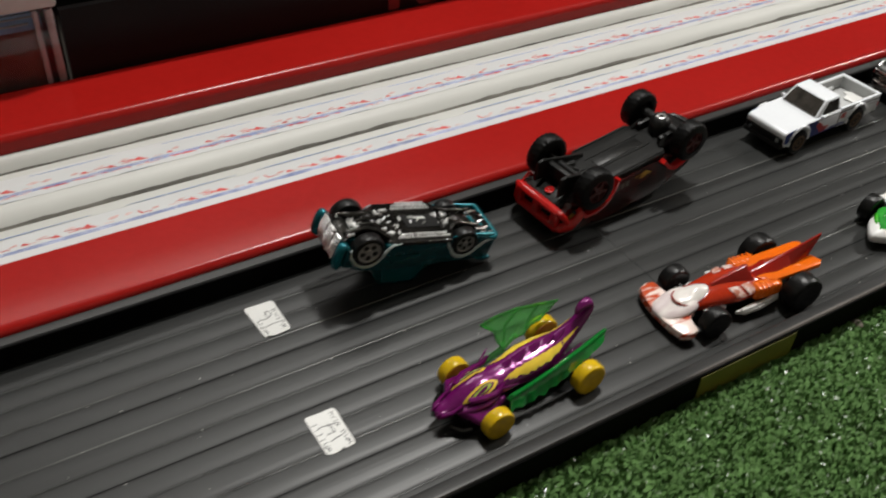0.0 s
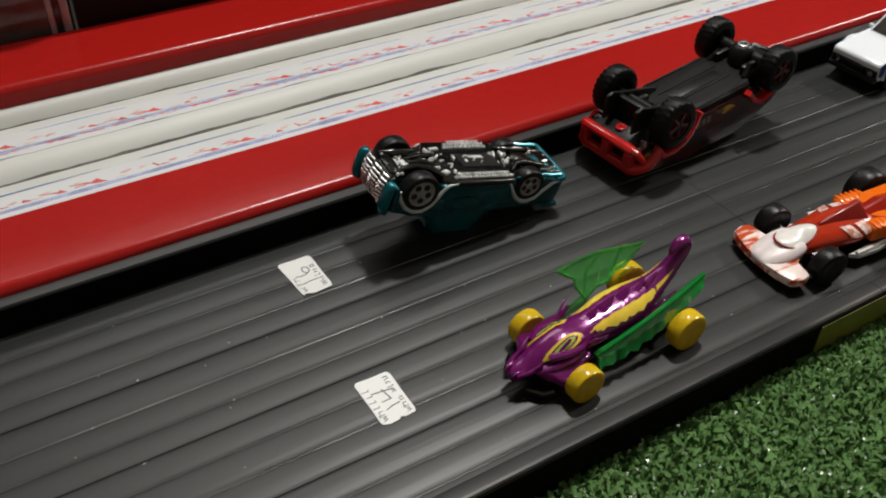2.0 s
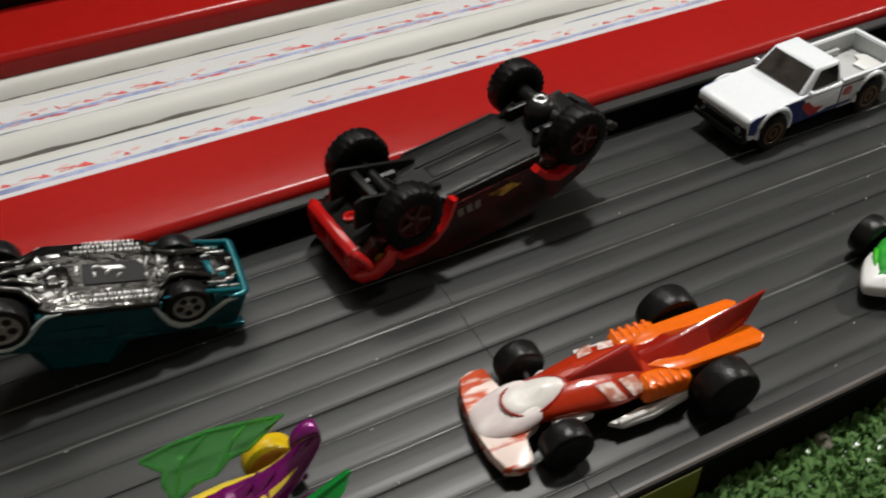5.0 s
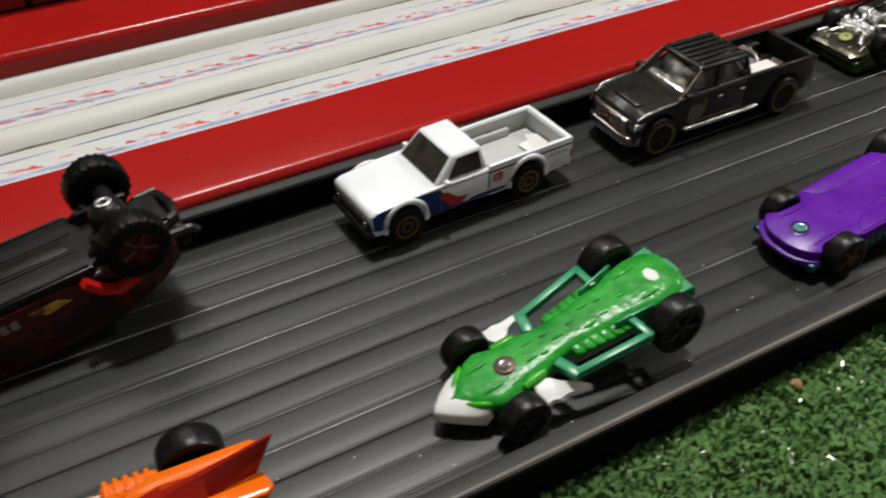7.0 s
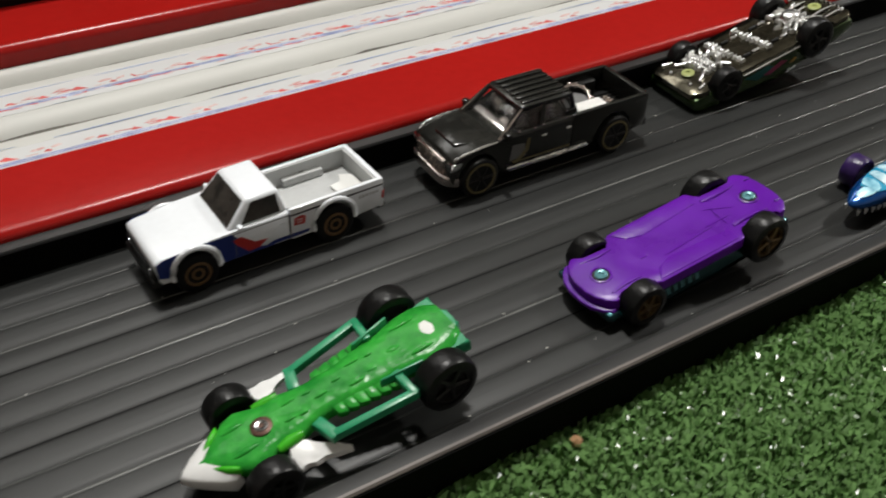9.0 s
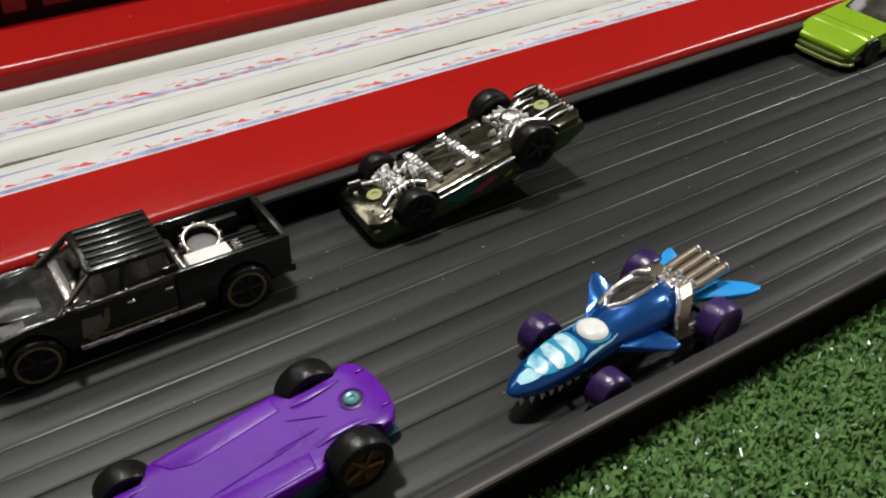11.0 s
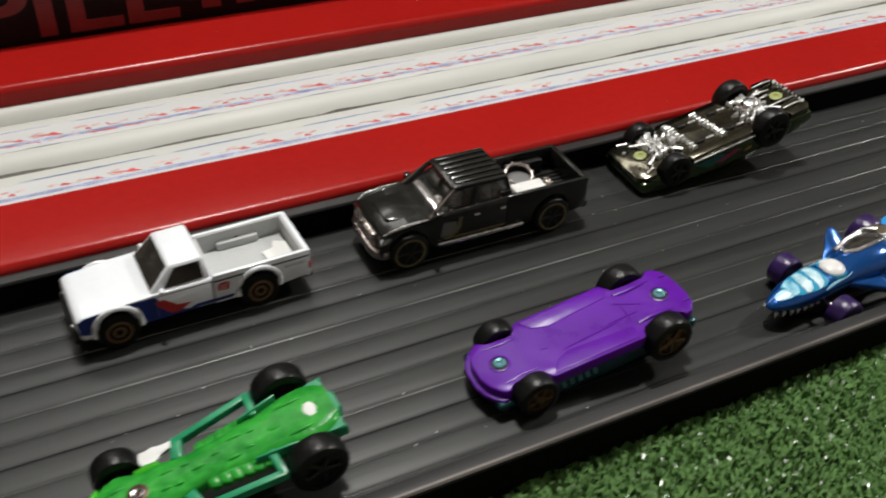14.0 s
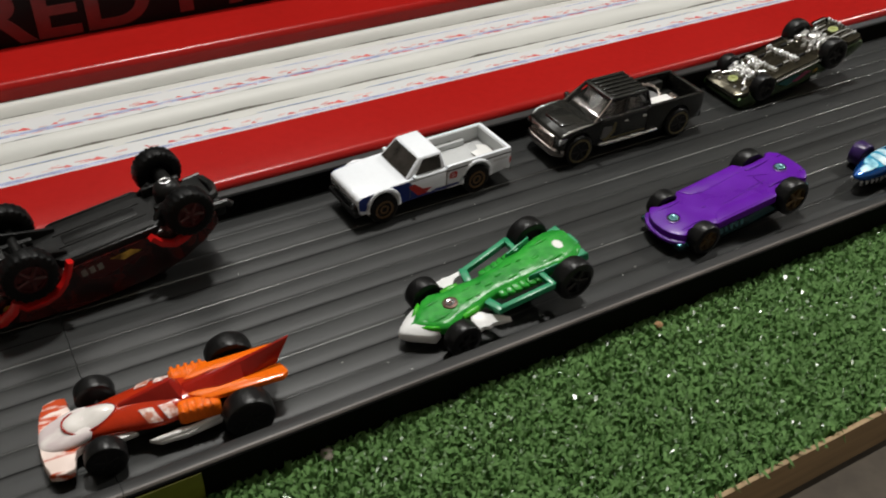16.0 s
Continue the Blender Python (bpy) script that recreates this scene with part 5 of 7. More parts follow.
        part("front_fender", bm, M_TRUCKRED, car, "bright red front corner")
    bm = B()
    box(bm, -40.2, -38.3, -10.6, 10.6, 13.6, 21.6, 0.4)
    part("grille", bm, M_BLACK, car)
    # underbody
    under = B()
    plan(under, mirror_plan([(-29.6, 5.4), (-18, 5.6), (-14, 11.4), (15, 11.8), (18.5, 6.2), (30, 5.0), (36, 7.0)]), 10.6, 14.2, 0.5)
    under = part("underbody", under, M_UNDER, car, "matt black moulded underbody")
    bm = B()
    for s in (-1, 1):
        box(bm, -14, 14.5, s * 3.6 - 0.3, s * 3.6 + 0.3, 10.3, 10.8, 0.15, 1)
        box(bm, -13, 14.5, s * 10.6 - 0.5, s * 10.6 + 0.5, 10.2, 11.0, 0.2, 1)
        side(bm, [(-37.5, 11), (-36.0, 3.2), (-33.6, 2.6), (-12.5, 9.4), (-12.5, 11)], s * 6.6 - 0.6, s * 6.6 + 0.6, 0.25)
    box(bm, -12, 12, -2.4, 2.4, 10.35, 10.9, 0.2)
    box(bm, -31.2, -29.0, -6.4, 6.4, 4.6, 11, 0.4)
    for i in range(5):
        tube(bm, [(-28.6 + 1.4 * i, -2.6, 8.6), (-27.8 + 1.4 * i, 1.6, 8.2)], 0.5, 6)
    tube(bm, [(-30, -4.5, 8.4), (-20, -3.5, 8.8)], 1.3, 8)
    tube(bm, [(-30, 4.5, 8.4), (-20, 3.5, 8.8)], 1.3, 8)
    part("frame", bm, M_UNDER, under)
    bm = B()
    tube(bm, [(fx, -13, az), (fx, 13, az)], 1.6, 10)
    part("axle", bm, M_UNDER, under)
    bm = B()
    tube(bm, [(rx, -13, az), (rx, 13, az)], 2.4, 12)
    lathe(bm, [(4.6, 4.6), (4.8, 1.0), (4.0, -1.4), (2.6, -2.6), (1.2, -2.8)], (rx - 1.5, 0, az - 1.5), "z", 20)
    for s in (-1, 1):
        box(bm, 17, 30, s * 6.0 - 1.0, s * 6.0 + 1.0, 7.4, 11.5, 0.5)
        tube(bm, [(16, s * 8.0, 10.6), (20, s * 6.6, 7.2)], 1.0, 8)
    part("axle", bm, M_UNDER, under)
    bm = B()
    tube(bm, [(32, 9.6, 13.2), (39.5, 10.2, 13.4), (40.6, 10.4, 14.8)], 1.3, 8)
    tube(bm, [(32, 7.0, 12.6), (37.5, 5.0, 12.0), (38.4, 0, 12.0), (37.5, -5.0, 12.0), (32, -7.0, 12.6)], 1.5, 8)
    box(bm, 35.0, 38.6, -11.0, 11.0, 13.0, 17.6, 1.0)
    tube(bm, [(32, -9.6, 13.2), (38.0, -10.2, 13.4)], 0.9, 8)
    part("tow_rod", bm, M_UNDER, under)
    rivet(car, rx - 1.5, 0, az - 4.2, 2.1, M_STEEL, "shiny steel rivet")
    bm = B()
    hull(bm, [(-39.6, -9.8, 13.4), (-29.0, -7.4, 10.6), (-29.0, 7.4, 10.6), (-39.6, 9.8, 13.4)], [(-39.6, -9.8, 17.6), (-29.0, -7.4, 16.4), (-29.0, 7.4, 16.4), (-39.6, 9.8, 17.6)], 0.3)
    part("nose_plate", bm, M_UNDER, under)
    rivet(car, -35.6, 0.4, 12.3, 1.8, M_TRUCKRED, "round red rivet")
    return car


offroad_truck(overturned((-87.3, 48.6, 20.8), (-36.7, 53.0, 25.6), (-25.4, 8.0), (25.4, 8.0), 0))

# ---- chrome-based lowrider on its back ----
M_OLIVE = paint("green_metal_paint", (0.035, 0.065, 0.018), 0.2, metal=0.5, vary=0.25, coat=0.5)
M_RIVETGOLD = paint("pale_yellow_rivet", (0.34, 0.38, 0.13), 0.35, vary=0.15)
M_TURQ = paint("turquoise_print", (0.01, 0.10, 0.10), 0.3, vary=0.1)
M_PINK = paint("pink_print", (0.28, 0.03, 0.10), 0.3, vary=0.1)
# the room's dark reflections are put into this base colour
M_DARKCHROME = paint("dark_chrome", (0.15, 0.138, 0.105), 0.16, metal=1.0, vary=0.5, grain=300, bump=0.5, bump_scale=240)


def lowrider(m):
    car = thing("lowrider", "green toy lowrider overturned on its roof, chrome frame upwards", "toy car", m, CARS)
    fx, rx = -22.6, 18.6
    bm = B()
    o = [(-36.5, 4.4)] + arch(fx, 5.2, 6.4, 4.4) + [(10.8, 4.4)] + arch(rx, 5.6, 7.2, 4.4)[1:] + [(36, 4.8), (36.6, 8.4), (30, 11.0), (10, 11.6), (-10, 11.4), (-30, 10.8), (-36.6, 9.4), (-37.5, 6.6)]
    side(bm, o, -12.2, 12.2, 0.8)
    part("body", bm, M_OLIVE, car, "dark metallic green body")
    bm = B()
    hull(bm, [(-8, -10.6, 11), (20, -10.6, 11), (20, 10.6, 11), (-8, 10.6, 11)], [(-2, -8.6, 17.6), (13, -8.6, 17.2), (13, 8.6, 17.2), (-2, 8.6, 17.6)], 1.3, 3)
    part("roof", bm, M_OLIVE, car)
    for s in (-1, 1):
        bm = B()
        side(bm, [(-15, 6), (-4, 5.6), (0, 8), (-9, 9.4)], s * 12.15, s * 12.35)
        part("graphic", bm, M_TURQ, car, "turquoise side print")
        bm = B()
        side(bm, [(-6, 8.6), (2, 6.4), (5, 7.6), (-3, 9.6)], s * 12.25, s * 12.42)
        part("graphic", bm, M_PINK, car, "pink side print")
        bm = B()
        side(bm, [(6, 8.8), (9, 8.0), (9.4, 8.8), (6.4, 9.6)], s * 12.25, s * 12.42)
        part("graphic", bm, M_YEL, car, "yellow side print")
        bm = B()
        tube(bm, [(-15.2, s * 12.3, 4.4), (10.8, s * 12.3, 4.4)], 0.28, 8)
        part("sill_trim", bm, M_SPARK, car, "bright chrome sill trim")
        wheel(car, fx, s * 11.2, 4.4, 6.0, 5.0, M_TYRE, M_BLACK, "spokes")
        wheel(car, rx - 0.6, s * 11.4, 4.6, 7.2, 5.6, M_TYRE, M_BLACK, "spokes")
    bm = B()
    plan(bm, mirror_plan([(-37.2, 9.6), (-34, 11.8), (-30, 12.0), (-28.6, 8.0), (-17.0, 8.0), (-15.6, 11.9), (10.6, 11.9), (12.0, 7.6), (25.6, 7.6), (27, 11.9), (34.6, 11.7), (36.4, 9.6)]), 2.6, 4.8, 0.5)
    base = part("base", bm, M_DARKCHROME, car, "chrome plated base, dark reflections put into its colour")
    for s in (-1, 1):
        for pts, r in (([(-33, s * 9.8, 2.4), (-29.5, s * 8.5, 2.3)], 0.5), ([(-30, s * 6.5, 2.3), (-25, s * 3.4, 1.8), (-19, s * 3.0, 1.8), (-15.5, s * 6.0, 2.2)], 0.8),
                       ([(13, s * 6.8, 2.2), (17, s * 4.0, 1.6), (22, s * 4.0, 1.6), (26, s * 6.8, 2.2)], 0.8)):
            bm = B()
            tube(bm, pts, r, 8)
            part("frame_arm", bm, M_SPARK, base, "bright chrome frame arm", angle=50)
    r2 = random.Random(5)
    bm = B()
    lathe(bm, [(3.8, 0.8), (3.6, -1.2), (2.4, -2.2), (0.8, -2.4)], (18.6, -1.0, 2.4), "z", 16)
    part("axle_housing", bm, M_SPARK, base, "round chrome axle housing", angle=50)
    for k in range(3):
        x = -24.6 + 2.0 * k
        bm = B()
        tube(bm, [(x - 1.0, -8.0, 2.2), (x, -3.0, 1.5), (x + 0.4, 3.4, 1.6)], [0.5, 0.75, 0.5], 8)
        part("cross_rib", bm, M_SPARK, base, "bright chrome rib", angle=50)
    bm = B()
    # two cross members of knobbly plating, and lumps round both axles, pale silver for the chrome's lamp glints
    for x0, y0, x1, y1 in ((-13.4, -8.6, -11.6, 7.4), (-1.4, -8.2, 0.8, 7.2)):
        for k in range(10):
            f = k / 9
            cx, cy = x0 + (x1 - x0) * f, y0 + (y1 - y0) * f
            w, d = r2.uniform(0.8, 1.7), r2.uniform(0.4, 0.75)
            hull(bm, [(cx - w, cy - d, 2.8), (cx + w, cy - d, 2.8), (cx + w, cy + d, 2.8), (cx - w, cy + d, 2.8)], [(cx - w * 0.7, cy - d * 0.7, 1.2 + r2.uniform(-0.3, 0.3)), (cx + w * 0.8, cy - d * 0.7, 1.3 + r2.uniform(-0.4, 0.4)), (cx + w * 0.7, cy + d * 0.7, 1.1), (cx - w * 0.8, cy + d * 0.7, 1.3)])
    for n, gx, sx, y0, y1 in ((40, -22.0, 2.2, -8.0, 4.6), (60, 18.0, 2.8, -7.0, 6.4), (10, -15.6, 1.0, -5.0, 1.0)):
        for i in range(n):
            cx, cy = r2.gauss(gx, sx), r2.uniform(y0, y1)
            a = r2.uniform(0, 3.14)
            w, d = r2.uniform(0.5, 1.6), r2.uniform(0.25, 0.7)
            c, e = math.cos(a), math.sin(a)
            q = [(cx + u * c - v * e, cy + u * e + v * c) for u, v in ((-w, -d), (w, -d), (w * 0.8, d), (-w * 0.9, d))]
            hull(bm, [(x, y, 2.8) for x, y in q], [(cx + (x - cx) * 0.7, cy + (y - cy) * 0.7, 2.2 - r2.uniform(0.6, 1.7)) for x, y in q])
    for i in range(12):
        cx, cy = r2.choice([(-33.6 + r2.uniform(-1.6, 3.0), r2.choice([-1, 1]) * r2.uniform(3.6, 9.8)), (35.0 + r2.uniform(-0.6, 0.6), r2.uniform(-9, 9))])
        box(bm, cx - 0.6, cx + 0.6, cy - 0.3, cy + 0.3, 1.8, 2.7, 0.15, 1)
    part("worn_plating", bm, M_GLINTSILVER, base, "mouldings coloured pale silver for lamp glints", angle=15, kind="stuff")
    bm = B()
    for y, x0, x1 in ((-9.4, 26.0, 34.4), (-5.0, 22.6, 30.0), (3.6, 23.0, 34.6), (-2.2, 24.0, 28.0), (7.4, 26.6, 35.0)):
        tube(bm, [(x0, y, 2.3), ((x0 + x1) / 2, y + 0.2, 1.9), (x1, y, 2.3)], [0.3, 0.5, 0.3], 8)
    for k in range(9):
        lathe(bm, [(0.55, 0), (0.45, -0.5), (0.15, -0.7)], (35.2 - 0.02 * (k - 4) ** 2, -8 + 2 * k, 2.6), "z", 8)
    part("rear_rails", bm, M_SPARK, base, "bright chrome rails before the tail", angle=50)
    for s in (-1, 1):
        for i, x in enumerate((-9.6, -5.4, 3.4, 7.4)):
            bm = B()
            box(bm, x, x + 3.4, s * 5.6 - 0.6, s * 5.6 + 0.6, 1.9, 2.75, 0.25, 1)
            part("rung", bm, M_SPARK if i % 2 else M_BLACK, base)
    rivet(car, -29.5, 0, 2.4, 2.3, M_RIVETGOLD, "pale yellow rivet")
    rivet(car, 29.5, 0, 2.4, 2.3, M_RIVETGOLD, "pale yellow rivet")
    axle(car, fx, 5.2, 9, M_STEEL)
    axle(car, rx, 5.8, 9, M_STEEL)
    return car


lowrider(overturned((217.7, 52.6, 8.9), (275.2, 50.8, 22.1), (-29.5, 2.0), (29.5, 2.0), 0))

# ---- purple dragon car, upright ----
M_PURPLE = paint("purple_metal_paint", (0.17, 0.005, 0.125), 0.2, bump=1.0, bump_scale=270, metal=0.25, vary=0.18, coat=0.6)
M_YELLOW = paint("yellow_plastic", (0.66, 0.43, 0.010), 0.2, spec=0.35, vary=0.25, grain=300, bump=0.5, bump_scale=300)
M_YELPRINT = paint("yellow_flame_print", (0.80, 0.58, 0.05), 0.3, vary=0.2, grain=300, coat=0.3)
M_WING = paint("clear_green_plastic", (0.26, 0.88, 0.26), 0.05, trans=0.92, vary=0.15, bump=0.5, bump_scale=260)
M_WING2 = paint("deep_green_plastic", (0.004, 0.22, 0.03), 0.1, trans=0.2, vary=0.2, bump=0.35, bump_scale=300, coat=0.4)
M_EYEGREEN = paint("yellow_green_print", (0.35, 0.50, 0.06), 0.3, vary=0.2)
M_DKYEL = paint("shaded_yellow_rim", (0.30, 0.19, 0.012), 0.4, vary=0.25)


DRAGON = [(-32.6, 2.2, 3.6, 6.4), (-31, 4.6, 3.2, 7.4), (-27, 6.4, 3.6, 8.8), (-23, 8.8, 4.0, 11.2), (-17, 11.4, 4.2, 13.4), (-12, 10.4, 4.6, 12.8), (-7, 10.6, 5.0, 13.4), (0, 13.4, 5.0, 15.0),
          (7, 12.6, 5.4, 15.8), (13, 8.6, 8.0, 16.4), (17, 6.4, 11.0, 18.0), (20.5, 5.2, 14.4, 20.4), (23.2, 4.6, 18.0, 23.2)]


def dragon_car(m):
    car = thing("dragon_car", "purple toy car shaped as a winged dragon, yellow wheels, upright", "toy car", m, CARS)
    fx, rx = -17.7, 17.7
    bm = B()
    loft(bm, [egg(*q, n=16) for q in DRAGON] + [egg(25.0, 4.2, 21.2, 25.6, 16), egg(25.2, 3.8, 23.6, 27.2, 16), egg(22.4, 3.4, 24.4, 27.2, 16), egg(20.2, 2.6, 23.0, 25.8, 16), egg(19.2, 1.4, 21.8, 23.8, 16)])
    body = part("body", bm, M_PURPLE, car, "glossy purple dragon body with raised tail", angle=180, subsurf=2)
    # thorny back: each spike leans to the tail over a hollow
    for x, z, h in ((-7.0, 11.6, 4.0), (-1.5, 13.4, 3.8), (4.0, 14.2, 3.6), (9.2, 14.8, 3.2), (13.6, 16.0, 2.6)):
        bm = B()
        loft(bm, [egg(x - 3.0, 4.6, z - 1.4, z + 0.4, 10), egg(x - 1.2, 3.6, z - 0.8, z + h * 0.35, 10), egg(x + 0.6, 2.2, z + 0.4, z + h * 0.75, 10), egg(x + 2.0, 0.8, z + h * 0.55, z + h, 10)])
        part("spine_spike", bm, M_PURPLE, body, angle=80)
    for s in (-1, 1):
        bm = B()
        loft(bm, [egg(-26, 2.0, 3.6, 5.6, 10, dy=s * 4.0), egg(-22, 3.4, 3.8, 6.6, 10, dy=s * 6.4), egg(-18, 3.8, 4.2, 7.2, 10, dy=s * 7.4), egg(-13, 2.8, 4.6, 7.6, 10, dy=s * 6.4), egg(-10, 1.6, 5.0, 7.4, 10, dy=s * 5.0)])
        part("fender", bm, M_PURPLE, car, angle=180, subsurf=1)
        bm = B()
        tube(bm, [(-23, s * 3.8, 9.6), (-19, s * 5.8, 10.6), (-14.6, s * 6.2, 10.8), (-11.6, s * 5.4, 12.0), (-9.8, s * 5.6, 14.2)], 1.25, 8, 0.5)
        part("brow", bm, M_PURPLE, body)
        bm = B()
        hull(bm, [(-27, s * 3.6, 5.6), (-13.0, s * 4.6, 6.4), (-14.4, s * 8.4, 5.8), (-23.0, s * 10.2, 4.6)], [(-26.4, s * 3.4, 8.0), (-13.4, s * 4.4, 9.2), (-14.8, s * 8.0, 7.8), (-22.4, s * 9.8, 6.4)], 0.5, 3)
        part("fender_plate", bm, M_PURPLE, car)
        bm = B()
        tube(bm, [(-31.6, s * 2.2, 6.4), (-28.5, s * 3.4, 7.2), (-25, s * 3.8, 9.0)], 0.8, 8, 0.5)
        part("snout_ridge", bm, M_PURPLE, body)
        bm = B()
        loft(bm, [egg(-12.6, 1.5, 9.6, 12.0, 8, dy=s * 6.0), egg(-11.4, 1.2, 10.6, 12.8, 8, dy=s * 6.8), egg(-9.6, 0.7, 12.2, 13.6, 8, dy=s * 7.8), egg(-8.0, 0.2, 13.8, 14.2, 8, dy=s * 8.4)])
        part("horn", bm, M_PURPLE, body, angle=80)
        bm = B()
        tube(bm, [(-27.0, s * 3.8, 6.6), (-23.0, s * 5.6, 7.6), (-18.0, s * 6.6, 8.6), (-13.4, s * 6.4, 9.4)], [0.5, 1.1, 1.2, 0.6], 10)
        part("cheek_ridge", bm, M_PURPLE, body, angle=80)
        bm = B()
        loft(bm, [egg(-33.0, 0.5, 5.6, 6.6, 8, dy=s * 1.5), egg(-32.0, 1.0, 5.6, 7.5, 8, dy=s * 1.6), egg(-30.2, 0.9, 6.0, 7.6, 8, dy=s * 1.8), egg(-28.8, 0.4, 6.6, 7.3, 8, dy=s * 2.0)])
        part("nostril", bm, M_PURPLE, body, angle=80)
        bm = B()
        hull(bm, [(7, s * 4.0, 5.6), (23, s * 2.6, 6.6), (24, s * 7.4, 7.0), (9, s * 8.2, 5.8)], [(7, s * 4.0, 9.6), (22, s * 2.4, 11.4), (22.6, s * 6.6, 9.4), (9, s * 7.6, 8.6)], 0.9)
        part("rear_fender", bm, M_PURPLE, car)
        wheel(car, fx, s * 12.0, 5.1, 5.1, 4.4, M_YELLOW, M_DKYEL, "dish", hub=0.66)
        wheel(car, rx, s * 12.0, 5.7, 5.7, 4.8, M_YELLOW, M_DKYEL, "dish", hub=0.66)
        # yellow flames along the back, ragged at their lower edge
        rows = [(-10.0, 44, 47), (-9.0, 36, 50), (-8.2, 34, 56), (-7.4, 40, 58), (-6.2, 30, 60), (-5.0, 38, 64), (-3.6, 32, 62), (-2.4, 26, 65), (-1.2, 34, 66), (0.4, 28, 64), (1.6, 36, 66), (3.0, 30, 64), (4.6, 34, 66), (6.5, 28, 63), (8.5, 36, 64), (10.5, 30, 60), (13, 40, 60), (16, 38, 54), (19.5, 42, 46)]
        rows = [(x, a0, a1) if s > 0 else (x, 180 - a0, 180 - a1) for x, a0, a1 in rows]
        part("flame_print", decal(DRAGON, rows), M_YELPRINT, body, "yellow flame print")
        # an eye on each side of the head: yellow, green and purple rings
        for mat, h, w, off in ((M_YELPRINT, 6.4, 23, 0.06), (M_PURPLE, 4.8, 15, 0.13), (M_EYEGREEN, 3.8, 11, 0.2), (M_PURPLE, 2.4, 6, 0.27)):
            rows = []
            for i in range(9):
                u = -1 + 2 * i / 8
                half = max(0.06, math.sqrt(max(0.0, 1 - u * u))) * w
                mid = 47 + 9 * u
                a0, a1 = mid - half, mid + half
                rows.append((-18.4 + h * u, a0, a1) if s > 0 else (-18.4 + h * u, 180 - a0, 180 - a1))
            part("eye_print", decal(DRAGON, rows, off), mat, body, "ringed eye print")
    # green wings: one raised, one swept back
    w1 = part("wing", sheet([(-5.6, 15.7, 16.5), (0.5, 15.5, 17.8), (8, 14.5, 18.5), (15, 13.0, 18.2), (22.2, 11.3, 17.9), (18, 10.6, 16.6), (13.5, 9.7, 14.7), (9.5, 9.3, 15.0), (6.5, 8.3, 13.3), (2, 8.0, 13.7), (-2.6, 7.0, 11.6), (-3.2, 10.3, 14.0), (-2.4, 12.2, 15.2)], 0.7), M_WING, car, "clear green plastic wing, raised", angle=20)
    bm = B()
    tube(bm, [(-5.6, 15.7, 16.5), (0.5, 15.5, 17.8), (8, 14.5, 18.5), (15, 13.0, 18.2), (22.2, 11.3, 17.9), (18, 10.6, 16.6), (13.5, 9.7, 14.7), (9.5, 9.3, 15.0), (6.5, 8.3, 13.3), (2, 8.0, 13.7), (-2.6, 7.0, 11.6), (-3.2, 10.3, 14.0), (-2.4, 12.2, 15.2), (-5.6, 15.7, 16.5)], 0.5, 8)
    tube(bm, [(-2.6, 7.0, 11.6), (1.5, 12.2, 15.9), (8, 14.5, 18.5)], 0.4, 6)
    tube(bm, [(6.5, 8.3, 13.3), (11, 11.3, 16.3), (15, 13.0, 18.2)], 0.4, 6)
    tube(bm, [(-2.6, 7.2, 11.8), (-7, 7.8, 9.6), (-11.5, 7.6, 7.6)], 1.2, 8, 0.8)
    part("wing_rib", bm, M_WING, w1)
    # the near wing: a thick feathered blade, its folds standing out and its lower edge torn
    bm = B()
    n = 17
    rings = []
    for k in range(n + 1):
        f = k / n
        x = -11.0 + 38.5 * f
        top = 8.6 + 6.6 * f ** 1.15
        y = -8.4 + 2.6 * f * f
        fold = 0.9 * (1 if k % 2 else -1) * (1 - 0.6 * f)
        low = top - (3.6 * math.sin(math.pi * min(1, 0.18 + 0.8 * f)) + 0.7) - (0.7 if k % 3 == 0 else 0)
        rings.append([(x, y, top + 0.4), (x + 0.2, y - 0.8, top), (x - 0.6, y - 1.5 + fold * 0.5, (top + low) / 2 + 0.3), (x - 1.4, y - 2.6 + fold * 0.6, low), (x - 1.2, y - 1.8 + fold * 0.5, low - 0.1), (x, y - 0.2 + fold * 0.3, (top + low) / 2)])
    loft(bm, rings)
    w2 = part("wing", bm, M_WING2, car, "clear green plastic wing, swept back", angle=40)
    bm = B()
    tube(bm, [(-11.6, -8.4, 8.6), (-4, -8.5, 10.2), (6, -8.2, 12.0), (16, -7.2, 13.6), (28.4, -5.6, 15.8)], [0.9, 0.8, 0.8, 0.9, 0.7], 8)
    part("wing_rib", bm, M_WING2, w2)
    bm = B()
    box(bm, -25, 22, -6.4, 6.4, 2.2, 5.4, 0.8)
    part("chassis", bm, M_BLACK, car, "black plastic base")
    for s in (-1, 1):
        bm = B()
        tube(bm, [(-30, s * 4, 2.4), (-27, s * 7.4, 1.8), (-24.5, s * 8.6, 2.6)], 0.9, 8)
        part("claw", bm, M_DARKREFL, car, "dark chrome claw")
    axle(car, fx, 5.3, 9, M_STEEL)
    axle(car, rx, 5.7, 9, M_STEEL)
    return car


dragon_car(upright(-154.9, -18.4, 2.3))

# ---- orange and red racer, upright ----
M_ORRED = paint("burnt_red_paint", (0.42, 0.028, 0.007), 0.13, spec=0.4, vary=0.16, bump=0.5, bump_scale=170)
M_ORWHITE = paint("cream_streaked_paint", (0.58, 0.075, 0.02), 0.24, spec=0.35, ramp_half=0.03, vary=0.08, grain=420, big=170, stretch=(0.3, 1, 1), second=(0.80, 0.66, 0.60))
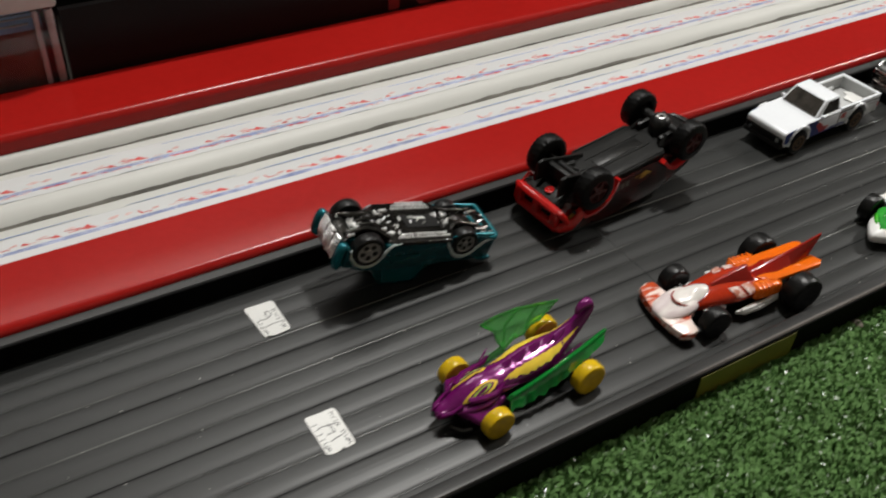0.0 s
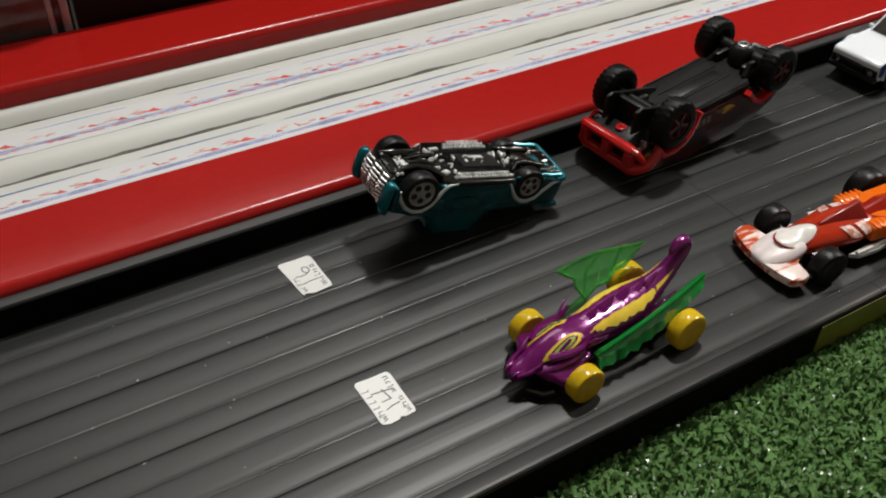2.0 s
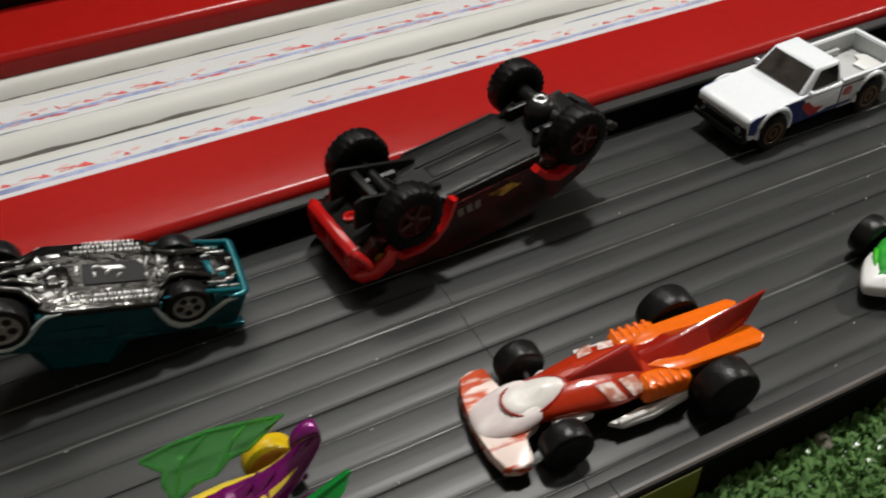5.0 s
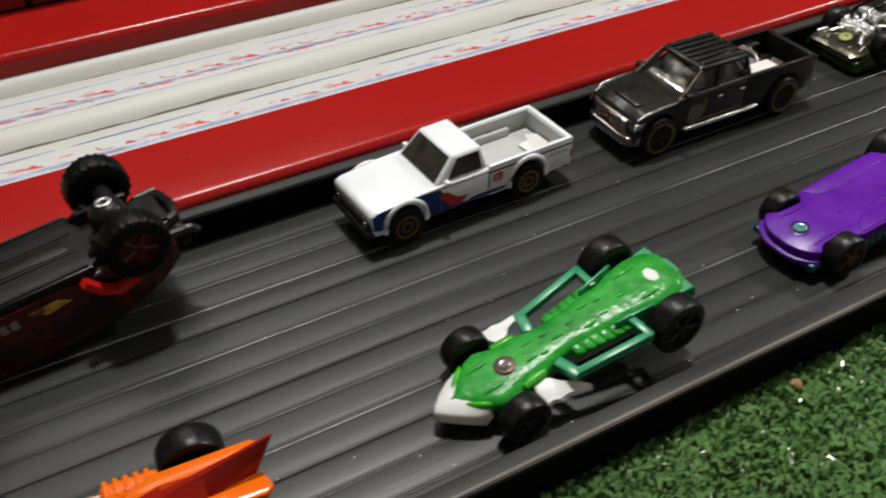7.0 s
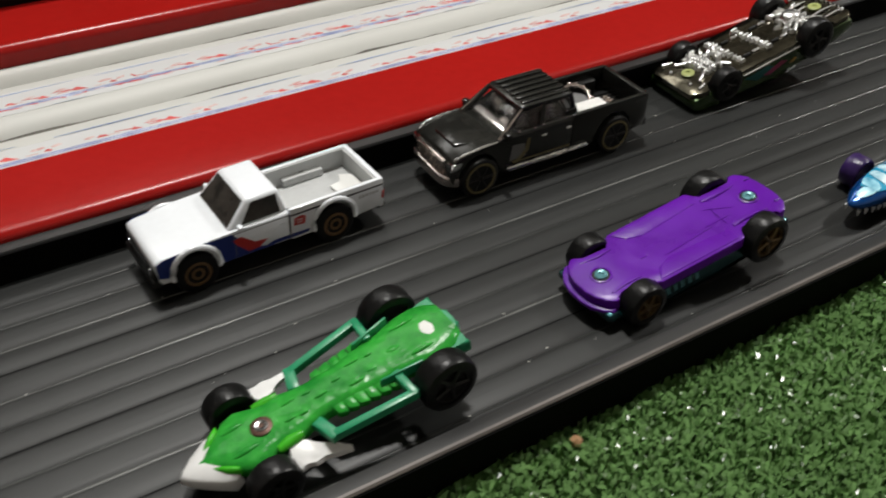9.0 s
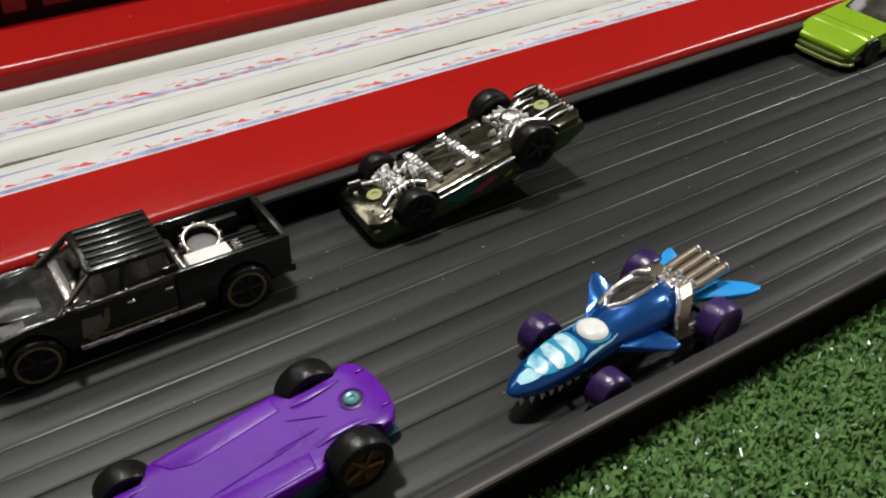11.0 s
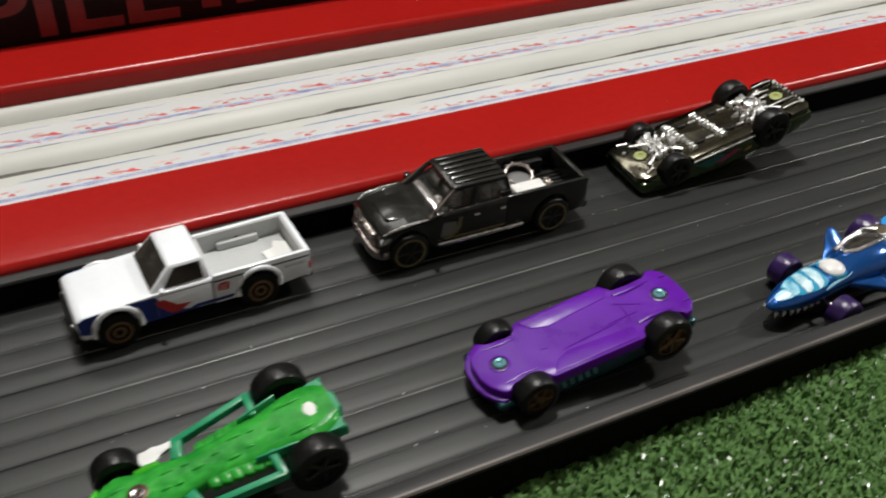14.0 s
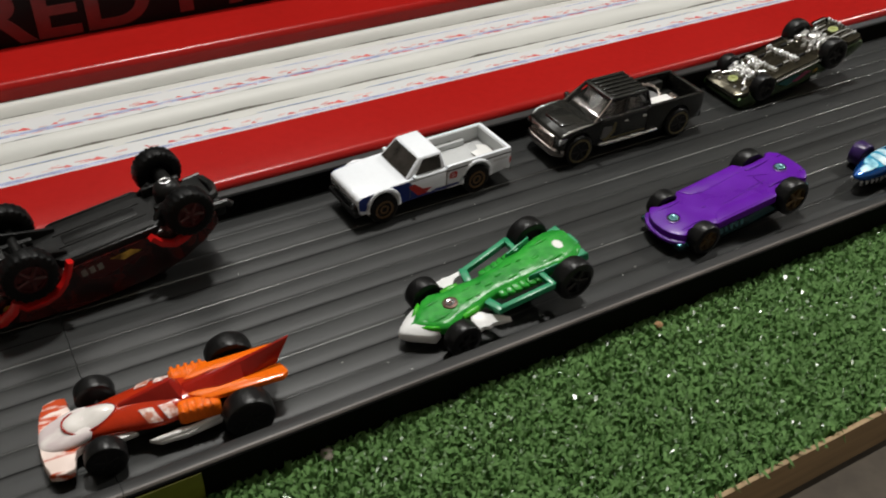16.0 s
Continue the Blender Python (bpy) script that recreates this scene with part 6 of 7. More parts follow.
M_ORNOSE = paint("cream_nose_paint", (0.78, 0.67, 0.67), 0.26, ramp_half=0.08, vary=0.06, grain=300, big=150, stretch=(0.28, 1, 1), coat=0.2, second=(0.84, 0.78, 0.75))
M_ORANGE = paint("orange_plastic", (0.82, 0.145, 0.005), 0.16, spec=0.35, vary=0.1, bump=0.4, bump_scale=200)
M_CREAM = paint("cream_white_print", (0.82, 0.78, 0.74), 0.3, vary=0.04, coat=0.3)
M_CREAMSTREAK = paint("worn_cream_print", (0.58, 0.22, 0.15), 0.25, ramp_half=0.06, vary=0.1, grain=500, second=(0.8, 0.72, 0.68))
M_DARKRED = paint("dark_red_fin_paint", (0.29, 0.012, 0.006), 0.15, spec=0.35, vary=0.14, bump=0.4, bump_scale=200)


RACER = [(-34.0, 5.0, 3.2, 6.0), (-30, 9.0, 3.2, 7.6), (-24, 10.4, 3.4, 9.2), (-17, 12.6, 3.6, 10.4), (-10, 15.0, 3.8, 11.4), (-4, 17.4, 4.0, 11.6), (3, 15.6, 4.4, 11.6), (8, 9.0, 5.0, 11.0), (16, 6.0, 6.0, 10.4), (22, 4.0, 7.0, 10.2)]


def racer(m):
    car = thing("racing_car", "orange and red toy racing car with tail fin, upright on track", "toy car", m, CARS)
    fx, rx = -19.2, 19.0
    bm = B()
    out = [(-35.4, 0), (-35.2, -4.5), (-34.6, -9.0), (-33.4, -13.2), (-30.4, -14.2), (-27.4, -13.6), (-26.8, -11.0), (-27.0, -7.0), (-22.0, -5.0), (-22.0, 5.0), (-27.0, 7.0), (-26.8, 11.0), (-27.4, 13.6), (-30.4, 14.2), (-33.4, 13.2), (-34.6, 9.0), (-35.2, 4.5)]
    hull(bm, [(x, y, 3.0) for x, y in out], [(x + 0.4, y * 0.98, 4.9 + 0.07 * (x + 36) + 0.03 * abs(y)) for x, y in out], 0.5, 3)
    wing = part("front_wing", bm, M_ORWHITE, car, "front wing in streaked cream and orange")
    for q in (-1, 1):
        bm = B()
        plan(bm, [(-33.4, q * 12.4), (-28, q * 12.6), (-27, q * 11), (-33, q * 10.8)], 1.0, 3.6, 0.3)
        part("wing_foot", bm, M_BLACK, wing)
    bm = B()
    loft(bm, [egg(*q) for q in RACER])
    body = part("body", bm, M_ORRED, car, "glossy burnt red body", angle=180, subsurf=2)
    bm = B()
    rings = [egg(-35.4, 6.0, 3.4, 5.2), egg(-33.8, 9.4, 3.4, 6.2), egg(-30, 12.4, 3.6, 7.6), egg(-25.5, 13.4, 4.0, 9.2), egg(-22.4, 12.4, 4.6, 9.9), egg(-20.2, 9.0, 5.4, 10.1)]
    loft(bm, rings)
    part("nose", bm, M_ORNOSE, body, "nose in streaked cream and orange", angle=180, subsurf=2)
    bm = B()
    n = 24
    top = []
    for i in range(n):
        a = 2 * math.pi * i / n
        top.append((-21.4 + 7.2 * math.cos(a), (4.3 - 0.9 * math.cos(a)) * math.sin(a)))
    zt = lambda x: 10.0 + 0.13 * (x + 22)
    rings = []
    for k, lift in ((1.0, -1.6), (0.99, -0.5), (0.9, -0.05), (0.6, 0.25), (0.25, 0.35)):
        rings.append([(-21.4 + (x + 21.4) * k, y * k, zt(x) + lift - 0.055 * (y * k) ** 2) for x, y in top])
    loft(bm, rings)
    part("canopy", bm, M_CREAM, body, "cream white oval canopy", angle=80)
    bm = B()
    tube(bm, [(x * 1.0, y * 1.01, zt(x) - 0.35 - 0.055 * y * y) for x, y in top + top[:2]], 0.3, 6)
    part("canopy_line", bm, M_DARKRED, body, "thin dark red outline of the canopy")
    # tail fin, folded to a ridge
    bm = B()
    hull(bm, [(-14, -0.9, 10.4), (3.0, -4.6, 10.4), (4.4, 0, 10.4), (3.0, 4.6, 10.4), (-14, 0.9, 10.4)], [(-13, -0.35, 11.4), (0.2, -0.8, 15.6), (1.4, 0, 15.9), (0.2, 0.8, 15.6), (-13, 0.35, 11.4)], 0.2)
    part("fairing", bm, M_DARKRED, car, "dark red wedge fairing")
    bm = B()
    hull(bm, [(3, -3.0, 10.6), (12, -4.4, 11.0), (20, -3.6, 11.4), (30.0, -1.4, 11.8), (30.0, 1.4, 11.8), (20, 3.6, 11.4), (12, 4.4, 11.0), (3, 3.0, 10.6)],
         [(4, -0.6, 11.6), (12, -0.6, 13.2), (20, -0.5, 15.2), (34.4, -0.35, 20.2), (34.4, 0.35, 20.2), (20, 0.5, 15.2), (12, 0.6, 13.2), (4, 0.6, 11.6)], 0.2)
    part("tail_fin", bm, M_DARKRED, car, "dark red swept tail fin")
    for s in (-1, 1):
        bm = B()
        hull(bm, [(4.0, s * 3.0, 9.6), (10.0, s * 7.0, 9.6), (30.6, s * 7.2, 10.4), (32.4, s * 5.6, 10.6), (31.0, s * 1.4, 10.4), (12, s * 1.2, 9.6)], [(4.0, s * 3.0, 11.2), (10.0, s * 7.0, 11.4), (30.6, s * 7.2, 12.3), (32.4, s * 5.6, 12.5), (31.0, s * 1.4, 12.2), (12, s * 1.2, 11.4)], 0.5)
        part("rear_wing", bm, M_ORANGE, car, "orange rear wing plate")
        bm = B()
        box(bm, 0.8, 12.4, min(s * 3.8, s * 9.2), max(s * 3.8, s * 9.2), 5.4, 10.9, 1.3, 3)
        for i in range(5):
            box(bm, 1.6 + 2.0 * i, 2.7 + 2.0 * i, min(s * 5.0, s * 9.4), max(s * 5.0, s * 9.4), 6.4, 11.2, 0.45)
        part("engine_bank", bm, M_ORANGE, car, "orange ribbed engine bank")
        bm = B()
        plan(bm, [(-8.0, s * 9.4), (-5, s * 11.4), (2.0, s * 11.2), (12.0, s * 9.4), (12.0, s * 8.2), (0, s * 8.4)], 3.0, 4.6, 0.4)
        tube(bm, [(-6.0, s * 10.6, 5.0), (2, s * 10.2, 5.2), (11.6, s * 8.6, 5.4)], 0.6, 8)
        part("side_skirt", bm, M_SILVER, car, "silver white side skirt")
        for x in (-8.8, -3.6):
            bm = B()
            n = 6
            grid = [[on_body(RACER, x + 3.6 * u / n + 2.0 * v / n, (62 - 46 * v / n) if s > 0 else (118 + 46 * v / n), 0.1) for u in range(n + 1)] for v in range(n + 1)]
            vs = [[bm.verts.new(q) for q in row] for row in grid]
            for r0, r1 in zip(vs, vs[1:]):
                for k in range(n):
                    bm.faces.new((r0[k], r0[k + 1], r1[k + 1], r1[k]))
            bmesh.ops.recalc_face_normals(bm, faces=bm.faces)
            bmesh.ops.solidify(bm, geom=bm.faces[:], thickness=0.18)
            part("stripe", bm, M_CREAMSTREAK, body, "cream slanted side stripe")
        wheel(car, fx, s * 11.9, 5.6, 5.6, 5.2, M_TYRE, M_BLACK, "spokes")
        wheel(car, rx, s * 12.0, 7.0, 7.0, 6.8, M_TYRE, M_BLACK, "spokes")
    bm = B()
    box(bm, -30, 24, -5, 5, 1.8, 4.6, 0.6)
    part("chassis", bm, M_BLACK, car, "black plastic base")
    bm = B()
    plan(bm, [(-14, -5.2), (-10, -7.2), (-16, -8.0), (-20, -6)], 4.4, 6.2, 0.4)
    plan(bm, [(-14, 5.2), (-10, 7.2), (-16, 8.0), (-20, 6)], 4.4, 6.2, 0.4)
    part("suspension", bm, M_SILVER, car)
    axle(car, fx, 5.6, 10, M_STEEL)
    axle(car, rx, 7.0, 10, M_STEEL)
    return car


racer(upright(-61.6, -20.6, -6.0))

# ---- green open-wheel racer on its back ----
M_CLEARGREEN = paint("clear_bright_green_plastic", (0.012, 0.22, 0.026), 0.24, spec=0.22, vary=0.08, grain=420, bump=0.9, bump_scale=380, big=160, ramp_half=0.16, sub=0.12, second=(0.038, 0.36, 0.042))
M_LIMEGREEN = paint("thin_clear_green_plastic", (0.05, 0.42, 0.02), 0.24, vary=0.2, grain=160, spec=0.3, bump=0.5, bump_scale=240)
M_GREYBODY = paint("grey_body_plastic", (0.30, 0.30, 0.30), 0.4, vary=0.1)
M_RUST = paint("reddish_dark_metal", (0.10, 0.05, 0.035), 0.4, metal=0.4, vary=0.3)
M_GREENRAIL = paint("sea_green_plastic", (0.018, 0.27, 0.12), 0.3, vary=0.15, grain=300)
M_WHITEPL = paint("white_plastic", (0.86, 0.86, 0.85), 0.35, vary=0.04)


def bar(bm, p, q, w, h):
    """A flat bar of w by h between two points."""
    p, q = Vector(p), Vector(q)
    d = (q - p).normalized()
    u = d.cross(Vector((0, 0, 1))).normalized() * w / 2
    v = Vector((0, 0, h / 2))
    e = d * w * 0.35
    hull(bm, [p - e - u - v, p - e + u - v, p - e + u + v, p - e - u + v], [q + e - u - v, q + e + u - v, q + e + u + v, q + e - u + v], 0.25, 2)


def green_racer(m):
    car = thing("racing_car", "green open-wheel toy racer overturned, clear green underside up, white fenders", "toy car", m, CARS)
    fx, rx = -26.0, 18.0
    bm = B()
    half = [(-35.4, 0.4), (-33.8, 1.8), (-32.0, 3.4), (-30.0, 5.2), (-27.6, 7.4), (-24.6, 8.4), (-22.2, 7.4), (-20.0, 6.4), (-17.0, 6.6), (-14.0, 6.2), (-11.4, 5.4), (-8.0, 5.0), (-3, 5.2), (2, 5.8), (6, 6.4), (10, 6.6), (13, 7.6), (17, 8.4), (21, 8.5), (24, 7.6), (26.4, 5.6)]
    rings = []
    for x, w in half:
        lift = 0.18 * math.sin(x * 0.9)
        rings.append([(x, -w, 5.6), (x, -w * 1.02, 3.8), (x, -w * 0.93, 2.7), (x, -w * 0.62, 2.2 + lift), (x, -w * 0.2, 2.0 - lift), (x, w * 0.2, 2.0 - lift), (x, w * 0.62, 2.2 + lift), (x, w * 0.93, 2.7), (x, w * 1.02, 3.8), (x, w, 5.6)])
    loft(bm, rings)
    pan = part("underside", bm, M_CLEARGREEN, car, "clear bright green plastic underside", angle=60)
    bm = B()
    # soft ribs along the middle and round the axles
    for x, y, a, b in ((-26, 3.4, 3.2, 1.3), (-26.4, -3.6, 3.0, 1.3), (-15, 2.2, 1.6, 0.9), (-12, 2.6, 1.2, 0.8), (-13.5, -2.0, 2.0, 0.9), (-9.5, -1.6, 1.2, 0.8), (-7, 0.8, 1.8, 0.9), (-2.4, -0.6, 1.4, 0.9), (1.0, 2.8, 1.8, 0.9), (5.0, 2.2, 1.4, 0.8), (2.4, -2.6, 2.0, 0.9), (6.6, -2.0, 1.2, 0.8), (11.5, 0.2, 1.8, 1.6), (17.0, 4.4, 3.2, 1.0), (16.8, -4.6, 3.4, 1.0)):
        loft(bm, [egg(x + a * f, b * w, 2.35 - 0.62 * w, 2.7, 10, dy=y) for f, w in ((-1, 0.25), (-0.8, 0.7), (-0.3, 1.0), (0.3, 1.0), (0.8, 0.7), (1, 0.25))])
    part("moulding", bm, M_CLEARGREEN, pan, "soft raised ridges", angle=80)
    bm = B()
    for s in (-1, 1):
        loft(bm, [egg(-33.6, 1.6, 2.4, 4.4, 8, dy=s * 2.4), egg(-31.4, 2.2, 2.0, 4.6, 8, dy=s * 4.4), egg(-29.0, 1.8, 2.0, 4.6, 8, dy=s * 6.2)])
        loft(bm, [egg(-20.5, 2.2, 2.6, 4.6, 8, dy=s * 6.4), egg(-17.6, 2.8, 2.2, 4.6, 8, dy=s * 6.2), egg(-14.6, 1.8, 2.4, 4.6, 8, dy=s * 6.2)])
    part("edge_lip", bm, M_LIMEGREEN, pan, "paler thin green edge", angle=80)
    for s in (-1, 1):
        bm = B()
        for i in range(6):
            x = -6.6 + 2.5 * i
            w = 7.6 + 0.3 * i
            hull(bm, [(x, s * 4.8, 2.6), (x + 2.6, s * 4.8, 2.6), (x + 2.8, s * w, 3.4), (x + 0.4, s * (w - 0.8), 3.2)], [(x, s * 4.8, 5.0), (x + 2.2, s * 4.8, 5.0), (x + 2.4, s * (w - 0.3), 5.2), (x + 0.5, s * (w - 1.0), 5.2)], 0.3, 2)
        part("side_louver", bm, M_CLEARGREEN, car)
        # a bent rail from the waist out to the rear wheel and back in
        bm = B()
        corners = [(-10.6, s * 6.2, 4.0), (-9.4, s * 10.6, 4.0), (9.2, s * 13.0, 3.2), (8.8, s * 6.6, 2.8)]
        bar(bm, corners[0], corners[1], 2.6, 2.2)
        bar(bm, corners[1], corners[2], 1.8, 2.2)
        bar(bm, corners[2], corners[3], 1.9, 2.2)
        part("side_rail", bm, M_GREENRAIL, car, "sea green side rail")
        bm = B()
        hull(bm, [(4.4, s * 6.0, 3.6), (15.0, s * 7.6, 3.4), (15.0, s * 8.5, 3.4), (4.4, s * 6.9, 3.6)], [(5.0, s * 6.1, 1.4), (15.0, s * 7.7, 0.9), (15.0, s * 8.3, 0.9), (5.0, s * 6.7, 1.4)], 0.2)
        part("sill_wall", bm, M_GREENRAIL, car, "sea green sill wall")
        # spiky white fender, sloping outwards and down to the track
        top = [(-18.4, 7.0, 3.8), (-19.2, 9.6, 4.3), (-18.6, 12.6, 5.2), (-16.8, 11.8, 5.0), (-15.4, 12.9, 5.4), (-13.0, 12.0, 5.6), (-10.0, 12.9, 6.4), (-7.2, 13.4, 7.0), (-7.0, 12.4, 6.8), (-9.6, 11.2, 6.0), (-11.4, 9.8, 5.2), (-13.2, 9.4, 4.8), (-14.2, 7.8, 4.3), (-16.4, 6.6, 3.8)]
        bm = B()
        k = 1.0 if s > 0 else 1.16
        hull(bm, [(x, s * y * k, z + 0.6 + 0.15 * (y - 5)) for x, y, z in top], [(x, s * y * k * 0.98, z - 0.6 + 0.15 * (y - 5)) for x, y, z in top], 0.3)
        part("front_fender", bm, M_WHITEPL, car, "white spiky front fender", angle=40)
        wheel(car, fx + 1.6, s * 11.8, 5.4, 5.7, 5.4, M_TYRE, M_BLACK, "spokes")
        wheel(car, rx - 0.8, s * 12.4, 5.4, 7.0, 6.0, M_TYRE, M_BLACK, "spokes", hub=0.7)
        bm = B()
        tube(bm, [(fx + 1.6, s * 3, 5.2), (fx + 1.6, s * 11, 5.4)], 0.8, 8)
        part("axle", bm, M_STEEL, car)
        bm = B()
        tube(bm, [(rx - 0.8, s * 3, 5.2), (rx - 0.8, s * 12, 5.4)], 0.8, 8)
        part("axle", bm, M_STEEL, car)
    # white nose wing: a curved shell open to the rear, its lower lip turned out
    bm = B()
    rings = []
    for y, x0, x1, z in ((-7.0, -31.6, -29.6, 4.2), (-6.0, -33.4, -29.8, 3.6), (-3.8, -36.4, -31.4, 3.0), (-1.5, -39.0, -33.6, 2.6), (0, -40.0, -34.8, 2.5), (1.5, -39.0, -33.6, 2.6), (3.8, -36.4, -31.4, 3.0), (6.0, -33.4, -29.8, 3.6), (7.0, -31.6, -29.6, 4.2)):
        rings.append([(x0 + 0.2, y, z + 3.4), (x0 - 0.3, y, z + 2.2), (x0 + 0.1, y, z + 0.5), (x0 + 0.9, y, z), (x1, y, z - 0.5), (x1 + 0.2, y, z + 0.3), (x0 + 2.2, y, z + 2.0)])
    loft(bm, rings)
    part("nose_wing", bm, M_WHITEPL, car, "white curved nose wing", angle=60)
    bm = B()
    plan(bm, mirror_plan([(19, 7.4), (23.5, 8.2), (27.0, 8.9), (26.0, 6.4), (25.6, 4.0), (28.2, 2.4), (27.2, 1.0)]), 3.0, 6.4, 0.5)
    part("rear_frame", bm, M_GREENRAIL, car, "sea green tail piece with points")
    bm = B()
    loft(bm, [egg(-30, 5, 5, 8.4), egg(-18, 7, 5, 11.5), egg(-4, 8, 5, 14.0), egg(6, 8, 5, 16.6), egg(16, 7, 5, 17.8), egg(24, 6, 5, 15.6)])
    part("body_top", bm, M_GREYBODY, car, "grey upper body on the track", angle=180, subsurf=1)
    bm = B()
    lathe(bm, [(2.5, 0.4), (2.5, -0.15), (2.1, -0.35), (1.4, -0.3)], (-21, 0, 2.0), "z", 20)
    part("rivet_collar", bm, M_RUST, car, "reddish dark ring round the rivet")
    rivet(car, -21, 0, 1.95, 1.5, M_STEEL, "steel rivet")
    bm = B()
    lathe(bm, [(2.2, 0.3), (2.5, -0.05), (2.1, -0.22), (0.7, -0.26)], (21, 0, 2.2), "z", 14)
    part("paint_dot", bm, M_PAPER, car, "white paint dot")
    return car


green_racer(overturned((26.1, -23.3, 9.8), (67.7, -21.4, 17.4), (-21, 2.0), (21, 2.0), 0))

# ---- purple-based sports car on its back ----
M_VIOLET = paint("violet_plastic", (0.112, 0.006, 0.33), 0.3, spec=0.32, vary=0.16, grain=160, bump=0.55, bump_scale=190, rough_vary=0.3)
M_TEALMET = paint("teal_metal_flake", (0.01, 0.07, 0.08), 0.22, metal=0.6, vary=0.4, grain=1500, coat=0.6)
M_RIVTEAL = paint("teal_rivet", (0.10, 0.27, 0.30), 0.3, metal=0.3, vary=0.15)
M_BROWNRIM = paint("brown_gold_rim", (0.13, 0.085, 0.035), 0.35, metal=0.6, vary=0.2)


def sports_car(m):
    car = thing("sports_car", "teal toy sports car overturned, purple plastic base upwards", "toy car", m, CARS)
    fx, rx = -21.0, 20.0
    bm = B()
    half = [(-32.4, 2.4), (-31.6, 5.4), (-30.0, 8.0), (-28.2, 9.6), (-26.8, 9.4), (-25.6, 7.2), (-17.6, 6.6), (-16.2, 10.2), (-14.6, 11.2), (12.4, 11.6), (13.6, 10.6), (14.6, 7.4), (25.6, 7.2), (27.0, 10.0), (29.4, 9.6), (31.6, 7.0), (32.4, 3.0)]
    plan(bm, mirror_plan(half), 2.0, 5.4, 0.6)
    base = part("base", bm, M_VIOLET, car, "glossy purple plastic base")
    bm = B()
    for s in (-1, 1):
        # a raised sill panel with soft edges, its inner edge a fine step
        hull(bm, [(-15.0, s * 10.8, 2.4), (12.0, s * 11.2, 2.4), (12.6, s * 6.4, 2.3), (-7.4, s * 4.9, 2.3), (-12.0, s * 6.4, 2.3)], [(-14.4, s * 10.2, 1.75), (11.4, s * 10.6, 1.75), (11.8, s * 6.6, 1.8), (-7.2, s * 5.1, 1.85), (-11.6, s * 6.6, 1.8)], 0.2, 2)
        loft(bm, [egg(14.0, 1.2, 1.7, 2.4, 8, dy=s * 6.2), egg(18.0, 1.8, 1.2, 2.6, 8, dy=s * 5.8), egg(23.0, 1.4, 1.5, 2.5, 8, dy=s * 6.0), egg(26.0, 0.8, 1.9, 2.4, 8, dy=s * 6.4)])
        loft(bm, [egg(-27.0, 0.9, 1.8, 2.4, 8, dy=s * 6.6), egg(-22.0, 1.3, 1.5, 2.5, 8, dy=s * 6.0), egg(-17.4, 0.9, 1.8, 2.4, 8, dy=s * 6.2)])
        box(bm, 29.4, 31.4, s * 5.6 - 0.3, s * 5.6 + 0.3, 1.6, 2.6, 0.25, 2)
    for x, y, a, ln in ((10.4, -4.1, 0.5, 11.5), (13.6, -3.3, 1.65, 9.2), (5.1, 2.4, 0.0, 13.0), (14.0, -5.4, 0.15, 5.0), (-14.2, 1.2, 0.1, 3.0), (-14.0, -9.0, 0.02, 25.0), (-11.5, 4.4, -0.06, 26.0)):
        loft(bm, [egg(x + ln * f * math.cos(a), 0.5 * w + 0.1, 2.25 - 0.45 * w, 2.5, 8, dy=y + ln * f * math.sin(a)) for f, w in ((0, 0.3), (0.25, 1), (0.75, 1), (1, 0.3))])
    part("moulding", bm, M_VIOLET, base)
    for x in (-25.5, 25.4):
        bm = B()
        lathe(bm, [(2.9, 0.3), (2.9, -0.2), (2.5, -0.3), (2.1, 0.25)], (x, 0, 2.0), "z", 22)
        part("rivet_collar", bm, M_VIOLET, base)
        # black ring in place of the shade inside the recess
        bm = B()
        lathe(bm, [(2.3, 0.5), (2.3, -0.06), (1.5, -0.08)], (x, 0, 2.0), "z", 20)
        part("rivet_recess", bm, M_BLACK, base, "black ring for the shade in the rivet's recess")
        rivet(car, x, 0, 2.0, 1.7, M_RIVTEAL, "teal rivet")
    bm = B()
    o = [(-31.4, 5.0)] + arch(fx, 5.4, 6.4, 5.0) + [(13.4, 5.0)] + arch(rx, 5.8, 6.8, 5.0)[1:] + [(30.4, 5.2), (30.8, 8.4), (24, 10.4), (10, 11.2), (-6, 11.0), (-26, 9.2), (-31.6, 7.4)]
    side(bm, o, -10.7, 10.7, 0.9)
    part("body", bm, M_TEALMET, car, "teal metal-flake body")
    bm = B()
    hull(bm, [(-8, -9.6, 10.4), (18, -9.6, 10.4), (18, 9.6, 10.4), (-8, 9.6, 10.4)], [(-1, -7.4, 14.6), (10, -7.4, 14.4), (10, 7.4, 14.4), (-1, 7.4, 14.6)], 1.2, 3)
    part("roof", bm, M_TEALMET, car)
    for s in (-1, 1):
        bm = B()
        for i in range(5):
            side(bm, [(-13 + 2.4 * i, 6.2), (-11.8 + 2.4 * i, 6.2), (-11.2 + 2.4 * i, 8.6), (-12.4 + 2.4 * i, 8.6)], s * 10.6, s * 10.85)
        part("graphic", bm, M_RIVTEAL, car, "pale teal side marks")
        wheel(car, fx, s * 11.0, 5.5, 5.9, 5.6, M_TYRE, M_BROWNRIM, "spokes", hub=0.68)
        wheel(car, rx, s * 11.2, 5.8, 6.9, 6.0, M_TYRE, M_BROWNRIM, "spokes", hub=0.7)
    bm = B()
    for i in range(9):
        y = -8 + 2 * i
        box(bm, -32.2 + 0.04 * y * y * 0.5, -31.0 + 0.04 * y * y * 0.5, y - 0.85, y + 0.85, 5.4, 6.8, 0.3, 1)
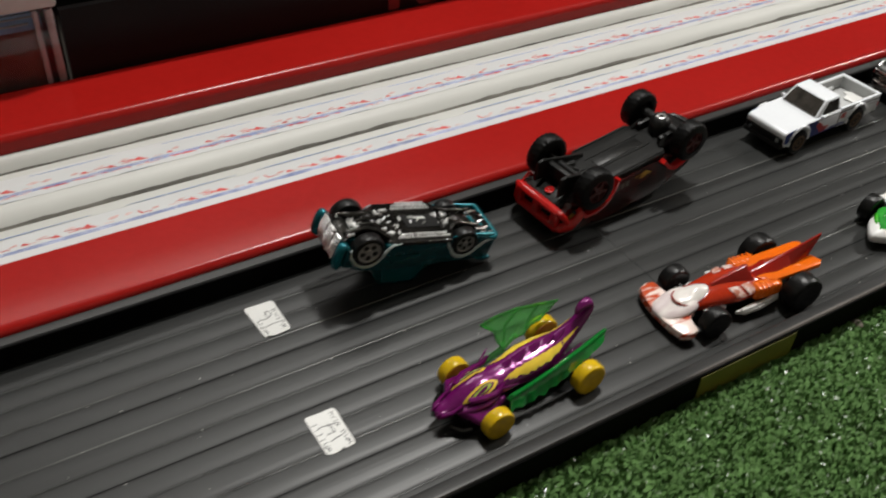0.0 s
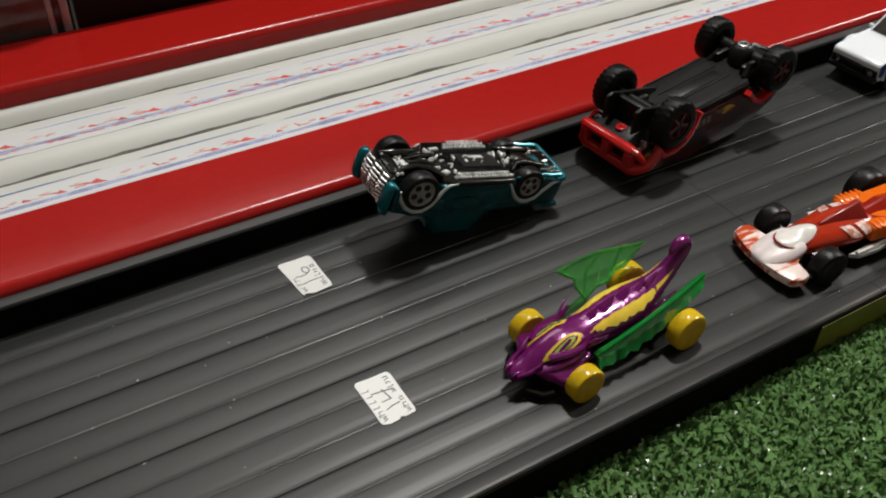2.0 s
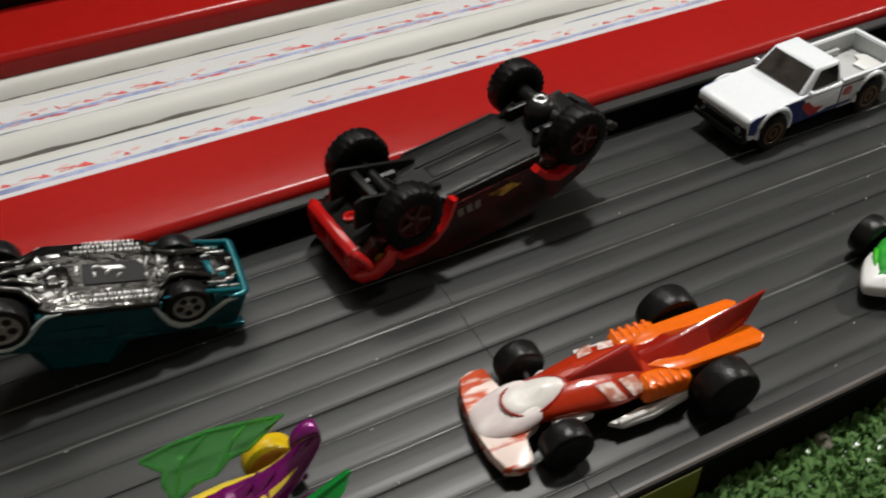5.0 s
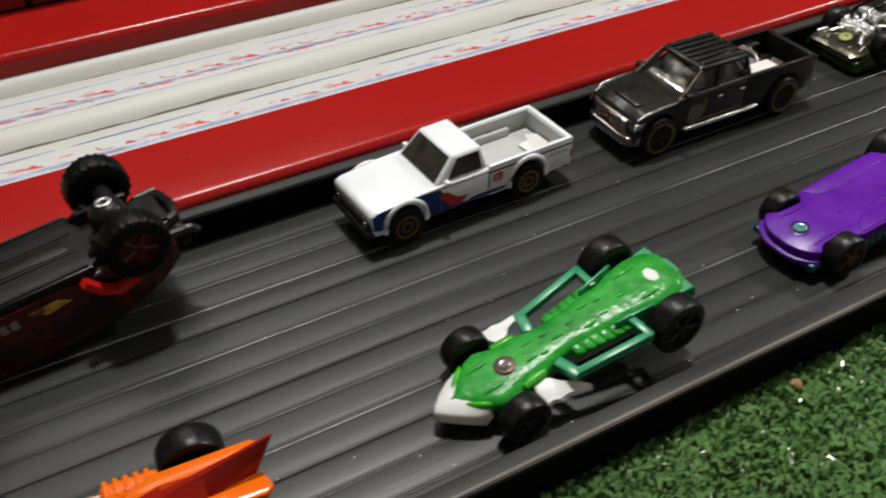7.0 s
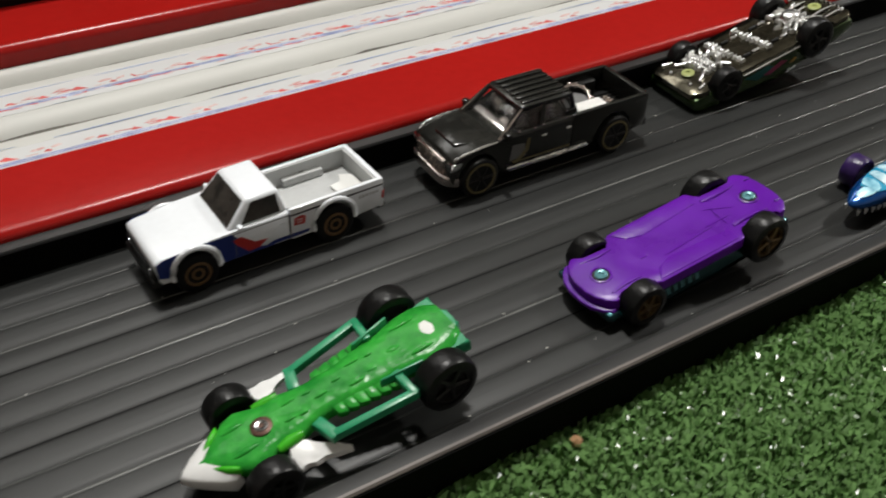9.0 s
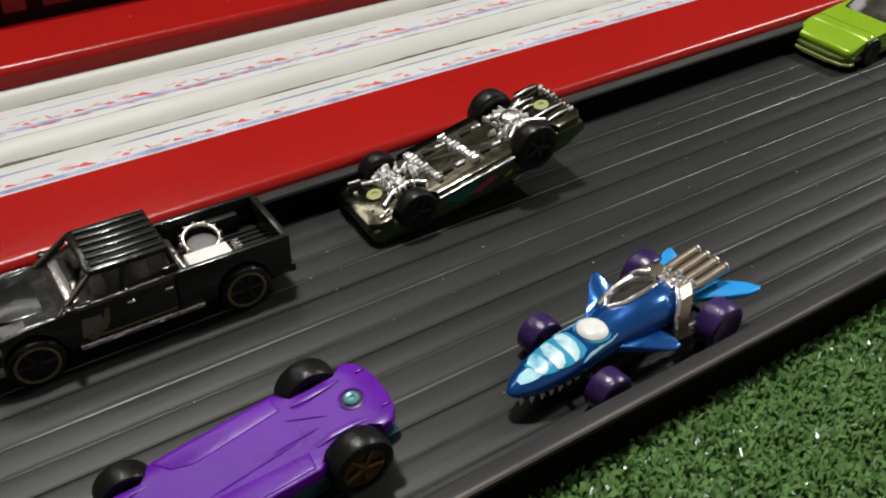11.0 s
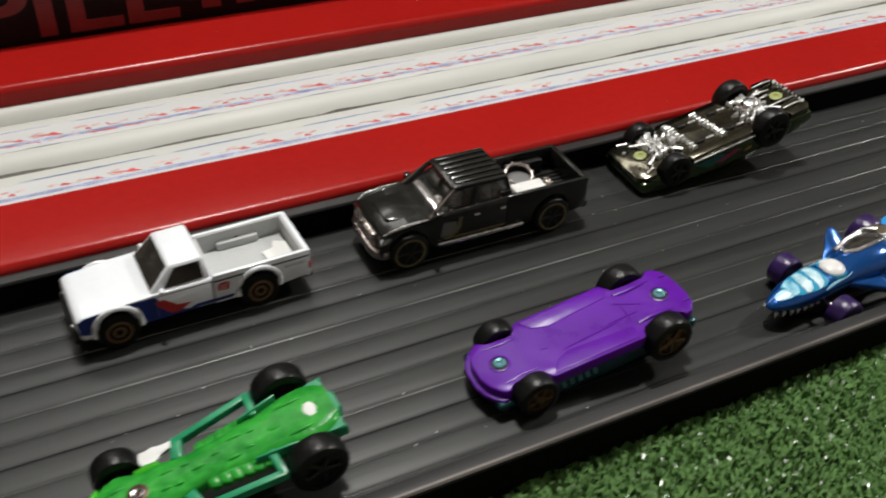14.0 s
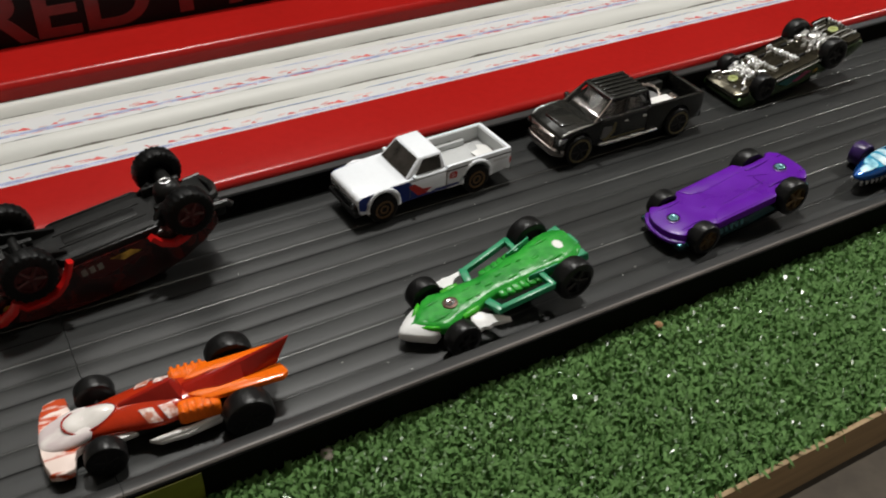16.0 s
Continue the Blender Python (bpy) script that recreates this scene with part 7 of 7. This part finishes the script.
    part("front_splitter", bm, M_TEALMET, car)
    bm = B()
    plan(bm, mirror_plan([(-33.8, 2.6), (-33.0, 5.8), (-31.2, 8.6), (-29.4, 10.2), (-27.8, 10.0), (-28.4, 8.0), (-30.6, 5.2), (-31.6, 2.4)]), 4.4, 5.6, 0.35, 3)
    part("front_lip", bm, M_VIOLET, base, "purple lip round the nose")
    axle(car, fx, 5.5, 9, M_STEEL)
    axle(car, rx, 5.8, 9, M_STEEL)
    return car


sports_car(overturned((120.4, -19.5, 9.1), (170.9, -19.4, 16.0), (-25.5, 2.0), (25.4, 2.0), 0))

# ---- blue shark car, upright ----
M_BLUE = paint("blue_metal_paint", (0.002, 0.075, 0.31), 0.18, bump=0.4, bump_scale=150, metal=0.5, vary=0.15, grain=900, coat=0.6)
M_SKY = paint("sky_blue_plastic", (0.02, 0.30, 0.75), 0.28, vary=0.06)
M_ICE = paint("ice_blue_print", (0.10, 0.42, 0.62), 0.25, vary=0.2, grain=300, big=160, ramp_half=0.1, second=(0.40, 0.72, 0.82))
M_HEADBLUE = paint("turquoise_head_print", (0.03, 0.33, 0.55), 0.25, vary=0.3, grain=300)
M_ICEW = paint("pale_ice_print", (0.25, 0.55, 0.70), 0.25, vary=0.15, grain=300, big=160, ramp_half=0.1, second=(0.66, 0.82, 0.86))
M_BRONZECHROME = paint("brownish_chrome", (0.40, 0.34, 0.27), 0.34, metal=0.9, vary=0.2)
M_PURPDK = paint("dark_purple_rim", (0.03, 0.015, 0.06), 0.35, vary=0.2)
M_TEETH = paint("white_teeth", (0.8, 0.8, 0.78), 0.35, vary=0.03)
M_PURPW = paint("purple_tyre_plastic", (0.034, 0.014, 0.088), 0.28, spec=0.45, vary=0.45, grain=400, bump=0.6, bump_scale=500)


SHARK = [(-38.8, 1.6, 6.4, 7.6), (-36.6, 5.4, 5.4, 8.8), (-32, 9.4, 4.8, 10.8), (-26, 11.4, 4.8, 12.2), (-19, 11.6, 4.6, 12.8), (-12, 11.0, 4.6, 13.0), (-6, 12.0, 4.8, 14.0), (0, 14.8, 5.0, 15.8),
         (6, 16.0, 5.2, 15.8), (11, 12.6, 5.8, 14.8), (15, 8.6, 6.4, 12.4), (18, 6.0, 7.0, 10.4)]


def shark_car(m):
    car = thing("shark_car", "metallic blue toy car shaped as a shark, purple wheels, chrome engine", "toy car", m, CARS)
    fx, rx = -18.6, 18.6
    bm = B()
    loft(bm, [egg(*q, n=16) for q in SHARK])
    body = part("body", bm, M_BLUE, car, "metallic blue shark body", angle=180, subsurf=2)
    # ice blue markings over the head, dark cockpit opening beside the crest
    for rows, mat, name, lab in (
            ([(-36.0, 82, 104), (-34.6, 74, 116), (-32.6, 80, 122), (-31.0, 100, 118)], M_ICE, "head_print", "ice blue nose print"),
            ([(-5.0, 62, 76), (-2.0, 44, 84), (3.0, 40, 86), (7.0, 48, 84), (9.0, 60, 76)], M_GLASS, "cockpit", "dark cockpit opening")):
        part(name, decal(SHARK, rows, 0.14), mat, body, lab)
    part("head_print", decal(SHARK, [(-32.4, 66, 116), (-29, 50, 132), (-24, 42, 140), (-20.5, 48, 138), (-18.6, 60, 126)], 0.08), M_HEADBLUE, body, "turquoise head patch")
    for mat, rows in ((M_ICE, [(-31.8, 70, 108), (-30.6, 58, 122), (-29.4, 52, 116), (-28.4, 62, 96)]),
                      (M_ICEW, [(-27.6, 84, 128), (-26.6, 56, 134), (-25.2, 48, 126), (-24.2, 54, 104)]),
                      (M_ICEW, [(-23.0, 80, 138), (-22.0, 50, 136), (-20.6, 44, 122), (-19.6, 52, 96)])):
        part("head_print", decal(SHARK, rows, 0.14, 7), mat, body, "ragged ice blue and white bands")
    for q in (-1, 1):
        rows = [(-21.0, 90 + q * 62, 90 + q * 66), (-18.4, 90 + q * 50, 90 + q * 60), (-15, 90 + q * 48, 90 + q * 56), (-11.5, 90 + q * 50, 90 + q * 55), (-9.4, 90 + q * 44, 90 + q * 46)]
        part("head_print", decal(SHARK, rows, 0.14), M_ICE, body, "pale swoosh beside the intake")
    bm = B()
    tube(bm, [on_body(SHARK, x, d, 0.2) for x, d in ((-6, 70), (-3, 88), (3, 91), (8, 88), (10.4, 66), (8.6, 44), (3, 34), (-3, 38), (-6, 66))], 0.6, 6)
    part("cockpit_frame", bm, M_SPARK, body, "chrome cockpit edge")
    for s in (-1, 1):
        # swept side fin, rounded at its tip
        bm = B()
        plan_pts = [(-10.5, 5.2), (-6.0, 8.8), (-2.4, 12.4), (0.2, 14.2), (2.6, 14.0), (3.2, 11.0), (2.6, 5.6)]
        hull(bm, [(x, s * y, 7.0 + (0.62 if s > 0 else 0.2) * (y - 5)) for x, y in plan_pts], [(x, s * y, 9.4 + (0.46 if s > 0 else 0.04) * (y - 5)) for x, y in plan_pts], 0.6, 3)
        part("side_fin", bm, M_BLUE, car, "blue side fin", angle=60)
        bm = B()
        k = 0.82 if s > 0 else 1.0
        tail = [(15.0, 3.6), (19, 6.8), (23.4, 10.4), (27.6, 13.0), (31.0, 13.8), (32.6, 13.0), (31.8, 9.4), (29.4, 5.6), (26.0, 2.6)]
        hull(bm, [(x * k, s * y * k, 7.8 + 0.2 * y) for x, y in tail], [(x * k, s * y * k, 9.3 + 0.2 * y) for x, y in tail], 0.5, 3)
        part("tail_fin", bm, M_SKY, car, "sky blue tail fin", angle=60)
        # broad chrome rib down the flank, exhausts at its foot
        bm = B()
        spine = [(12.0, 3.8, 15.6), (10.0, 6.4, 14.6), (8.0, 8.2, 12.2), (7.0, 9.0, 9.2), (7.4, 9.6, 6.2)]
        loft(bm, [[(x - 1.9, s * y, z - 0.3), (x - 1.3, s * (y + 0.8), z + 0.6), (x + 2.6, s * (y + 0.8), z + 0.6), (x + 3.2, s * y, z - 0.3), (x, s * (y - 1.4), z - 1.0)] for x, y, z in spine])
        part("engine_rib", bm, M_BRONZECHROME, car, "dark chrome engine rib", angle=25)
        bm = B()
        tube(bm, [(x - 1.7, s * (y + 0.4), z + 0.4) for x, y, z in spine], 0.7, 8)
        for k in range(3):
            tube(bm, [(5.4 + 1.2 * k, s * 8.8, 7.2 - 1.3 * k), (13.6, s * (9.6 + 0.2 * k), 7.6 - 1.2 * k)], 0.7, 8)
        if s > 0:
            for d, r in ((33, 0.9), (24, 0.7)):
                tube(bm, [on_body(SHARK, x, d - 0.04 * x * x * 0.3, 0.4) for x in (-6, -3, 0, 3, 6, 9, 11)], r, 8)
        part("engine_pipe", bm, M_SPARK, car, "bright chrome pipes and edges")
        wheel(car, fx, s * 11.4, 5.2, 5.2, 5.8, M_PURPW, M_PURPDK, "dish", hub=0.66)
        wheel(car, rx, s * 12.0, 6.2, 6.2, 6.4, M_PURPW, M_PURPDK, "spokes", hub=0.72)
    for i in range(4):
        bm = B()
        y = -4.5 + 3.0 * i
        tube(bm, [(14, y * 0.9, 12.8), (20, y, 13.4), (28.0, y, 14.2)], 1.3, 10)
        pipe = part("exhaust_pipe", bm, M_BRONZECHROME, car, "straight dark chrome exhaust pipe")
        bm = B()
        lathe(bm, [(1.1, -0.4), (1.5, -0.2), (1.55, 0.5), (1.0, 0.6)], (28.0, y, 14.2), "x", 12)
        part("pipe_tip", bm, M_SPARK, pipe)
    bm = B()
    box(bm, 11.5, 16.5, -5.8, 5.8, 8.0, 14.0, 0.9)
    r2 = random.Random(8)
    for i in range(26):
        lathe(bm, [(1.0, 0), (0.9, 0.9), (0.4, 1.3)], (r2.uniform(11.8, 17.2), r2.uniform(-5.6, 5.6), 13.4 + r2.uniform(-0.3, 0.6)), "z", 8)
    part("engine", bm, M_SPARK, car, "bright chrome engine block")
    bm = B()
    lathe(bm, [(3.7, -1.6), (3.8, 0.2), (3.1, 0.9), (1.7, 1.2), (0.5, 1.3)], (-13.4, 0.0, 12.6), "z", 20)
    part("scoop", bm, M_SILVER, body, "bright chrome intake")
    bm = B()
    lathe(bm, [(3.9, -1.8), (3.95, -0.2), (4.3, -0.1), (4.5, -0.4), (4.6, -1.8)], (-13.4, 0.0, 12.7), "z", 24)
    part("scoop_ring", bm, M_HEADBLUE, body, "pale blue ring round the intake")
    bm = B()
    for s in (-1, 1):
        for i in range(7):
            x = -36.4 + 2.5 * i
            w = 0.5 * np.interp(x, [q[0] for q in SHARK], [q[1] for q in SHARK])
            lathe(bm, [(0.62, 0), (0.4, -0.9), (0.06, -1.9)], (x, s * (w * 0.72), 5.5), "z", 8)
    part("teeth", bm, M_TEETH, body, "row of white pointed teeth")
    bm = B()
    plan(bm, mirror_plan([(-30, 2.4), (-22, 5.4), (-12, 6.0), (14, 5.8), (22, 4.0)]), 2.0, 4.9, 0.6)
    part("chassis", bm, M_BLACK, car, "dark plastic base")
    axle(car, fx, 5.2, 9, M_STEEL)
    axle(car, rx, 6.2, 9, M_STEEL)
    return car


shark_car(upright(243.1, -26.2, 4.3))

# ---- lime car further along, upright ----
M_LIME = paint("lime_metal_paint", (0.30, 0.52, 0.02), 0.18, metal=0.2, vary=0.1, coat=0.6)
M_LIMEDARK = paint("lime_shadow_plastic", (0.10, 0.14, 0.03), 0.35, vary=0.15)


def lime_car(m):
    car = thing("sports_car", "lime green toy car with pale lower lip, upright on track", "toy car", m, CARS)
    bm = B()
    o = [(-34.5, 5.2)] + arch(-21, 5.4, 6.4, 4.4) + [(13.6, 4.4)] + arch(21, 5.4, 6.6, 4.4)[1:] + [(33, 5.0), (33.6, 10.5), (22, 12.8), (8, 13.2), (-8, 12.4), (-26, 10.4), (-34.6, 8.2)]
    side(bm, o, -13.2, 13.2, 1.4, 3)
    part("body", bm, M_LIME, car, "glossy lime green body")
    bm = B()
    hull(bm, [(-9, -11.4, 12), (20, -11.4, 12.6), (20, 11.4, 12.6), (-9, 11.4, 12)], [(-1, -8.6, 18), (11, -8.6, 18), (11, 8.6, 18), (-1, 8.6, 18)], 1.4, 3)
    part("cabin", bm, M_GLASS, car, "dark glazed cabin")
    bm = B()
    plan(bm, mirror_plan([(-36.4, 6.0), (-35.2, 11.6), (-32, 13.8), (-28, 13.6), (32, 12.6)]), 3.4, 5.4, 0.5)
    part("base", bm, M_LIMEDARK, car, "dark green base")
    bm = B()
    plan(bm, mirror_plan([(-37.2, 5.6), (-36.2, 11.8), (-33.6, 14.4), (-30.6, 14.2), (-31, 10)]), 2.4, 3.5, 0.4)
    part("front_lip", bm, M_RIVETGOLD, car, "pale lime front lip")
    for s in (-1, 1):
        wheel(car, -21, s * 12.0, 5.4, 5.4, 4.8, M_TYRE, M_BLACK, "spokes")
        wheel(car, 21, s * 12.0, 5.8, 5.8, 5.0, M_TYRE, M_BLACK, "spokes")
    axle(car, -21, 5.4, 9, M_STEEL)
    axle(car, 21, 5.8, 9, M_STEEL)
    return car


lime_car(upright(450.0, 54.8, 0.5))

# ---- paper stickers with handwriting on the track ----
def sticker(name, label, corners, notch, strokes, numerals):
    """corners in millimetres on the track; strokes and numerals in unit coordinates along the sticker's two sides."""
    a, b, c, d = [Vector((x, y, 0.0)) for x, y in corners]
    f = lambda u, v: (a * (1 - u) + b * u) * (1 - v) + (d * (1 - u) + c * u) * v
    bm = B()
    ring = [(0.10, 0.0), (0.5, 0.01), (0.90, 0.0), (0.97, 0.03), (1.0, 0.10), (0.99, 0.5), (1.0, 0.92), (0.96, 0.985)] + notch + [(0.04, 0.97), (0.0, 0.9), (0.01, 0.5), (0.0, 0.08), (0.03, 0.02)]
    low = [f(u, v) + Vector((0, 0, 0.22)) for u, v in ring]
    hull(bm, low, [p + Vector((0, 0, 0.16)) for p in low])
    ob = tagged(part(name, bm, M_PAPER), label=label, category="paper sticker", group="paper stickers")
    for nm, lines, r, lab in (("handwriting", strokes, 0.11, "thin scribbled handwriting"), ("numerals", numerals, 0.17, "handwritten numerals")):
        bm = B()
        for line in lines:
            q = [f(u, v) for u, v in line]
            for p0, p1 in zip(q, q[1:]):
                if (p1 - p0).length > 0.05:
                    n = Vector((-(p1 - p0).y, (p1 - p0).x, 0)).normalized() * r
                    e = (p1 - p0).normalized() * r * 0.6
                    g = [p0 - e - n, p1 + e - n, p1 + e + n, p0 - e + n]
                    hull(bm, [w + Vector((0, 0, 0.37)) for w in g], [w + Vector((0, 0, 0.40)) for w in g])
        part(nm, bm, M_INK, ob, lab, flat=True)
    return ob


GLYPHS = [[(0, 0), (0, 1), (0.15, 0.7), (0.55, 0.75), (0.6, 0)], [(0.6, 0.9), (0.2, 0.8), (0.1, 0.3), (0.4, 0), (0.7, 0.35), (0.65, 0.9), (0.7, 0)], [(0, 0.8), (0.1, 0.1), (0.5, 0.1), (0.6, 0.9), (0.65, 0)],
          [(0.6, 0.9), (0.15, 0.85), (0.5, 0.45), (0.1, 0.05)], [(0.3, 1.3), (0.25, 0.1), (0.5, 0)], [(0, 0.9), (0.2, 0), (0.4, 0.7), (0.6, 0), (0.8, 1.0)]]


def scribble(u, v0, v1, n, size, seed):
    """A word of hasty pen letters standing towards -u, from v0 to v1."""
    r = random.Random(seed)
    out = []
    for i in range(n):
        g = GLYPHS[5] if i == 0 else r.choice(GLYPHS[:5])
        a, k, w = v0 + (v1 - v0) * i / n, size * r.uniform(0.8, 1.15) * (1.25 if i == 0 else 1), (v1 - v0) / n
        out.append([(u + size * 0.5 - k * y + r.uniform(-0.012, 0.012), a + w * x * 1.05) for x, y in g])
    return out


# both are read from the near side to the far one: u runs along the track, v towards its near edge, letters stand towards -u
six = [(0.60 + 0.10 * math.cos(q), 0.36 + 0.085 * math.sin(q)) for q in [0.6 - i * 0.55 for i in range(12)]]
sticker("paper_sticker", "small white paper sticker with handwritten 16, stuck on the black track", [(-219.0, 55.4), (-208.4, 55.2), (-208.2, 39.2), (-217.6, 38.6)],
        [(0.6, 1.0), (0.34, 1.0), (0.12, 0.93)],
        scribble(0.16, 0.90, 0.42, 3, 0.14, 1) + scribble(0.84, 0.90, 0.24, 5, 0.13, 2),
        [[(0.26, 0.70), (0.50, 0.68), (0.78, 0.68)], [(0.22, 0.46), (0.34, 0.49), (0.52, 0.48), (0.66, 0.43)] + six])
sticker("paper_sticker", "white paper sticker with handwritten 14, stuck on the black track", [(-221.0, 1.8), (-210.8, 1.6), (-211.0, -14.2), (-220.8, -14.4)],
        [(0.66, 1.0), (0.56, 0.955), (0.48, 1.0), (0.2, 1.01)],
        scribble(0.16, 0.93, 0.16, 6, 0.15, 3) + scribble(0.84, 0.94, 0.56, 3, 0.12, 5) + scribble(0.80, 0.46, 0.06, 4, 0.14, 8),
        [[(0.34, 0.74), (0.54, 0.70), (0.76, 0.69)], [(0.36, 0.56), (0.62, 0.56), (0.54, 0.32)], [(0.24, 0.34), (0.80, 0.38)]])

# ---- yellow tape over the track joint, pebbles in the turf ----
bm = B()
box(bm, -106, -62, -48.95, -48.62, -3.0, 7.4)
tagged(part("yellow_tape", bm, M_TAPE), label="strip of yellow tape on the track side", category="tape")
M_STONE = paint("brown_crumb", (0.30, 0.17, 0.08), 0.8, vary=0.3)
M_STONE2 = paint("grey_crumb", (0.16, 0.14, 0.11), 0.8, vary=0.3)


def crumb(x, y, z, r, mat, label, seed):
    bm = B()
    bmesh.ops.create_icosphere(bm, subdivisions=2, radius=r)
    for v in bm.verts:
        v.co *= 1 + 0.3 * noise.noise(v.co * 0.9 + Vector((seed, 0, 0)))
        v.co.z *= 0.65
        v.co += Vector((x, y, z))
    tagged(part("crumb", bm, mat, angle=30), label=label, category="debris")


crumb(88.0, -53.0, -1.6, 1.5, M_STONE, "small brown crumb of bark on the turf", 1)
crumb(-28.2, -50.5, -3.0, 2.4, M_STONE2, "small grey stone between track and turf", 2)

# ---- pale flecks of dust and worn paint lying on the track ----
M_FLECK = paint("pale_dust", (0.55, 0.54, 0.50), 0.5, vary=0.2)
rf = random.Random(31)
bm = B()
for i in range(150):
    x = rf.uniform(-330, 420)
    y = rf.choice(RIBS) + rf.gauss(0, 1.0) if rf.random() < 0.6 else rf.uniform(-40, 62)
    y = max(-39.0, min(62.0, y))
    n, a0 = 5, rf.uniform(0, 6.28)
    lx, ly = rf.uniform(0.12, 0.5), rf.uniform(0.08, 0.22)
    plan(bm, [(x + lx * math.cos(a0 + 1.26 * k) * rf.uniform(0.6, 1), y + ly * math.sin(a0 + 1.26 * k)) for k in range(n)], 0.02, 0.2)
tagged(part("dust_flecks", bm, M_FLECK, flat=True), label="pale flecks of dust scattered over the track", category="dust", kind="stuff")

# ---- clear display case beside the banner ----
M_CASECARD = paint("brown_card", (0.10, 0.045, 0.03), 0.5, vary=0.7, grain=60, big=30)
M_CASEBLUE = paint("blue_grey_card", (0.22, 0.36, 0.55), 0.3, vary=0.3, grain=80)
M_CASELIGHT = paint("milky_case_plastic", (0.46, 0.44, 0.42), 0.35, vary=0.2, grain=120)
M_CASEEDGE = paint("clear_case_edge", (0.55, 0.42, 0.42), 0.12, trans=0.4, vary=0.2)
case = thing("display_case", "clear plastic display case with printed cards, beside the banner", "display case", pose(0, 0, 0))
bm = B()
box(bm, -340, -242, 217.5, 219, 8, 36)
part("card", bm, M_CASECARD, case, "dark brown printed card")
bm = B()
box(bm, -340, -241, 217.2, 218.8, 36.2, 46)
part("card", bm, M_CASEBLUE, case, "blue grey printed card")
bm = B()
for z0, z1, x1 in ((38.6, 39.5, -246), (41.4, 42.0, -244), (44.0, 44.7, -245)):
    box(bm, -300, x1, 216.8, 217.3, z0, z1, 0.15, 1)
part("card_stripe", bm, M_CASELIGHT, case, "pale stripes on the card")
bm = B()
box(bm, -340, -233.0, 213.4, 219.0, 46.2, 76, 1.4)
part("case_lid", bm, M_CASELIGHT, case, "milky plastic lid")
bm = B()
box(bm, -340, -236.5, 213.2, 214.0, 8, 46, 0.3)
front = part("front_pane", bm, M_CLEAR, case, "clear plastic front")
front.visible_shadow = False
bm = B()
box(bm, -243.6, -241.2, 213.0, 218.6, 8, 46, 0.7)
part("corner_post", bm, M_CASEEDGE, case, "clear moulded inner edge")
bm = B()
box(bm, -238.6, -235.2, 212.9, 218.8, 8, 46, 0.9)
part("corner_post", bm, M_CASEEDGE, case, "clear moulded corner edge")
bm = B()
box(bm, -345, -233.5, 219.4, 221, -8, 76)
part("back_pane", bm, M_PANEL, case)

# ---- ceiling lamps ----
M_LAMPBODY = paint("white_lamp_metal", (0.7, 0.7, 0.68), 0.4, vary=0.05)


def ceiling_light(x, y, wide, deep):
    lamp = thing("ceiling_light", "white rectangular ceiling light fixture", "ceiling light", pose(x * MM, y * MM, 0), "ceiling lights")
    bm = B()
    box(bm, -wide, wide, -deep, deep, 1560, 1620, 4)
    part("housing", bm, M_LAMPBODY, lamp)


for lx, ly, wide, deep in ((280, 400, 100, 70), (2000, 120, 100, 70), (60, 1240, 570, 230)):
    ceiling_light(lx, ly, wide, deep)
